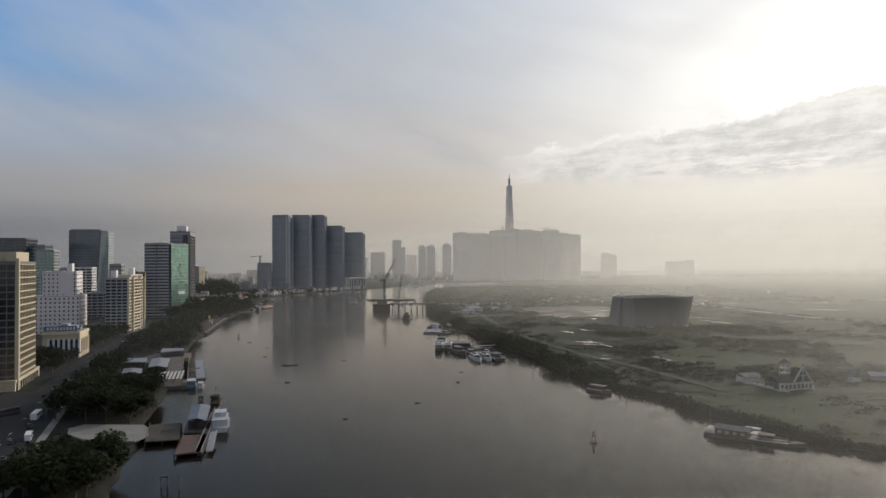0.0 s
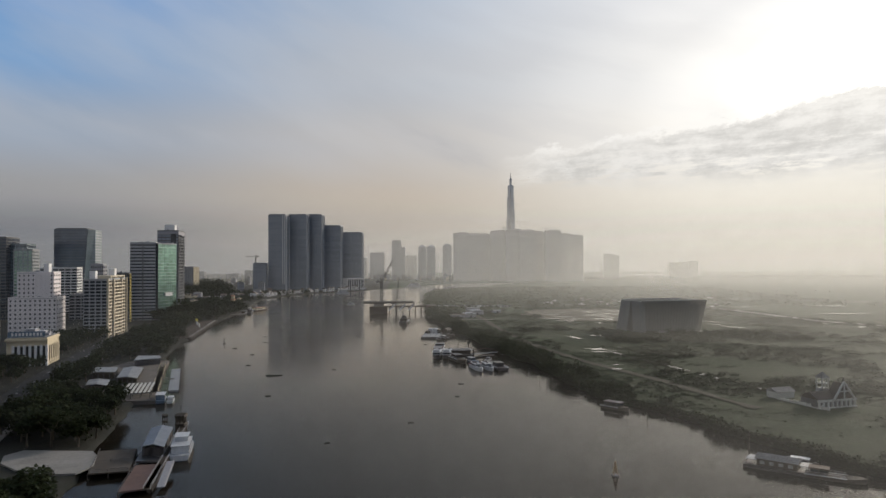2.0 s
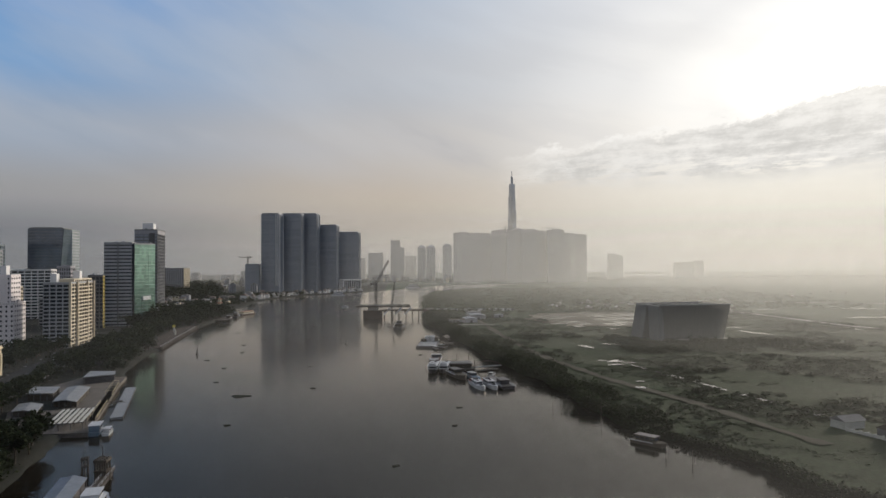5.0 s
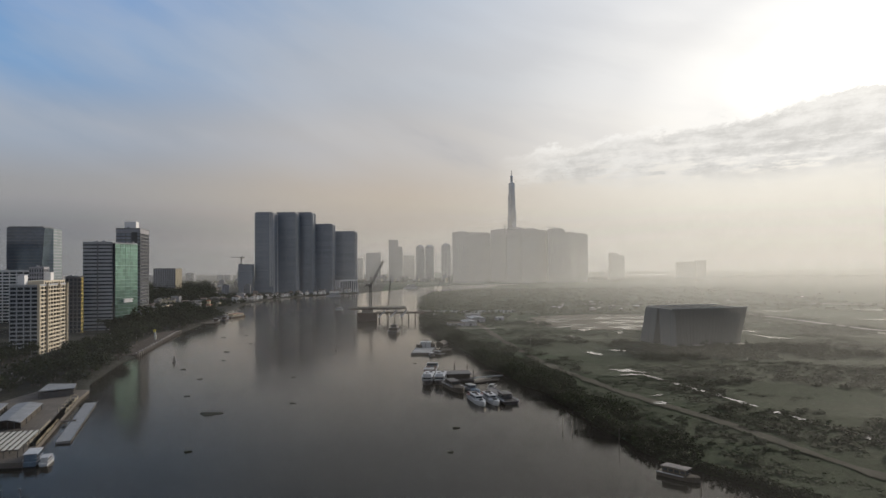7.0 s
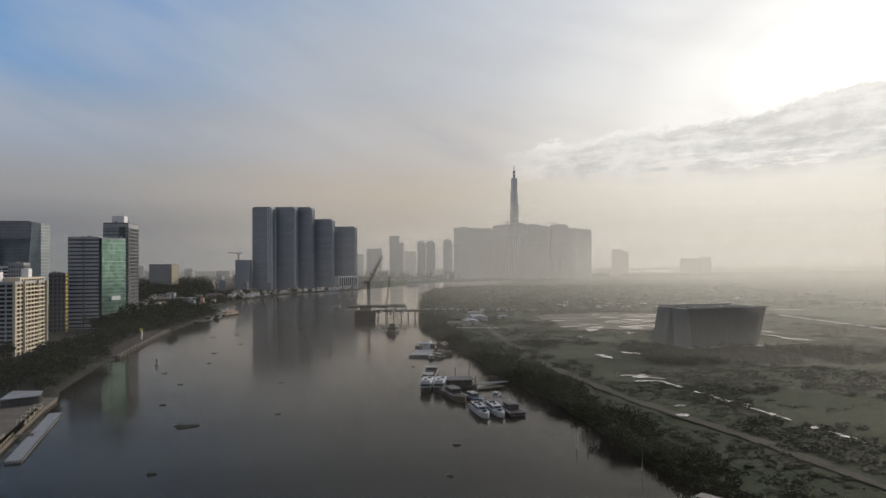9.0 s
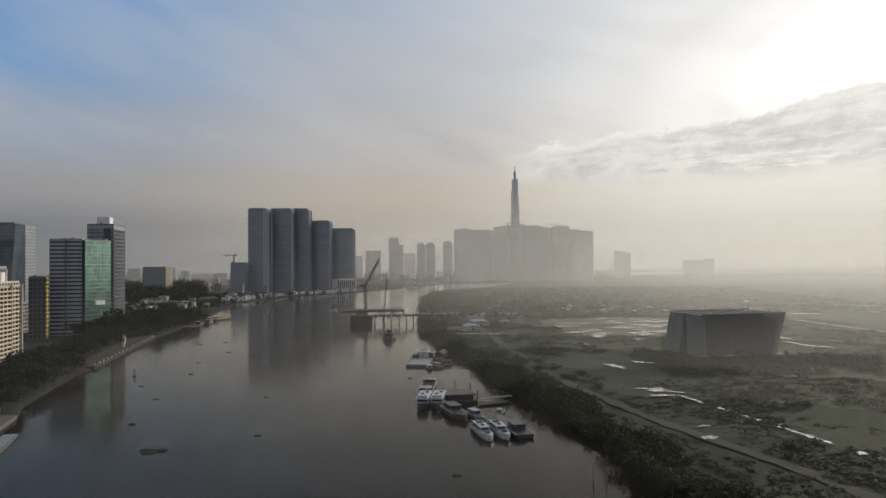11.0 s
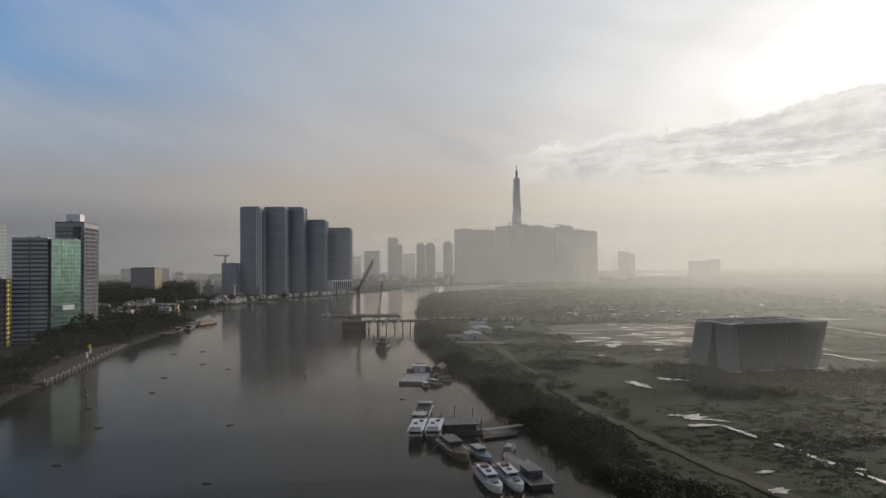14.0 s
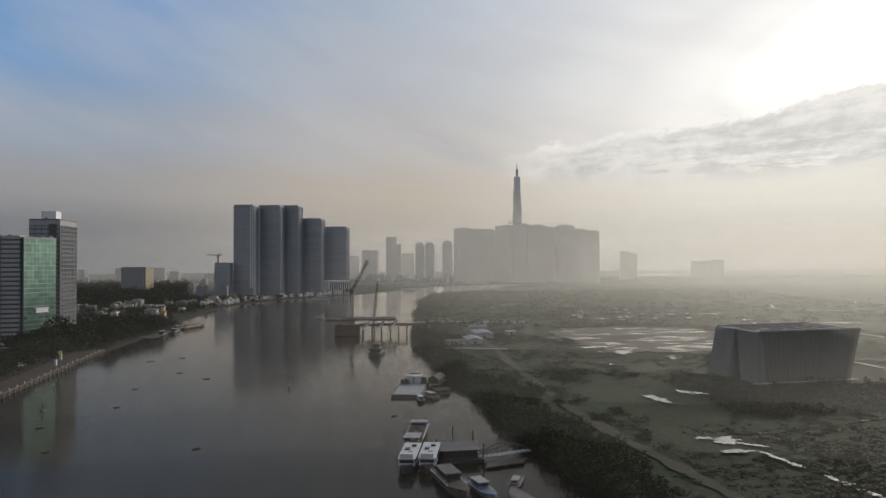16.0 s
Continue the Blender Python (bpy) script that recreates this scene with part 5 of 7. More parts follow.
# two white patrol launches
for x, y in ((55.3, 473), (62.2, 474)):
    p = boat("patrol_launch", "white launch with pointed bow and red trim", x, y, 279, 23, 5.2, 1.8, M_BOATWHITE, [(-8, 2.5, 0.7, 1.8, 3.5, M_BOATWHITE)], M_BOATWHITE, group="moored launches")
    part("trim", MB().box(-11.5, -2.4, 1.95, -8.5, 2.4, 2.25), M_RED, p)
    part("mast", MB().tube((-3, 0, 3.6), (-3.4, 0, 7.0), 0.08, sides=5), M_STEEL, p)
    part("roof_gear", MB().box(-6.5, -1.2, 3.68, -4.2, 1.2, 4.3).box(-1.5, -0.6, 3.68, 0.2, 0.6, 4.1), M_STEEL, p)
    part("stern_canopy", MB().box(-11.2, -2.2, 3.3, -8.4, 2.2, 3.45), M_DECK, p)
    part("hatch", MB().box(5.2, -0.9, 2.3, 7.4, 0.9, 2.7), M_GLASS, p)
boat("barge", "dark flat work barge moored at the bank", 68, 483, 100, 36, 8.0, 1.6, M_HULL, [(-12, -4, 0.6, 1.6, 4.0, M_STEEL)], M_STEEL)
boat("fishing_boat", "blue-grey open boat moored by the footbridge", 56, 503, 290, 17, 4.5, 1.3, M_BOATBLUE, [(-5, 1, 0.7, 1.3, 3.2, M_BOATBLUE)], M_TIN)
boat("fishing_boat", "small open boat with white gunwale", 67, 507, 250, 12, 3.4, 1.0, M_WOOD, [(-3, 1, 0.6, 1.0, 2.4, M_BOATWHITE)], M_TIN)
# upstream barge group and stilt huts
ub = thing("barge", "wide pale-decked steel barge with white cabin", "boat", pose(37, 673, 0, 0, 0, 82))
part("hull", MB().prism([(-22, -8), (20, -8), (22, -5), (22, 5), (20, 8), (-22, 8)], -0.3, 1.6), M_HULL, ub)
part("deck", MB().box(-21, -7.2, 1.6, 10, 7.2, 1.75), M_TIN, ub)
for a in (-3.8, 0.6):
    part("cabin", MB().box(12, a - 0.2, 1.6, 18, a + 3.6, 5.6).box(11.6, a - 0.5, 5.6, 18.4, a + 3.9, 5.9), M_BOATWHITE, ub)
part("debris", MB().turned(20, 0, 1.6, 6.2, 4, 5, 20).turned(10, 5, 1.7, 4.2, 4, 3, 50).turned(14, -5, 1.7, 5.0, 3, 4, 10), M_WOOD, ub)
boat("fishing_boat", "dark sampan cluster tied to the barge", 46, 652, 120, 15, 4.0, 1.1, M_WOOD, [(-4, 2, 0.7, 1.1, 2.8, M_WOOD)], M_TIN)
boat("fishing_boat", "small dark sampan with white roof", 41, 645, 100, 11, 3.0, 0.9, M_WOOD, [(-3, 1.5, 0.7, 0.9, 2.4, M_WOOD)], M_BOATWHITE)
sh = thing("stilt_hut", "dark stilt hut with thatched roof over the water", "hut", pose(52, 690, 0, 0, 0, 70))
part("floor", MB().box(-8, -4, 1.6, 8, 4, 1.9), M_WOOD, sh)
part("wall", MB().box(-6, -3, 1.9, 6, 3, 4.0), M_WOOD, sh)
part("roof", MB().gable(-6, -3, 6, 3, 4.0, 6.2, 0.9), M_WOOD, sh)
for a in (-7.5, -2.5, 2.5, 7.5):
    for b_ in (-3.5, 3.5):
        part("stilt", MB().tube((a, b_, -2), (a, b_, 1.6), 0.18, sides=6), M_WOOD, sh)
copy_thing(sh, pose(53, 662, 0, 0, 0, 15) @ Matrix.Diagonal((0.6, 0.7, 0.55, 1)))
boat("tug_boat", "dark tug with brown cabin anchored in midstream", 13.5, 824, 80, 26, 10, 2.4, M_HULL, [(-9, 1, 0.75, 2.4, 5.4, M_WOOD), (-5, -1, 0.5, 5.6, 8.2, M_STEEL)], M_STEEL)
# houseboat and dark barge by the grassy bank
hb = thing("houseboat", "dark houseboat with grey roof moored at the grassy bank", "boat", pose(128.5, 254, 0, 0, 0, -42))
part("hull", MB().prism([(-10, -4), (9, -4), (11, 0), (9, 4), (-10, 4)], -0.3, 1.1), M_HULL, hb)
part("cabin", MB().box(-6, -3, 1.1, 6, 3.2, 3.4), M_WOOD, hb)
part("roof", MB().gable(-6, -3, 6, 3.2, 3.4, 4.6, 0.5), M_ROOF, hb)
part("porch_roof", MB().box(-9.5, -3, 2.6, -6.3, 3, 2.75), M_BLUETIN, hb)
part("awning", MB().box(6.4, -2.4, 2.8, 9.4, 2.4, 2.95), M_TIN, hb)
for i in range(4):
    part("window", MB().box(-5 + i * 2.8, -3.08, 1.7, -3.6 + i * 2.8, -2.98, 2.7), M_TIN, hb)
for a_, b_ in ((-9.3, -2.8), (-9.3, 2.8), (9.2, -2.2), (9.2, 2.2)):
    part("post", MB().box(a_ - 0.08, b_ - 0.08, 1.1, a_ + 0.08, b_ + 0.08, 2.8), M_WOOD, hb)
boat("barge", "dark low barge behind the houseboat", 140, 242, -36, 17, 5, 1.2, M_WOOD, [(-7, -2, 0.7, 1.5, 3.2, M_WOOD)], M_RUST)
boat("fishing_boat", "white-roofed skiff between houseboat and bank", 139, 258, -40, 10, 3, 0.9, M_WOOD, [(-3, 2, 0.8, 0.9, 2.2, M_BOATWHITE)], M_BOATWHITE)
boat("sampan", "dark covered sampan under the bank", 105, 348, -50, 14, 4.2, 1.3, M_WOOD, [(-5, 3, 0.85, 1.3, 3.4, M_WOOD)], M_STEEL, rails=False)
boat("river_boat", "small white river boat in midstream", -72, 1180, 170, 12, 4, 1.2, M_BOATWHITE, [(-4, 2, 0.8, 1.2, 3.2, M_BOATWHITE)], M_BOATWHITE)
boat("river_boat", "white excursion boat catching the sun", -118, 1590, 200, 30, 8, 2.5, M_BOATWHITE, [(-12, 10, 0.9, 2.5, 6.0, M_BOATWHITE), (-10, 6, 0.8, 6.2, 9.0, M_BOATWHITE)], M_BOATWHITE)
boat("river_boat", "far white excursion boat under the opposite bank", 55, 2020, 190, 40, 10, 3, M_BOATWHITE, [(-16, 14, 0.9, 3, 7.5, M_BOATWHITE), (-12, 10, 0.8, 7.7, 11.5, M_BOATWHITE)], M_BOATWHITE)
for x, y in ((104, 1700), (128, 1712), (152, 1790)):
    cb = boat("crane_barge", "far dark barge with a raised crane jib", x, y, 20, 30, 10, 2.5, M_HULL, [(-10, -4, 0.6, 2.5, 7, M_STEEL)], M_STEEL, rails=False)
    part("jib", MB().beam((0, 0, 3), (14, 0, 30), 1.4), M_STEEL, cb)
# jetty boats on the city side
jt = deck("jetty", "dark wooden jetty with moored boats", [(-222, 952), (-200, 944), (-196, 950), (-206, 1040), (-214, 1085), (-224, 1080)], 1.6, M_WOOD, step=10)
for x, y, h_ in ((-203, 985, 95), (-199, 1010, 92), (-205, 1040, 80)):
    boat("barge", "dark moored barge with low cabin", x, y, h_, 26, 6, 1.8, M_HULL, [(-9, -2, 0.8, 1.8, 4.6, M_RUST)], M_TIN)
boat("restaurant_boat", "long flat restaurant boat with reddish deck", -196, 1060, 70, 40, 8, 1.8, M_RUST, [(-15, 10, 0.85, 1.8, 4.6, M_CREAM)], M_TERRACOTTA)


def buoy(x, y, s, label, mat):
    b = thing("buoy", label, "buoy", pose(x, y, 0) @ Matrix.Scale(s, 4))
    part("float", MB().tube((0, 0, -0.4), (0, 0, 0.5), 1.5, 1.3, 12), M_HULL, b)
    fr = MB()
    for k in range(4):
        a = math.pi / 4 + k * math.pi / 2
        fr.beam((math.cos(a), math.sin(a), 0.5), (0.3 * math.cos(a), 0.3 * math.sin(a), 3.6), 0.16)
    part("frame", fr, mat, b)
    part("topmark", MB().tube((0, 0, 2.4), (0, 0, 3.9), 0.45, 0.35, 8).tube((0, 0, 3.9), (0, 0, 5.2), 0.4, 0.05, 8), mat, b)
    return b


buoy(73.3, 251.5, 0.9, "yellow-brown channel buoy floating in the river", M_BUOY)
buoy(-143.3, 636.2, 0.95, "dark channel buoy floating near the quay", M_STEEL)
buoy(-33, 690, 0.8, "small dark channel buoy in midstream", M_STEEL)
# water hyacinth rafts and drift
wr = np.random.default_rng(8)
for k, (x, y, s) in enumerate([(-71, 460, 1.0), (40, 421, 0.30), (-36, 480, 0.28), (-95, 505, 0.3), (-126, 600, 0.35), (-110, 640, 0.35), (-104, 560, 0.3), (-62, 395, 0.28), (10, 330, 0.25), (-48, 560, 0.3), (28, 610, 0.25), (-88, 720, 0.4), (-112, 745, 0.4), (-120, 690, 0.4), (-150, 800, 0.5), (-132, 815, 0.45), (-80, 860, 0.5), (-22, 300, 0.22), (35, 385, 0.22)]):
    w = thing("hyacinth_raft", "dark drifting raft of water hyacinth", "plants", pose(x, y, 0.02, 0, 0, float(wr.uniform(-30, 30))), "drifting plants")
    nb = 26
    ang = np.linspace(0, 2 * np.pi, nb, endpoint=False)
    rad = 1 + 0.25 * np.sin(ang * 3 + k) + wr.uniform(-0.12, 0.12, nb)
    ring = [(float(5.2 * s * r * np.cos(a)), float(3.6 * s * r * np.sin(a))) for a, r in zip(ang, rad)]
    part("mat", MB().prism(ring, -0.05, 0.25, [(x_ * 0.85, y_ * 0.85) for x_, y_ in ring]), M_HYACINTH, w)
# fishing stakes near the bank
for x, y, h in ((83, 412, 6), (86, 408, 5), (98, 386, 7), (126, 268, 9), (104, 330, 5), (110, 322, 5)):
    p = thing("fishing_stake", "thin wooden fishing stake in the shallows", "pole", pose(x, y, 0), "fishing stakes")
    part("pole", MB().tube((0, 0, -2), (0.2, 0.1, h), 0.16, 0.1, 6), M_WOOD, p)

# ---- half-built bridge ----
br = thing("bridge", "half-built concrete bridge deck on temporary piers", "bridge", pose(0, 968, 0))
part("deck", MB().prism([(-40, -9), (27, -9), (27, 9), (-40, 9)], 14.2, 15.8), M_RUST, br)
part("edge_beam", MB().box(-42, -9.4, 15.8, 27, -9.0, 16.6), M_CONCRETE, br)
part("edge_beam", MB().box(-42, 9.0, 15.8, 27, 9.4, 16.6), M_CONCRETE, br)
part("cofferdam", MB().box(-32, -8, -1, -8, 8, 10), M_RUST, br, "rusty sheet-pile box round the river pier")
part("pier", MB().box(-26, -5, 9.8, -13, 5, 14.2), M_CONCRETE, br)
for x in (-5, 4, 13, 22, 30, 38, 46):
    bent = part("trestle", MB().box(x - 0.8, -8, 8.4, x + 0.8, 8, 9.4), M_RUST, br)
    for yy in (-7, 0, 7):
        part("pile", MB().tube((x, yy, -2), (x, yy, 8.4), 0.55, sides=8), M_RUST, bent)
for x in (-6, 8, 20):
    part("raking_strut", MB().beam((x, -9.6, 5.0), (x + 8, -9.6, 13.0), 1.5), M_WHITE, br, "pale raking concrete strut")
    part("raking_strut", MB().beam((x, 6, 6.5), (x + 9, 6, 13.8), 1.3), M_CONCRETE, br)
part("girder", MB().box(-8, -6, 8.8, 50, -4.5, 10.4), M_RUST, br)
part("girder", MB().box(-8, 4.5, 8.8, 50, 6, 10.4), M_RUST, br)
for i in range(18):
    x = -38 + i * 3.6
    part("formwork_post", MB().box(x, -9.3, 12.4, x + 0.3, -9.0, 14.2), M_STEEL, br)


def crane(name, label, x, y, z, mast, jib, rise, head, w=1.6):
    c = thing(name, label, "crane", pose(x, y, z, 0, 0, head))
    def lattice(a, b, width, name_, panels):
        a, b = Vector(a), Vector(b)
        q = (b - a).to_track_quat("Y", "Z")
        mb = MB()
        offs = [q @ Vector((i * width / 2, 0, k * width / 2)) for i, k in ((-1, -1), (1, -1), (1, 1), (-1, 1))]
        for o in offs:
            mb.beam(a + o, b + o, width * 0.3)
        for i in range(panels):
            p0, p1 = a.lerp(b, i / panels), a.lerp(b, (i + 1) / panels)
            for k in range(4):
                mb.beam(p0 + offs[k], p1 + offs[(k + 1) % 4], width * 0.2)
        part(name_, mb, M_STEEL, c)
    lattice((0, 0, 0), (0, 0, mast), w, "mast", int(mast / 2.5))
    lattice((0, 0, mast), (jib * math.cos(radians(rise)), 0, mast + jib * math.sin(radians(rise))), w * 0.75, "jib", int(jib / 2.5))
    part("cab", MB().box(-0.9, -1.6, mast - 2.4, 1.3, -0.6, mast), M_STEEL, c)
    lattice((0, 0, mast), (-6, 0, mast + 1.0), w * 0.75, "counter_jib", 3)
    part("counterweight", MB().box(-7.4, -1.1, mast - 1.6, -4.8, 1.1, mast + 0.8), M_CONCRETE, c)
    part("apex", MB().beam((0, 0, mast), (-2.2, 0, mast + 7), 0.5).beam((-2.2, 0, mast + 7), (-5.6, 0, mast + 0.8), 0.2).beam((-2.2, 0, mast + 7), (jib * 0.8 * math.cos(radians(rise)), 0, mast + jib * 0.8 * math.sin(radians(rise))), 0.14), M_STEEL, c)
    return c


crane("tower_crane", "dark luffing tower crane on the bridge pier", -16, 968, 10, 33, 34, 62, 0, 2.6)
crane("mobile_crane", "slim lattice crane mast behind the bridge", 4, 1010, 0, 12, 38, 84, 0, 1.9)
crane("tower_crane", "far tower crane beside the riverside towers", -322, 1650, LAND_Z, 84, 22, 2, 180, 1.8)
crane("tower_crane", "small crane on the far block", 395, 2500, 182, 14, 26, 8, 20, 2.0)
crane("tower_crane", "small crane on the far block", 560, 2480, 176, 14, 26, 8, 160, 2.0)
ab = thing("abutment", "raw concrete bridge abutment on the grassy bank", "bridge", pose(56, 985, 0))
part("wall", MB().box(-6, -14, -1, 8, 14, 6), M_CONCRETE, ab)
part("scaffold", MB().box(-10, -12, 6, 4, 12, 6.6).box(-10, -12, 9.5, 2, 12, 10), M_WOOD, ab)
for x, yy in ((-9, -11), (-9, 0), (-9, 11), (1, -11), (1, 11)):
    part("scaffold_post", MB().tube((x, yy, -1.5), (x, yy, 12), 0.25, sides=6), M_WOOD, ab)

# ---- grassland: tracks, site sheds, ponds ----
strip("track", [(98, 985), (104, 900), (107, 826), (106, 770), (108, 696), (112, 605), (117, 560), (124, 520), (129, 488), (139, 452), (149, 419), (155, 390), (160, 360), (166, 335)], 5.6, LAND_Z + 0.22, M_TRACK, "worn earth track through the grass", "track", ragged=0.9)
strip("track", [(48, 838), (80, 838), (116, 828)], 4.0, LAND_Z + 0.35, M_PAVING, "pale concrete access path to the bank", "track")
strip("site_road", [(60, 1075), (170, 1055), (240, 1060), (302, 1004), (370, 996), (470, 1090), (560, 1190), (610, 1310), (700, 1500), (860, 1790)], 9.0, LAND_Z + 0.36, M_TRACK, "bare earth construction road", "road")
strip("road", [(440, 1060), (458, 960), (464, 860), (470, 760), (520, 640), (640, 520)], 8.0, LAND_Z + 0.36, M_PAVING, "pale dusty road across the grassland", "road")
strip("road", [(610, 1310), (560, 1235), (600, 1200), (700, 1120), (900, 1010), (1300, 880)], 9.0, LAND_Z + 0.36, M_PAVING, "pale curving road far across the grassland", "road")
strip("road", [(240, 1060), (262, 1150), (290, 1260), (330, 1400)], 8.0, LAND_Z + 0.36, M_PAVING, "pale earth road towards the far river", "road")


def pond(name, label, cx, cy, sx, sy, turn, seed, n=30, z=LAND_Z + 0.38):
    g_ = np.random.default_rng(seed)
    a = np.linspace(0, 2 * np.pi, n, endpoint=False)
    n = n * 2
    a = np.linspace(0, 2 * np.pi, n, endpoint=False)
    r = 1 + 0.26 * np.sin(2 * a + seed) + 0.2 * np.sin(5 * a + seed * 2) + 0.16 * np.sin(11 * a + seed * 5) + 0.10 * np.sin(23 * a + seed) + g_.uniform(-0.12, 0.12, n)
    c, s = math.cos(radians(turn)), math.sin(radians(turn))
    poly = []
    for k, q in zip(a, r):
        x_, y_ = sx * q * math.cos(k), sy * q * math.sin(k)
        poly.append((cx + x_ * c - y_ * s, cy + x_ * s + y_ * c, z))
    return tagged(part(name, MB().add(poly, [tuple(range(n))]), M_POND), label=label, category="pond", kind="structure")


MUD_EDGE = []
for i_ in range(120):
    a_ = i_ * math.tau / 120
    r_ = 1 + 0.20 * noise.noise((math.cos(a_) * 1.6, math.sin(a_) * 1.6, 4)) + 0.16 * noise.noise((math.cos(a_) * 7, math.sin(a_) * 7, 9)) + 0.06 * noise.noise((math.cos(a_) * 26, math.sin(a_) * 26, 1))
    MUD_EDGE.append((256 + 92 * r_ * math.cos(a_), 894 + 108 * r_ * math.sin(a_)))
slab_poly("mudflat", MUD_EDGE, LAND_Z - 0.3, LAND_Z + 0.36, M_DIRT, "bare wet brown earth of the building ground", "ground")
fr_ = np.random.default_rng(66)
for i in range(60):
    y = float(fr_.uniform(796, 985))
    x = float(fr_.uniform(186, 325))
    pond("pond", "thin sheet of rain water on bare earth", x, y, float(fr_.uniform(3, 15)), float(fr_.uniform(1.4, 6.0)), float(fr_.uniform(-15, 25)), 400 + i, 34, LAND_Z + 0.365 + i * 0.004)
for i, (x, y, a, b, t) in enumerate([(200, 800, 7, 9, 0), (228, 770, 5, 8, 0), (172, 745, 3, 8, 10), (205, 700, 3, 9, 30), (186, 640, 3.5, 10, 40), (160, 628, 4, 8, 10), (340, 718, 3, 20, 8), (348, 700, 2, 12, 10), (455, 735, 3, 14, 0), (350, 770, 4, 16, 0), (520, 1010, 20, 9, 0), (640, 1010, 40, 8, -20), (430, 1150, 30, 10, 0), (310, 1120, 14, 8, 0), (350, 1180, 20, 8, 0), (270, 1095, 10, 8, 0), (560, 860, 30, 7, -10), (470, 690, 8, 5, 0), (700, 830, 40, 9, -10)]):
    pond("pond", "shallow rain pond shining on the bare ground", x, y, a, b, t, 100 + i)
for i, (x, y, a, b, t) in enumerate([(156, 548, 6.5, 4, 20), (153, 533, 6.0, 2.2, -10), (163, 541, 4.5, 1.6, -40), (150, 552, 3, 2, 0)] + [(162 + k * 1.5, 530 - k * 7.4, 1.0 + 0.5 * (k % 3), 2.6 + (k % 2) * 1.4, 12) for k in range(22) if k % 5 != 3] + [(178 + k * 6.5, 558 + k * 2.0, 3.2, 0.6 + 0.3 * (k % 2), 18) for k in range(12) if k % 4 != 1] + [(140, 452, 4, 1.8, 20), (146, 470, 3, 1.2, 0), (178, 470, 2.0, 1.2, 0), (262, 590, 6, 1.4, 10), (210, 608, 4, 1.5, 10)]):
    pond("ditch_water", "bright water standing in a drainage ditch", x, y, a, b, t, 200 + i, 18)
pond("far_pond", "distant sheet of bright water beyond the grassland", 820, 2790, 60, 60, 0, 301)
pond("far_pond", "distant sheet of bright water beyond the grassland", 1300, 3500, 260, 260, 0, 302)

for i, (x, y, a, b, h, t, mt, lb) in enumerate([(70, 858, 17, 10, 3.4, 8, M_OLDTILE, "low site shed with grey sheet roof"), (88, 862, 13, 26, 4.2, 4, M_BLUETIN, "site shed with blue sheet roof"), (100, 905, 16, 30, 4.6, 4, M_BLUETIN, "long blue-roofed site shed"), (101, 975, 18, 8, 4.2, 6, M_ROOF, "site shed with grey sheet roof"), (132, 930, 10, 6, 3, 20, M_TIN, "small grey site hut")]):
    s_ = thing("site_shed", lb, "shed", pose(x, y, LAND_Z, 0, 0, t), "site sheds")
    part("wall", MB().box(0, 0, 0, a, b, h), M_GREYWALL, s_)
    part("roof", MB().gable(0, 0, a, b, h, h + 1.2, 0.5, "x" if a > b else "y"), mt, s_)
    part("door", MB().box(a * 0.4, -0.1, 0, a * 0.4 + 2.2, 0.05, 2.4), M_STEEL, s_)
fence = thing("site_fence", "pale sheet site fence along the earth road", "fence", pose(62, 1062, LAND_Z))
for i in range(34):
    p0, p1 = Vector((i * 3.3, -i * 0.5, 0)), Vector((i * 3.3 + 3.1, -(i + 1) * 0.5, 0))
    part("panel", MB().beam(p0 + Vector((0, 0, 1.6)), p1 + Vector((0, 0, 1.6)), 0.12, 3.0), M_WHITE if i % 3 else M_TIN, fence)
sheds = random.Random(77)
for i in range(40):
    x, y = sheds.choice([(250, 1090, ), (320, 1080), (360, 1150), (300, 1200), (430, 1010), (760, 1330), (900, 1450), (180, 346), (150, 342), (240, 372), (390, 1210)])
    x, y = x + sheds.uniform(-60, 60) * (0.3 if y < 400 else 1), y + sheds.uniform(-40, 40) * (0.3 if y < 400 else 1)
    if y < 400:
        continue
    s_ = thing("hut", "low grassland hut with pale sheet roof", "hut", pose(x, y, LAND_Z, 0, 0, sheds.uniform(0, 90)), "grassland huts")
    a, b = sheds.uniform(4, 9), sheds.uniform(3, 6)
    part("wall", MB().box(0, 0, 0, a, b, 2.4), M_WOOD, s_)
    part("roof", MB().gable(0, 0, a, b, 2.4, 3.4, 0.4), sheds.choice([M_TIN, M_WHITE, M_TIN, M_ROOF]), s_)

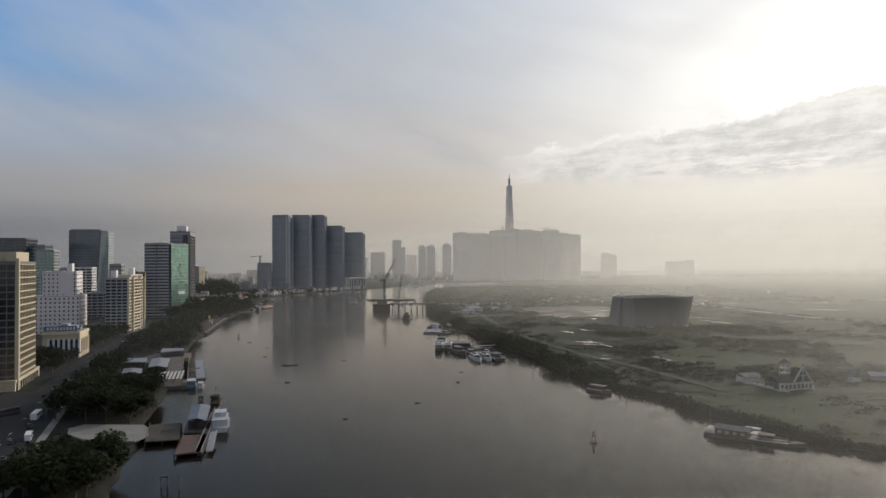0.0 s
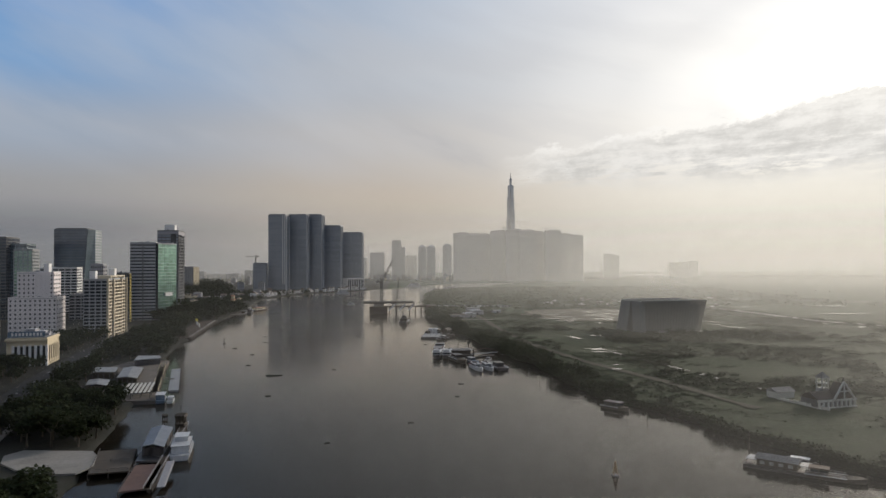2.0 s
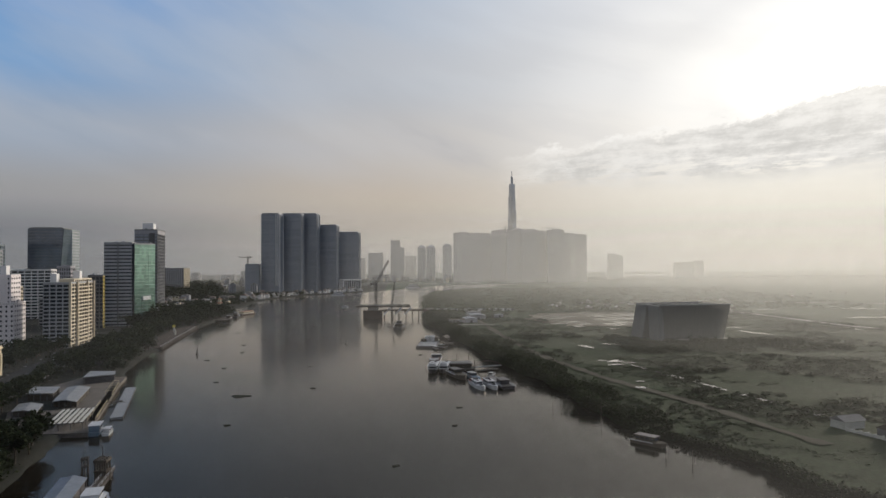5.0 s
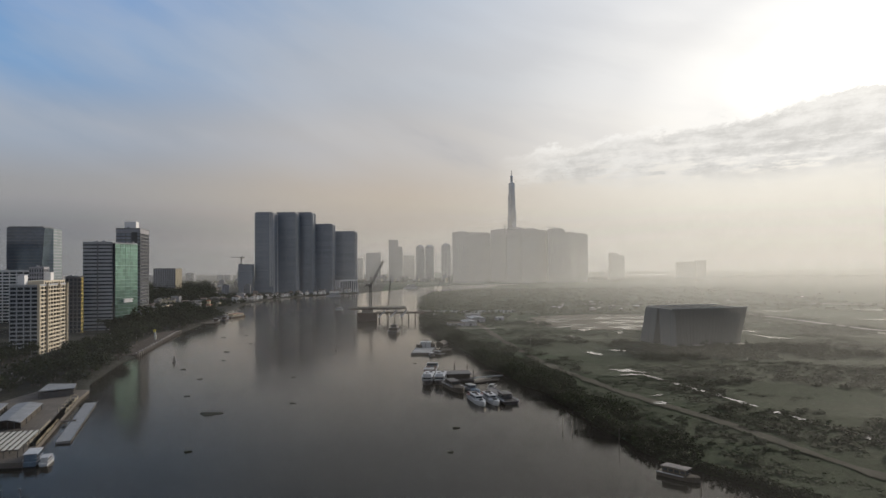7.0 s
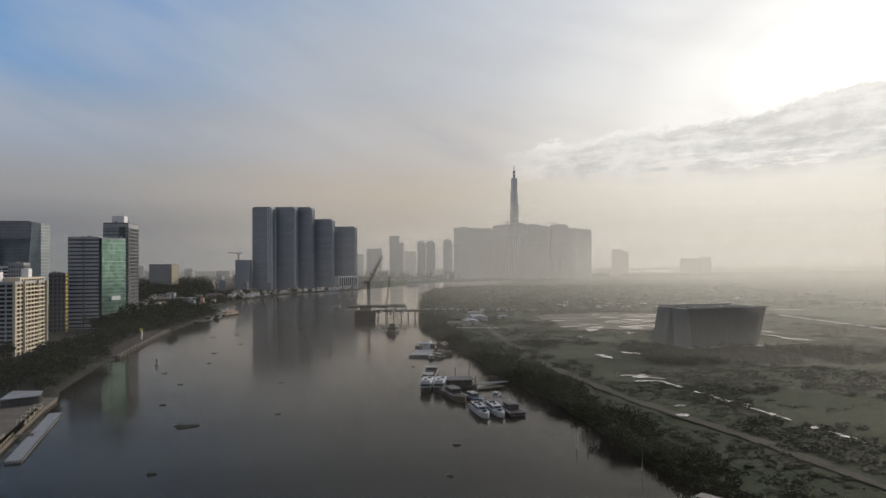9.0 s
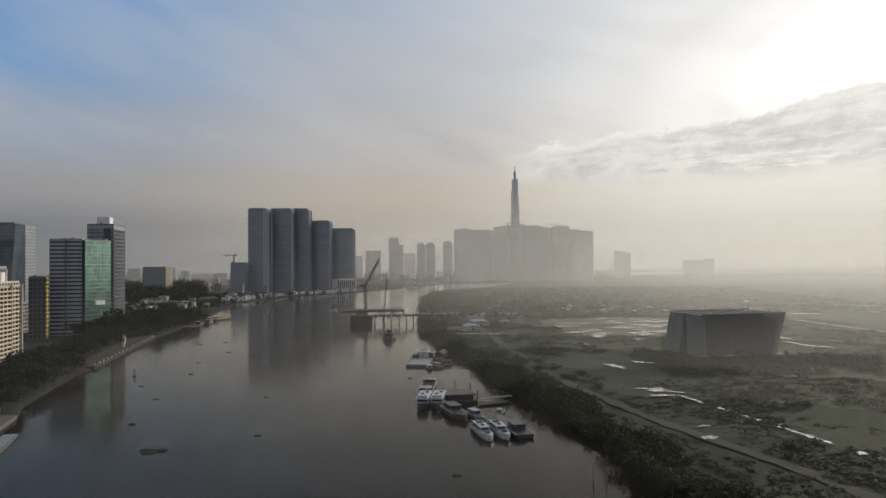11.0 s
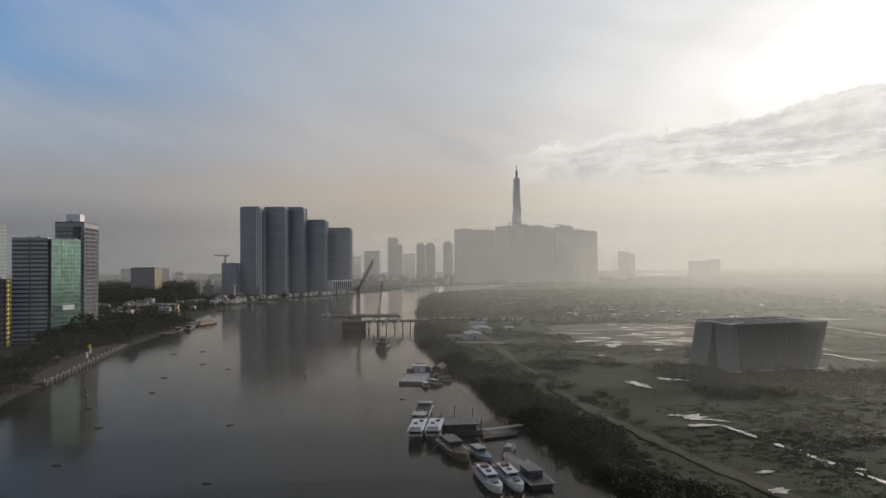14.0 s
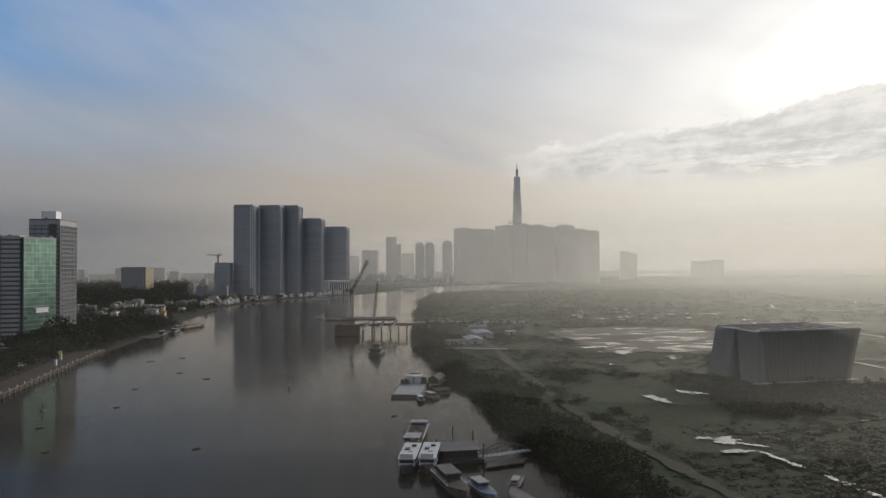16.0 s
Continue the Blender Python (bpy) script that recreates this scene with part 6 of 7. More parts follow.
# ---- low city: houses, villas along the bank ----
HOUSE_KINDS = []
M_OLDCITY = surf("weathered_city_plaster", (0.12, 0.115, 0.11), (0.24, 0.23, 0.215), 0.85, grain=2.0, stain=0.2, streaks=0.4, per_object=0.35)
M_OLDROOF = surf("old_brown_roof_sheets", (0.07, 0.05, 0.042), (0.14, 0.10, 0.085), 0.85, grain=2.0, stain=0.3, per_object=0.3)
for i, (a, b, h, wall, roof) in enumerate([(9, 12, 10, M_OLDCITY, M_OLDROOF), (7, 14, 15, M_CREAM, M_ROOF), (12, 12, 8, M_OLDCITY, M_TIN), (8, 16, 19, M_OLDCITY, M_ROOF), (14, 18, 24, M_GREYWALL, M_ROOF), (10, 10, 12, M_OLDCITY, M_OLDROOF)]):
    t = thing("city_house", "plain city house of several storeys", "house", group="city houses")
    part("wall", MB().box(0, 0, 0, a, b, h), wall, t)
    rows_ = max(2, int(h / 3.4))
    win = MB()
    for j in range(rows_):
        for k in range(3):
            win.box(a * (0.12 + 0.3 * k), -0.1, j * h / rows_ + 1.0, a * (0.28 + 0.3 * k), 0.08, j * h / rows_ + 2.4)
            win.box(a - 0.08, b * (0.12 + 0.3 * k), j * h / rows_ + 1.0, a + 0.1, b * (0.28 + 0.3 * k), j * h / rows_ + 2.4)
    part("glazing", win, M_GLASS, t, kind="stuff")
    if roof is M_ROOF:
        part("roof", MB().box(-0.3, -0.3, h, a + 0.3, b + 0.3, h + 0.4).box(a * 0.3, b * 0.3, h + 0.4, a * 0.7, b * 0.7, h + 3), roof, t)
    else:
        part("roof", MB().gable(0, 0, a, b, h, h + 3, 0.5), roof, t)
    HOUSE_KINDS.append(t)
hr = random.Random(55)
placed = 0
for i in range(900):
    y = hr.uniform(1300, 2500)
    x = left_edge(min(y, 1700)) - 70 - 900 * hr.random() ** 1.3
    if placed > 130:
        x, y = hr.uniform(-330, 420), hr.uniform(2560, 2680)
    elif (y > 1640 and x > -340) or (y < 2100 and 0.31 < -x / (y - 290) < 0.46):
        continue
    if placed >= 190:
        break
    m = pose(x, y, LAND_Z, 0, 0, hr.uniform(-25, 25))
    if placed < len(HOUSE_KINDS):
        HOUSE_KINDS[placed].matrix_world = m
    else:
        copy_thing(hr.choice(HOUSE_KINDS), m)
    placed += 1
lowr = random.Random(71)
low_spots = []
for i in range(1500):
    y = lowr.uniform(1010, 1480)
    x = left_edge(y) - 30 - 330 * lowr.random()
    if len(low_spots) >= 80:
        break
    if noise.noise((x * 0.012, y * 0.012, 21)) > (-0.05 if y < 1150 else 0.12) or any(abs(x - a) < 13 and abs(y - b) < 15 for a, b in low_spots):
        continue
    low_spots.append((x, y))
    copy_thing(lowr.choice(HOUSE_KINDS), pose(x, y, LAND_Z, 0, 0, lowr.choice((8, 98, 188)) + lowr.uniform(-8, 8)) @ Matrix.Diagonal((1, 1, lowr.uniform(0.35, 0.6), 1)))
villa = thing("villa", "white riverside villa with brown pitched roof", "house", pose(-262, 1360, LAND_Z, 0, 0, 85), "riverside villas")
part("wall", MB().box(0, 0, 0, 11, 12, 11), M_WHITE, villa)
part("roof", MB().gable(0, 0, 11, 12, 11, 14, 0.6), M_OLDROOF, villa)
for j in range(3):
    for k in range(3):
        part("window", MB().box(1.2 + k * 3.4, -0.1, 1.2 + j * 3.5, 3.2 + k * 3.4, 0.06, 3.4 + j * 3.5), M_GLASS, villa)
part("balcony", MB().box(1, -1.4, 3.6, 10, 0, 4.6), M_WHITE, villa)
vr = random.Random(9)
for i in range(1, 46):
    y = 1360 + i * 9.9
    x = along(BANK_L, y) - 12 - vr.uniform(0, 14)
    copy_thing(villa, pose(x, y, LAND_Z, 0, 0, 80 - max(0, (y - 1500) * 0.14) + vr.uniform(-8, 8)) @ Matrix.Diagonal((0.5, 0.55, vr.uniform(0.45, 0.85), 1)))
club = thing("clubhouse", "white columned clubhouse on the river bank", "building", pose(-118, 1766, LAND_Z, 0, 0, 30))
part("core", MB().box(0, 1.5, 0, 46, 26, 26), M_GLASS, club)
for i in range(10):
    part("column", MB().box(i * 5, 0, 0, i * 5 + 1.4, 1.6, 27), M_WHITE, club)
part("roof", MB().box(-1, -1, 27, 47.5, 27, 29.5), M_WHITE, club)
part("wall", MB().box(-1, 1.5, 0, 0, 26, 27), M_WHITE, club)
part("wall", MB().box(46, 1.5, 0, 47, 26, 27), M_WHITE, club)
# side wall warmer than the grey front to paint in the sunlit face
pink = tower("hospital_block", "dull beige flat-roofed block above the trees", -478, 1700, -10, 52, 30, 60, 14, 10, 6, M_GREYWALL, M_GLASS, side_wall=M_HOTEL, pier=2.2, band=2.0, panes="strip", seed=91)
lt = thing("pagoda_tower", "small tiered cream pavilion tower by the jetty", "pavilion", pose(-252, 1130, LAND_Z))
for k, (s, z) in enumerate([(7, 0), (5.5, 6), (4, 12)]):
    part("storey", MB().box(-s / 2, -s / 2, z, s / 2, s / 2, z + 4.6), M_CREAM, lt)
    part("tier_roof", MB().prism([(-s * 0.8, -s * 0.8), (s * 0.8, -s * 0.8), (s * 0.8, s * 0.8), (-s * 0.8, s * 0.8)], z + 4.6, z + 6, [(-s * 0.4, -s * 0.4), (s * 0.4, -s * 0.4), (s * 0.4, s * 0.4), (-s * 0.4, s * 0.4)]), M_TERRACOTTA, lt)
part("finial", MB().tube((0, 0, 18), (0, 0, 21), 0.4, 0.05, 6), M_CREAM, lt)
for x, y, a, b, h in ((-300, 770, 12, 14, 66), (-352, 900, 40, 22, 30), (-400, 860, 30, 24, 44), (-430, 1000, 46, 24, 62), (-360, 1010, 24, 20, 52), (-395, 700, 34, 20, 26), (-330, 620, 30, 26, 18), (-372, 560, 40, 30, 28)):
    tower("office_building", "plain pale city block behind the waterfront", x, y, 8, a, b, h, max(4, int(h / 3.7)), 6, 5, hr.choice([M_WHITE, M_BEIGE, M_GREYWALL]), M_GLASS, pier=1.0, band=1.5, panes="strip", seed=int(-x))


# ---- street ----
def vehicle(kind, label, x, y, head, paint, L=4.5, W=1.8, H=1.5):
    c = thing(kind, label, kind, pose(x, y, LAND_Z + 0.35, 0, 0, head), "street traffic")
    b = part("body", MB().prism([(-L / 2, -W / 2), (L / 2, -W / 2), (L / 2, W / 2), (-L / 2, W / 2)], 0.3, H * 0.6), paint, c)
    bevelled(b, 0.12, 2)
    if H < 2:
        part("roof", MB().prism([(-L * 0.36, -W * 0.46), (L * 0.22, -W * 0.46), (L * 0.22, W * 0.46), (-L * 0.36, W * 0.46)], H * 0.6, H, [(-L * 0.26, -W * 0.38), (L * 0.08, -W * 0.38), (L * 0.08, W * 0.38), (-L * 0.26, W * 0.38)]), M_GLASS, c)
        part("roof_panel", MB().box(-L * 0.26, -W * 0.38, H, L * 0.08, W * 0.38, H + 0.05), paint, c)
    else:
        part("coachwork", MB().box(-L / 2, -W / 2, H * 0.6, L / 2, W / 2, H), paint, c)
        for i in range(5):
            for sgn in (-1, 1):
                part("window", MB().box(-L * 0.44 + i * L * 0.18, sgn * W / 2 - 0.04, H * 0.6, -L * 0.30 + i * L * 0.18, sgn * W / 2 + 0.04, H * 0.88), M_GLASS, c)
    for sx_ in (-0.32, 0.32):
        for sgn in (-1, 1):
            part("wheel", MB().tube((L * sx_, sgn * W * 0.5 - 0.11 * sgn, 0.32), (L * sx_, sgn * W * 0.5 + 0.08 * sgn, 0.32), 0.33, sides=10), M_TYRE, c)
    return c


vehicle("bus", "white city bus on the boulevard", -154, 305, 105, M_CARWHITE, 10, 2.5, 3.0)
vehicle("bus", "white minibus turning on the boulevard", -138, 268, 112, M_CARWHITE, 7, 2.2, 2.6)
vehicle("car", "white car on the boulevard", -121, 222, 108, M_CARWHITE)
vehicle("car", "white car crossing the square", -152, 327, 60, M_CARWHITE)
vehicle("car", "white car crossing the square", -160, 338, 95, M_CARWHITE)
vehicle("car", "dark car waiting on the boulevard", -148, 288, 105, M_CARDARK)
vehicle("bus", "dark green bus parked along the hotel", -170, 312, 62, M_CARDARK, 11, 2.5, 3.0)
vehicle("car", "dark car near the forecourt", -141, 262, 108, M_CARDARK)
vehicle("car", "grey car on the boulevard", -132, 240, 108, M_CARDARK)
for i in range(9):
    y = 380 + i * 55
    vehicle("car", "small car on the tree-lined boulevard", float(np.interp(y, [p[1] for p in ROAD], [p[0] for p in ROAD])) + (3 if i % 2 else -3), y, 102, M_CARWHITE if i % 3 else M_CARDARK)
for i in range(14):
    y = 200 + i * 30
    x = float(np.interp(y, [p[1] for p in ROAD], [p[0] for p in ROAD])) + 11.5
    lp = thing("street_lamp", "tall grey street lamp with curved arm", "lamp", pose(x, y, LAND_Z + 0.3, 0, 0, 190), "boulevard lamps")
    part("pole", MB().tube((0, 0, 0), (0, 0, 9), 0.12, 0.08, 6).tube((0, 0, 9), (2.2, 0, 9.8), 0.07, 0.05, 6), M_STEEL, lp)
    part("lamp_head", MB().box(1.9, -0.18, 9.7, 2.9, 0.18, 9.9), M_GREYWALL, lp)

# ---- trees and scrub ----
def leaf_quads(centres, size, rng, up=1.1):
    """Small leaf clumps round the centres, most of them facing the sky."""
    n = len(centres)
    nor = rng.normal(size=(n, 3)) * 0.5 + [0, 0, up]
    nor /= np.linalg.norm(nor, axis=1)[:, None]
    a = np.cross(nor, rng.normal(size=(n, 3))); a /= np.linalg.norm(a, axis=1)[:, None]
    b = np.cross(nor, a)
    s = (size * rng.uniform(0.55, 1.3, n))[:, None]
    k = rng.uniform(0.5, 0.9, n)[:, None]
    v = np.stack([centres - a * s, centres + b * s * k, centres + a * s, centres - b * s * k], 1).reshape(-1, 3)
    return v


def quads_mesh(name, v, mat):
    n = len(v) // 4
    me = bpy.data.meshes.new(name)
    me.vertices.add(len(v)); me.loops.add(len(v)); me.polygons.add(n)
    me.vertices.foreach_set("co", v.astype(np.float32).ravel())
    me.loops.foreach_set("vertex_index", np.arange(len(v), dtype=np.int32))
    me.polygons.foreach_set("loop_start", np.arange(0, len(v), 4, dtype=np.int32))
    me.materials.append(mat)
    me.update(calc_edges=True)
    return me


def blob(rng, n, radius, height, z0, lobes=9):
    """Points through an uneven crown of several lobes."""
    c = rng.normal(size=(lobes, 3)) * [0.46, 0.46, 0.30]
    r = rng.uniform(0.32, 0.62, lobes)
    pick = rng.integers(0, lobes, n)
    d = rng.normal(size=(n, 3)); d /= np.linalg.norm(d, axis=1)[:, None]
    p = c[pick] + d * (r[pick] * rng.uniform(0.55, 1.0, n) ** 0.5)[:, None]
    return p * [radius, radius, height / 2] + [0, 0, z0 + height / 2]


def tree(seed, radius, height, trunk):
    rng = np.random.default_rng(seed)
    t = thing("tree", "broad dark green street tree", "tree", group="waterfront trees")
    tm = MB().tube((0, 0, -0.3), (0.2, 0.1, trunk), 0.38, 0.26, 7)
    for k in range(5):
        a = k * 1.26 + rng.uniform(-0.3, 0.3)
        tm.tube((0.15, 0.1, trunk - 0.3), (math.cos(a) * radius * 0.55, math.sin(a) * radius * 0.55, trunk + (height - trunk) * rng.uniform(0.35, 0.6)), 0.2, 0.06, 5)
    part("trunk", tm, M_BARK, t)
    part("crown", quads_mesh("crown", leaf_quads(blob(rng, 820, radius, height - trunk * 0.8, trunk * 0.8, 14), 0.62, rng), M_LEAF), M_LEAF, t)
    return t


TREES = [tree(1, 5.0, 9.5, 3.2), tree(2, 6.0, 11, 3.6), tree(3, 4.2, 8.5, 3), tree(4, 6.5, 12, 4), tree(5, 4.6, 13.5, 4.5)]
rng = np.random.default_rng(11)
spots = []


def plant(x, y, gap=6.0):
    road_x = float(np.interp(y, [p[1] for p in ROAD], [p[0] for p in ROAD]))
    if abs(x - road_x) < 12.5 or (230 < y < 293 and -134 < x < -90) or (370 < y < 525 and x > along(BANK_L, y) - 34 and y > 376):
        return
    if any((x - a) ** 2 + (y - b) ** 2 < gap * gap for a, b in spots):
        return
    spots.append((x, y))
    k = int(rng.integers(0, len(TREES)))
    s = float(rng.uniform(0.8, 1.2))
    m = pose(x, y, LAND_Z, 0, 0, float(rng.uniform(0, 360))) @ Matrix.Diagonal((s, s, s * float(rng.uniform(0.9, 1.1)), 1))
    if len(spots) <= len(TREES):
        TREES[len(spots) - 1].matrix_world = pose(x, y, LAND_Z)
    else:
        c = copy_thing(TREES[k], m)
        c.matrix_world = m


for _ in range(700):
    y = float(rng.uniform(195, 275)); plant(float(rng.uniform(-114, along(BANK_L, y) - 2)), y, 5.5)
for _ in range(500):
    y = float(rng.uniform(296, 370)); plant(float(rng.uniform(along(BANK_L, y) - 32, along(BANK_L, y) - 2)), y, 6.5)
for _ in range(900):
    y = float(rng.uniform(400, 660)); plant(float(rng.uniform(along(BANK_L, y) - 60, along(BANK_L, y) - (3 if y > 525 else 36))), y, 8.0)
for _ in range(900):
    y = float(rng.uniform(640, 1000)); plant(float(rng.uniform(along(BANK_L, y) - 62, along(BANK_L, y) - (18 if y < 862 else 3))), y, 8.5)


for _ in range(260):
    y = float(rng.uniform(190, 296))
    plant(float(np.interp(y, [p[1] for p in ROAD], [p[0] for p in ROAD])) - float(rng.uniform(13, 32)), y, 8.0)
for _ in range(200):
    y = float(rng.uniform(300, 440))
    plant(float(np.interp(y, [p[1] for p in ROAD], [p[0] for p in ROAD])) + float(rng.uniform(12.5, 30)), y, 7.0)
for _ in range(500):
    y = float(rng.uniform(436, 668))
    road_x = float(np.interp(y, [p[1] for p in ROAD], [p[0] for p in ROAD]))
    x = road_x - float(rng.uniform(15, 46))
    if not (496 < y < 545 and -262 < x < -222):
        plant(x, y, 8.0)


big = random.Random(15)
for i in range(34):
    y = 846 + i * 5.2
    x = along(BANK_L, y) - (26 if y < 862 else 10) - 44 * big.random()
    k = big.uniform(1.5, 2.1)
    copy_thing(TREES[i % 5], pose(x, y, LAND_Z, 0, 0, big.uniform(0, 360)) @ Matrix.Diagonal((k, k, k * big.uniform(0.8, 1.0), 1)))



def scatter(name, label, pts, radius, height, per, size, mat, seed, up=1.1):
    g = np.random.default_rng(seed)
    chunks = []
    for (x, y, z), r, h in zip(pts, radius, height):
        chunks.append(blob(g, per, r, h, 0, 5) + [x, y, z])
    v = leaf_quads(np.concatenate(chunks), size, g, up)
    return tagged(part(name, quads_mesh(name, v, mat), mat), label=label, category="vegetation", kind="stuff")


g = np.random.default_rng(21)
ys = g.uniform(215, 1000, 3600)
reach = np.array([max(5.0, (13 if y < 420 else 28) + 30 * noise.noise((y * 0.018, 5.5, 0))) for y in ys])
depth = reach * g.uniform(0, 1, 3600) ** 1.2
lean = np.array([-4.5 * max(0.0, noise.noise((y * 0.035, 8.8, 0)) + 0.15) for y in ys])
pts = [(right_edge(y) + 0.3 + d + l_, y, 0.3) for y, d, l_ in zip(ys, depth, lean)]
clump = np.array([0.75 + 0.9 * max(0.0, noise.noise((y * 0.03, 1.7, d * 0.05)) + 0.25) for y, d in zip(ys, depth)])
clump = np.where(ys < 380, clump * 0.62, clump) * (1.15 - 0.55 * depth / reach)
scatter("bank_bushes", "dense dark mangrove bushes along the river bank", pts, g.uniform(1.8, 4.0, 3600) * clump, g.uniform(3.5, 7.5, 3600) * clump, 110, 0.42, M_SCRUB, 22)
ys = g.uniform(395, 1000, 150)
keep = np.array([noise.noise((y * 0.05, 14.2, 0)) > -0.15 for y in ys])
ys = ys[keep]
n = len(ys)
xs = np.array([right_edge(y) for y in ys]) + g.uniform(-2.5, 12, n)
scatter("bank_trees", "bushy dark mangrove trees leaning over the river edge", [(x, y, 0.8) for x, y in zip(xs, ys)], g.uniform(3.0, 5.5, n), g.uniform(6.0, 10.5, n), 420, 0.5, M_SCRUB, 35)
ys = g.uniform(240, 1000, 11000)
xs = np.array([right_edge(y) for y in ys]) + 12 + 430 * g.uniform(0, 1, 11000) ** 1.15
dens = np.array([noise.noise((x * 0.010, y * 0.010, 2)) + 0.5 * noise.noise((x * 0.04, y * 0.04, 6)) for x, y in zip(xs, ys)])
track_x = np.interp(ys, [318, 365, 405, 455, 500, 538, 598, 696, 826, 985], [186, 166, 150, 136, 119, 111, 106, 105, 107, 98])
flood = (xs > 185) & (xs < 320) & (ys > 785) & (ys < 985)
in_hall = (xs > 224) & (xs < 312) & (ys > 658) & (ys < 725)
in_church = (xs > 180) & (xs < 222) & (ys > 325) & (ys < 366)
keep = (dens > -0.3) & (np.abs(xs - track_x) > 4) & ~flood & ~in_hall & ~in_church
pts = [(x, y, 1.3) for x, y, k in zip(xs, ys, keep) if k]
n = len(pts)
tall = np.array([0.5 + max(0.0, noise.noise((x * 0.014, y * 0.014, 4)) + 0.15) * 4.5 for x, y, _ in pts])
scatter("scrub", "uneven low scrub and tall grass on the flat land", pts, g.uniform(1.2, 3.6, n), tall * g.uniform(0.35, 0.7, n), 44, 0.7, M_REED, 23, 2.6)
ys = g.uniform(250, 1000, 6000)
xs = np.array([right_edge(y) for y in ys]) + 14 + 420 * g.uniform(0, 1, 6000) ** 1.2
track_x = np.interp(ys, [318, 365, 405, 455, 500, 538, 598, 696, 826, 985], [186, 166, 150, 136, 119, 111, 106, 105, 107, 98])
dens = np.array([noise.noise((x * 0.016, y * 0.011, 12)) + 0.5 * noise.noise((x * 0.05, y * 0.05, 16)) for x, y in zip(xs, ys)])
flood = (xs > 180) & (xs < 335) & (ys > 780) & (ys < 992)
in_hall = (xs > 220) & (xs < 316) & (ys > 655) & (ys < 728)
in_church = (xs > 178) & (xs < 228) & (ys > 322) & (ys < 370)
keep = (dens > 0.16) & (np.abs(xs - track_x) > 8) & ~flood & ~in_hall & ~in_church
pts = [(x, y, 1.3) for x, y, k in zip(xs, ys, keep) if k]
n = len(pts)
scatter("thicket", "dark thickets of bushes on the grassland", pts, g.uniform(2.5, 6.0, n), g.uniform(1.2, 3.4, n), 110, 0.6, M_SCRUB, 31, 1.8)
ys = g.uniform(585, 656, 520)
xs = 178 + (ys - 585) * 0.25 + g.uniform(0, 1, 520) * 175
keep = np.array([noise.noise((x * 0.03, y * 0.03, 31)) > -0.25 for x, y in zip(xs, ys)])
pts = [(x, y, 1.3) for x, y, k in zip(xs, ys, keep) if k]
n = len(pts)
scatter("thicket", "dark bushes grown up before the concrete hall", pts, g.uniform(2.5, 5.5, n), g.uniform(2.5, 6.0, n), 110, 0.5, M_SCRUB, 33)
ys = g.uniform(1000, 1850, 2500)
xs = np.array([right_edge(y) for y in ys]) + 3 + 700 * g.uniform(0, 1, 2500) ** 1.9
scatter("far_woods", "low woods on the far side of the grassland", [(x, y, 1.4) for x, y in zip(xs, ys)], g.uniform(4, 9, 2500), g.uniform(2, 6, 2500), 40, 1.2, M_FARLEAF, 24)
ys = g.uniform(1000, 1640, 2600)
xs = np.array([left_edge(y) for y in ys]) - 6 - 430 * g.uniform(0, 1, 2600) ** 1.2
wood = np.array([noise.noise((x * 0.012, y * 0.012, 21)) for x, y in zip(xs, ys)])
keep = np.where(ys < 1150, wood > -0.22, wood > 0.02) & ~((ys < 1200) & (xs > -236 - 0.1 * (ys - 1000)) & (ys > 1060))
xs, ys = xs[keep], ys[keep]
n = len(xs)
scatter("city_trees", "dark tree masses between the city buildings", [(x, y, 1.6) for x, y in zip(xs, ys)], g.uniform(4, 8, n), g.uniform(7, 14, n) * np.where(ys < 1120, 1.15, 0.8), 90, 0.9, M_LEAF, 25)
ys = g.uniform(1420, 2150, 900)
xs = -(ys - 290) * g.uniform(0.285, 0.445, 900)
scatter("park_woods", "tall dark old trees of a city park", [(x, y, 1.6) for x, y in zip(xs, ys)], g.uniform(9, 16, 900), g.uniform(16, 31, 900), 60, 1.9, M_LEAF, 27)
ys = g.uniform(2540, 3000, 1500)
xs = g.uniform(-1200, 2500, 1500)
scatter("far_woods", "distant tree line across the river, paled for haze", [(x, y, 1.4) for x, y in zip(xs, ys)], g.uniform(8, 18, 1500), g.uniform(5, 11, 1500), 26, 3.0, M_FARLEAF, 26)

# ---- morning haze: thin shells of droplets, one behind another, round the camera's path; density over marsh and far river fitted to its view ----


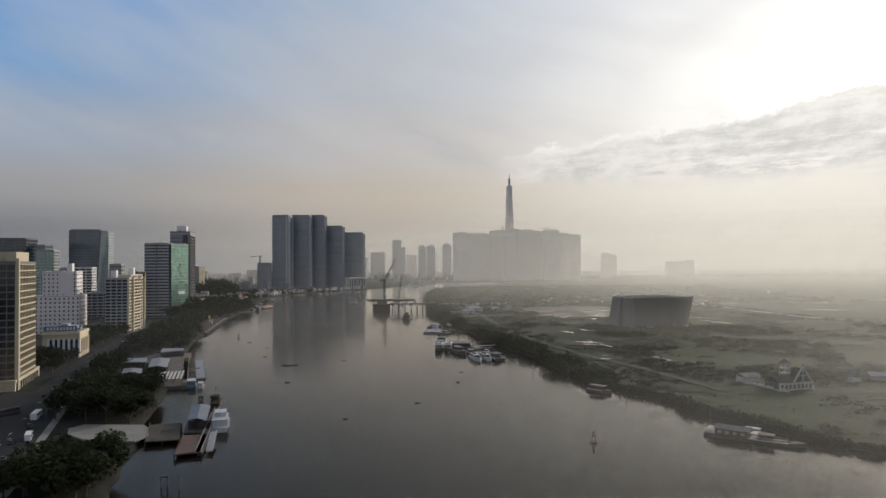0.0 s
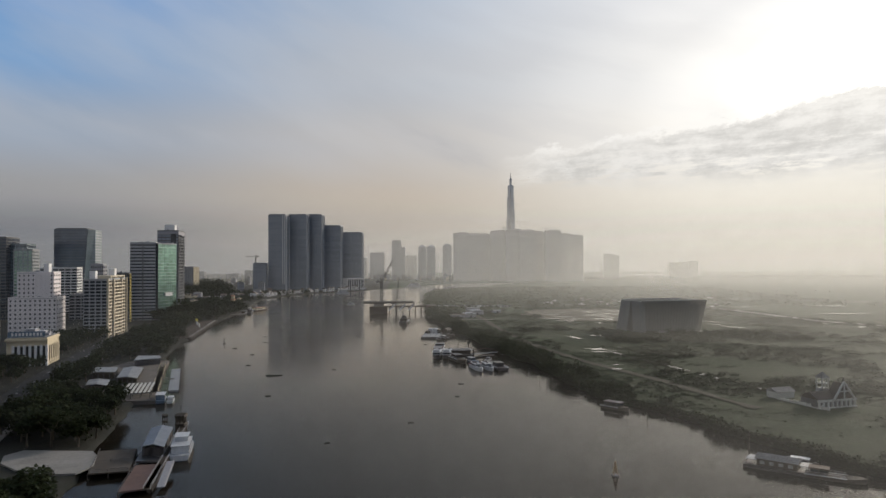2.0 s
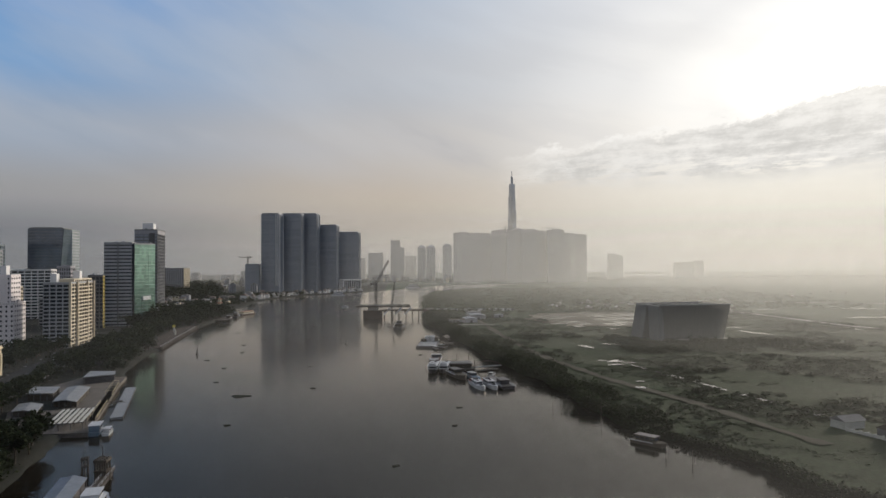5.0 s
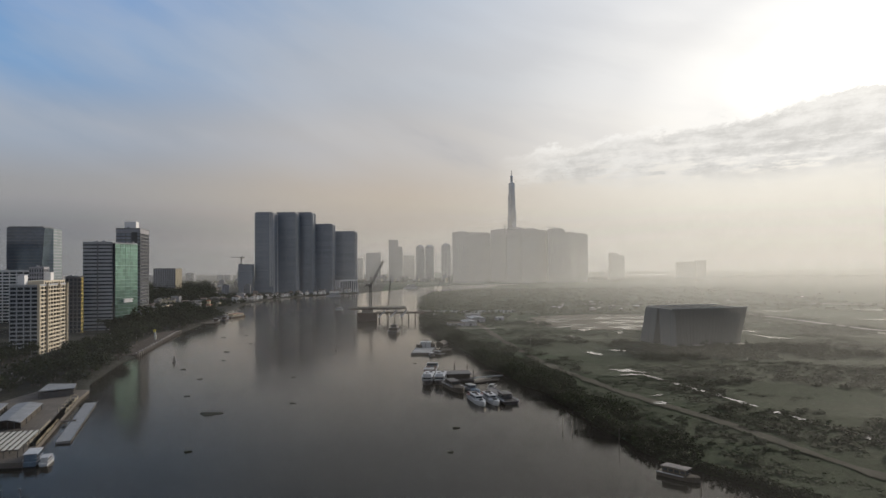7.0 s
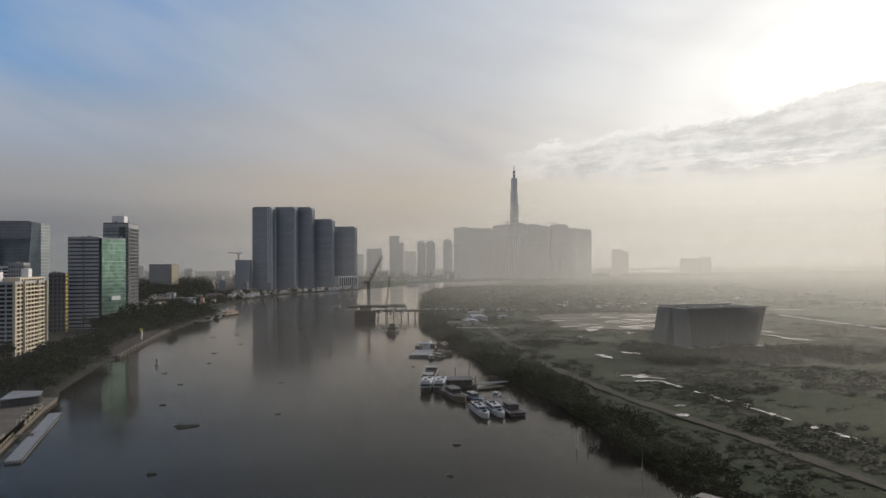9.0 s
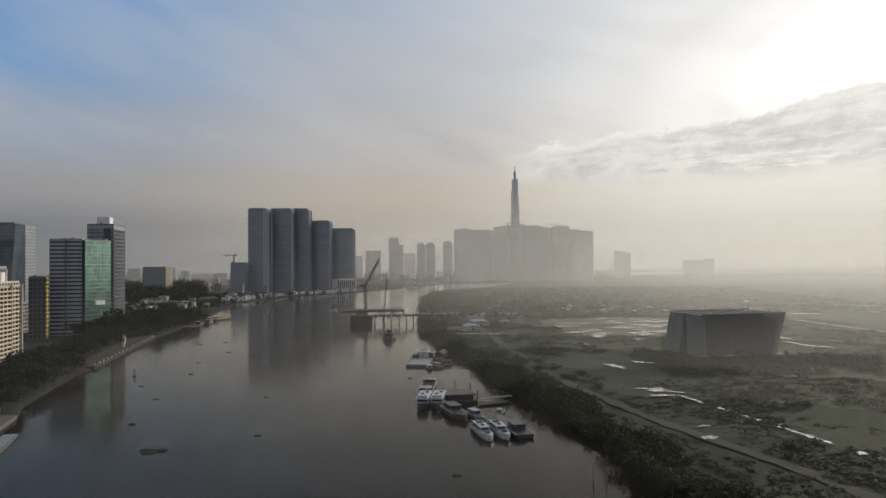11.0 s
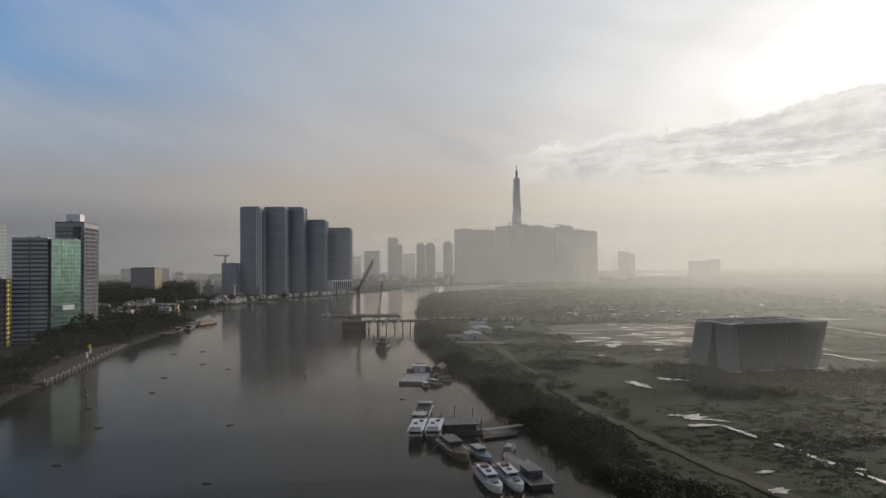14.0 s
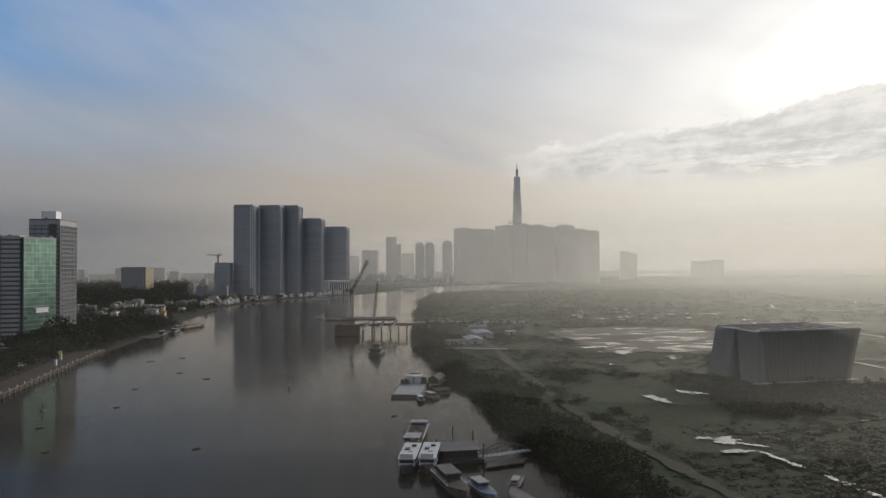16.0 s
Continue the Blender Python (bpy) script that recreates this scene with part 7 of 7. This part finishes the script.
def haze_material(cx, cy, depth, top, sides):
    """Fine white droplets, lit from both sides; depth: optical depth near the ground, top: the height at which it fades."""
    m = bpy.data.materials.new("morning_haze")
    m.use_nodes = True
    N, L = m.node_tree.nodes, m.node_tree.links
    N.remove(N["Principled BSDF"])
    geo, sp = N.new("ShaderNodeNewGeometry"), N.new("ShaderNodeSeparateXYZ")
    L.new(geo.outputs["Position"], sp.inputs[0])

    def calc(op, *args, clamp=False):
        n = N.new("ShaderNodeMath")
        n.operation, n.use_clamp = op, clamp
        for i, q in enumerate(args):
            if isinstance(q, (int, float)):
                n.inputs[i].default_value = q
            else:
                L.new(q, n.inputs[i])
        return n.outputs[0]

    def smooth(value, lo, hi, a, b):
        n = N.new("ShaderNodeMapRange")
        n.interpolation_type = "SMOOTHSTEP"
        n.inputs["From Min"].default_value, n.inputs["From Max"].default_value = lo, hi
        n.inputs["To Min"].default_value, n.inputs["To Max"].default_value = a, b
        L.new(value, n.inputs["Value"])
        return n.outputs[0]

    x, y, z = sp.outputs
    bearing = calc("MULTIPLY", calc("ARCTAN2", calc("SUBTRACT", x, cx), calc("SUBTRACT", y, cy)), 180 / math.pi)
    side = calc("ADD", smooth(bearing, -7.0, 9.0, sides[0], sides[1]), smooth(bearing, 9.0, 28.0, 0.0, sides[2] - sides[1]))
    height = smooth(z, top * 0.15, top, 1.0, 0.0)
    tau = calc("MULTIPLY", calc("MULTIPLY", side, height), depth)
    alpha = calc("SUBTRACT", 1.0, calc("EXPONENT", calc("MULTIPLY", tau, -1.0)))
    d, t, mx, cl, out = (N.new(k) for k in ("ShaderNodeBsdfDiffuse", "ShaderNodeBsdfTranslucent", "ShaderNodeMixShader", "ShaderNodeBsdfTransparent", "ShaderNodeMixShader"))
    d.inputs[0].default_value = t.inputs[0].default_value = (0.92, 0.91, 0.865, 1)
    L.new(d.outputs[0], mx.inputs[1])
    L.new(t.outputs[0], mx.inputs[2])
    mx.inputs[0].default_value = 0.72
    L.new(alpha, out.inputs[0])
    L.new(cl.outputs[0], out.inputs[1])
    L.new(mx.outputs[0], out.inputs[2])
    L.new(out.outputs[0], N["Material Output"].inputs["Surface"])
    return m


def haze_shell(cx, cy, radius, depth, top, span, sides):
    """An upright arc of haze round a middle; sides: its share over the city, the river and the marsh, tuned to the
    view.
    """
    n = 72
    v, f = [], []
    for i in range(n + 1):
        a = radians(-span + 2 * span * i / n)
        px, py = cx + radius * math.sin(a), cy + radius * math.cos(a)
        v += [(px, py, -0.5), (px, py, top * 0.5), (px, py, top)]
    for i in range(n):
        for k in range(2):
            q = i * 3 + k
            f.append((q, q + 3, q + 4, q + 1))
    return tagged(part("haze_arc", MB().add(v, f), haze_material(cx, cy, depth, top, sides), smooth=True), label="thin upright arc of pale morning haze set across the view", category="mist", kind="stuff")


HAZE_R = [205, 265, 335, 410, 495, 590, 690, 800, 920, 1050, 1190, 1340, 1500, 1670, 1850, 2040, 2225, 2620, 3400, 4400]
for r0, r1, r2 in zip([150] + HAZE_R, HAZE_R, HAZE_R[1:] + [4700]):
    per_m = float(np.interp(r1, [200, 350, 450, 600, 800, 1200, 1700, 2300], [5.0e-5, 1.5e-4, 3.0e-4, 4.3e-4, 4.5e-4, 3.8e-4, 3.5e-4, 4.2e-4]))
    city = float(np.interp(r1, [200, 500, 750, 1500, 1700, 2100], [2.6, 0.6, 0.12, 0.10, 0.35, 1.0]))
    haze_shell(15.0, 145.0, r1, per_m * min(300.0, (r2 - r0) / 2), float(np.interp(r1, [200, 500, 800, 1200, 1800, 2300, 4000], [50, 60, 110, 190, 300, 380, 300])), 62 if r1 < 3000 else 48, (city, 1.0, 1.95))
# low mist over the near bank and the meadows by the church, placed to lighten the early camera view
for r1 in range(465, 625, 15):
    haze_shell(15.0, -330.0, r1, 0.042, 44, 46, (0.0, 0.3, 1.0))
for r1 in (650, 690, 730, 770):
    haze_shell(15.0, -330.0, r1, 0.07, 44, 46, (0.0, 0.0, 1.0))
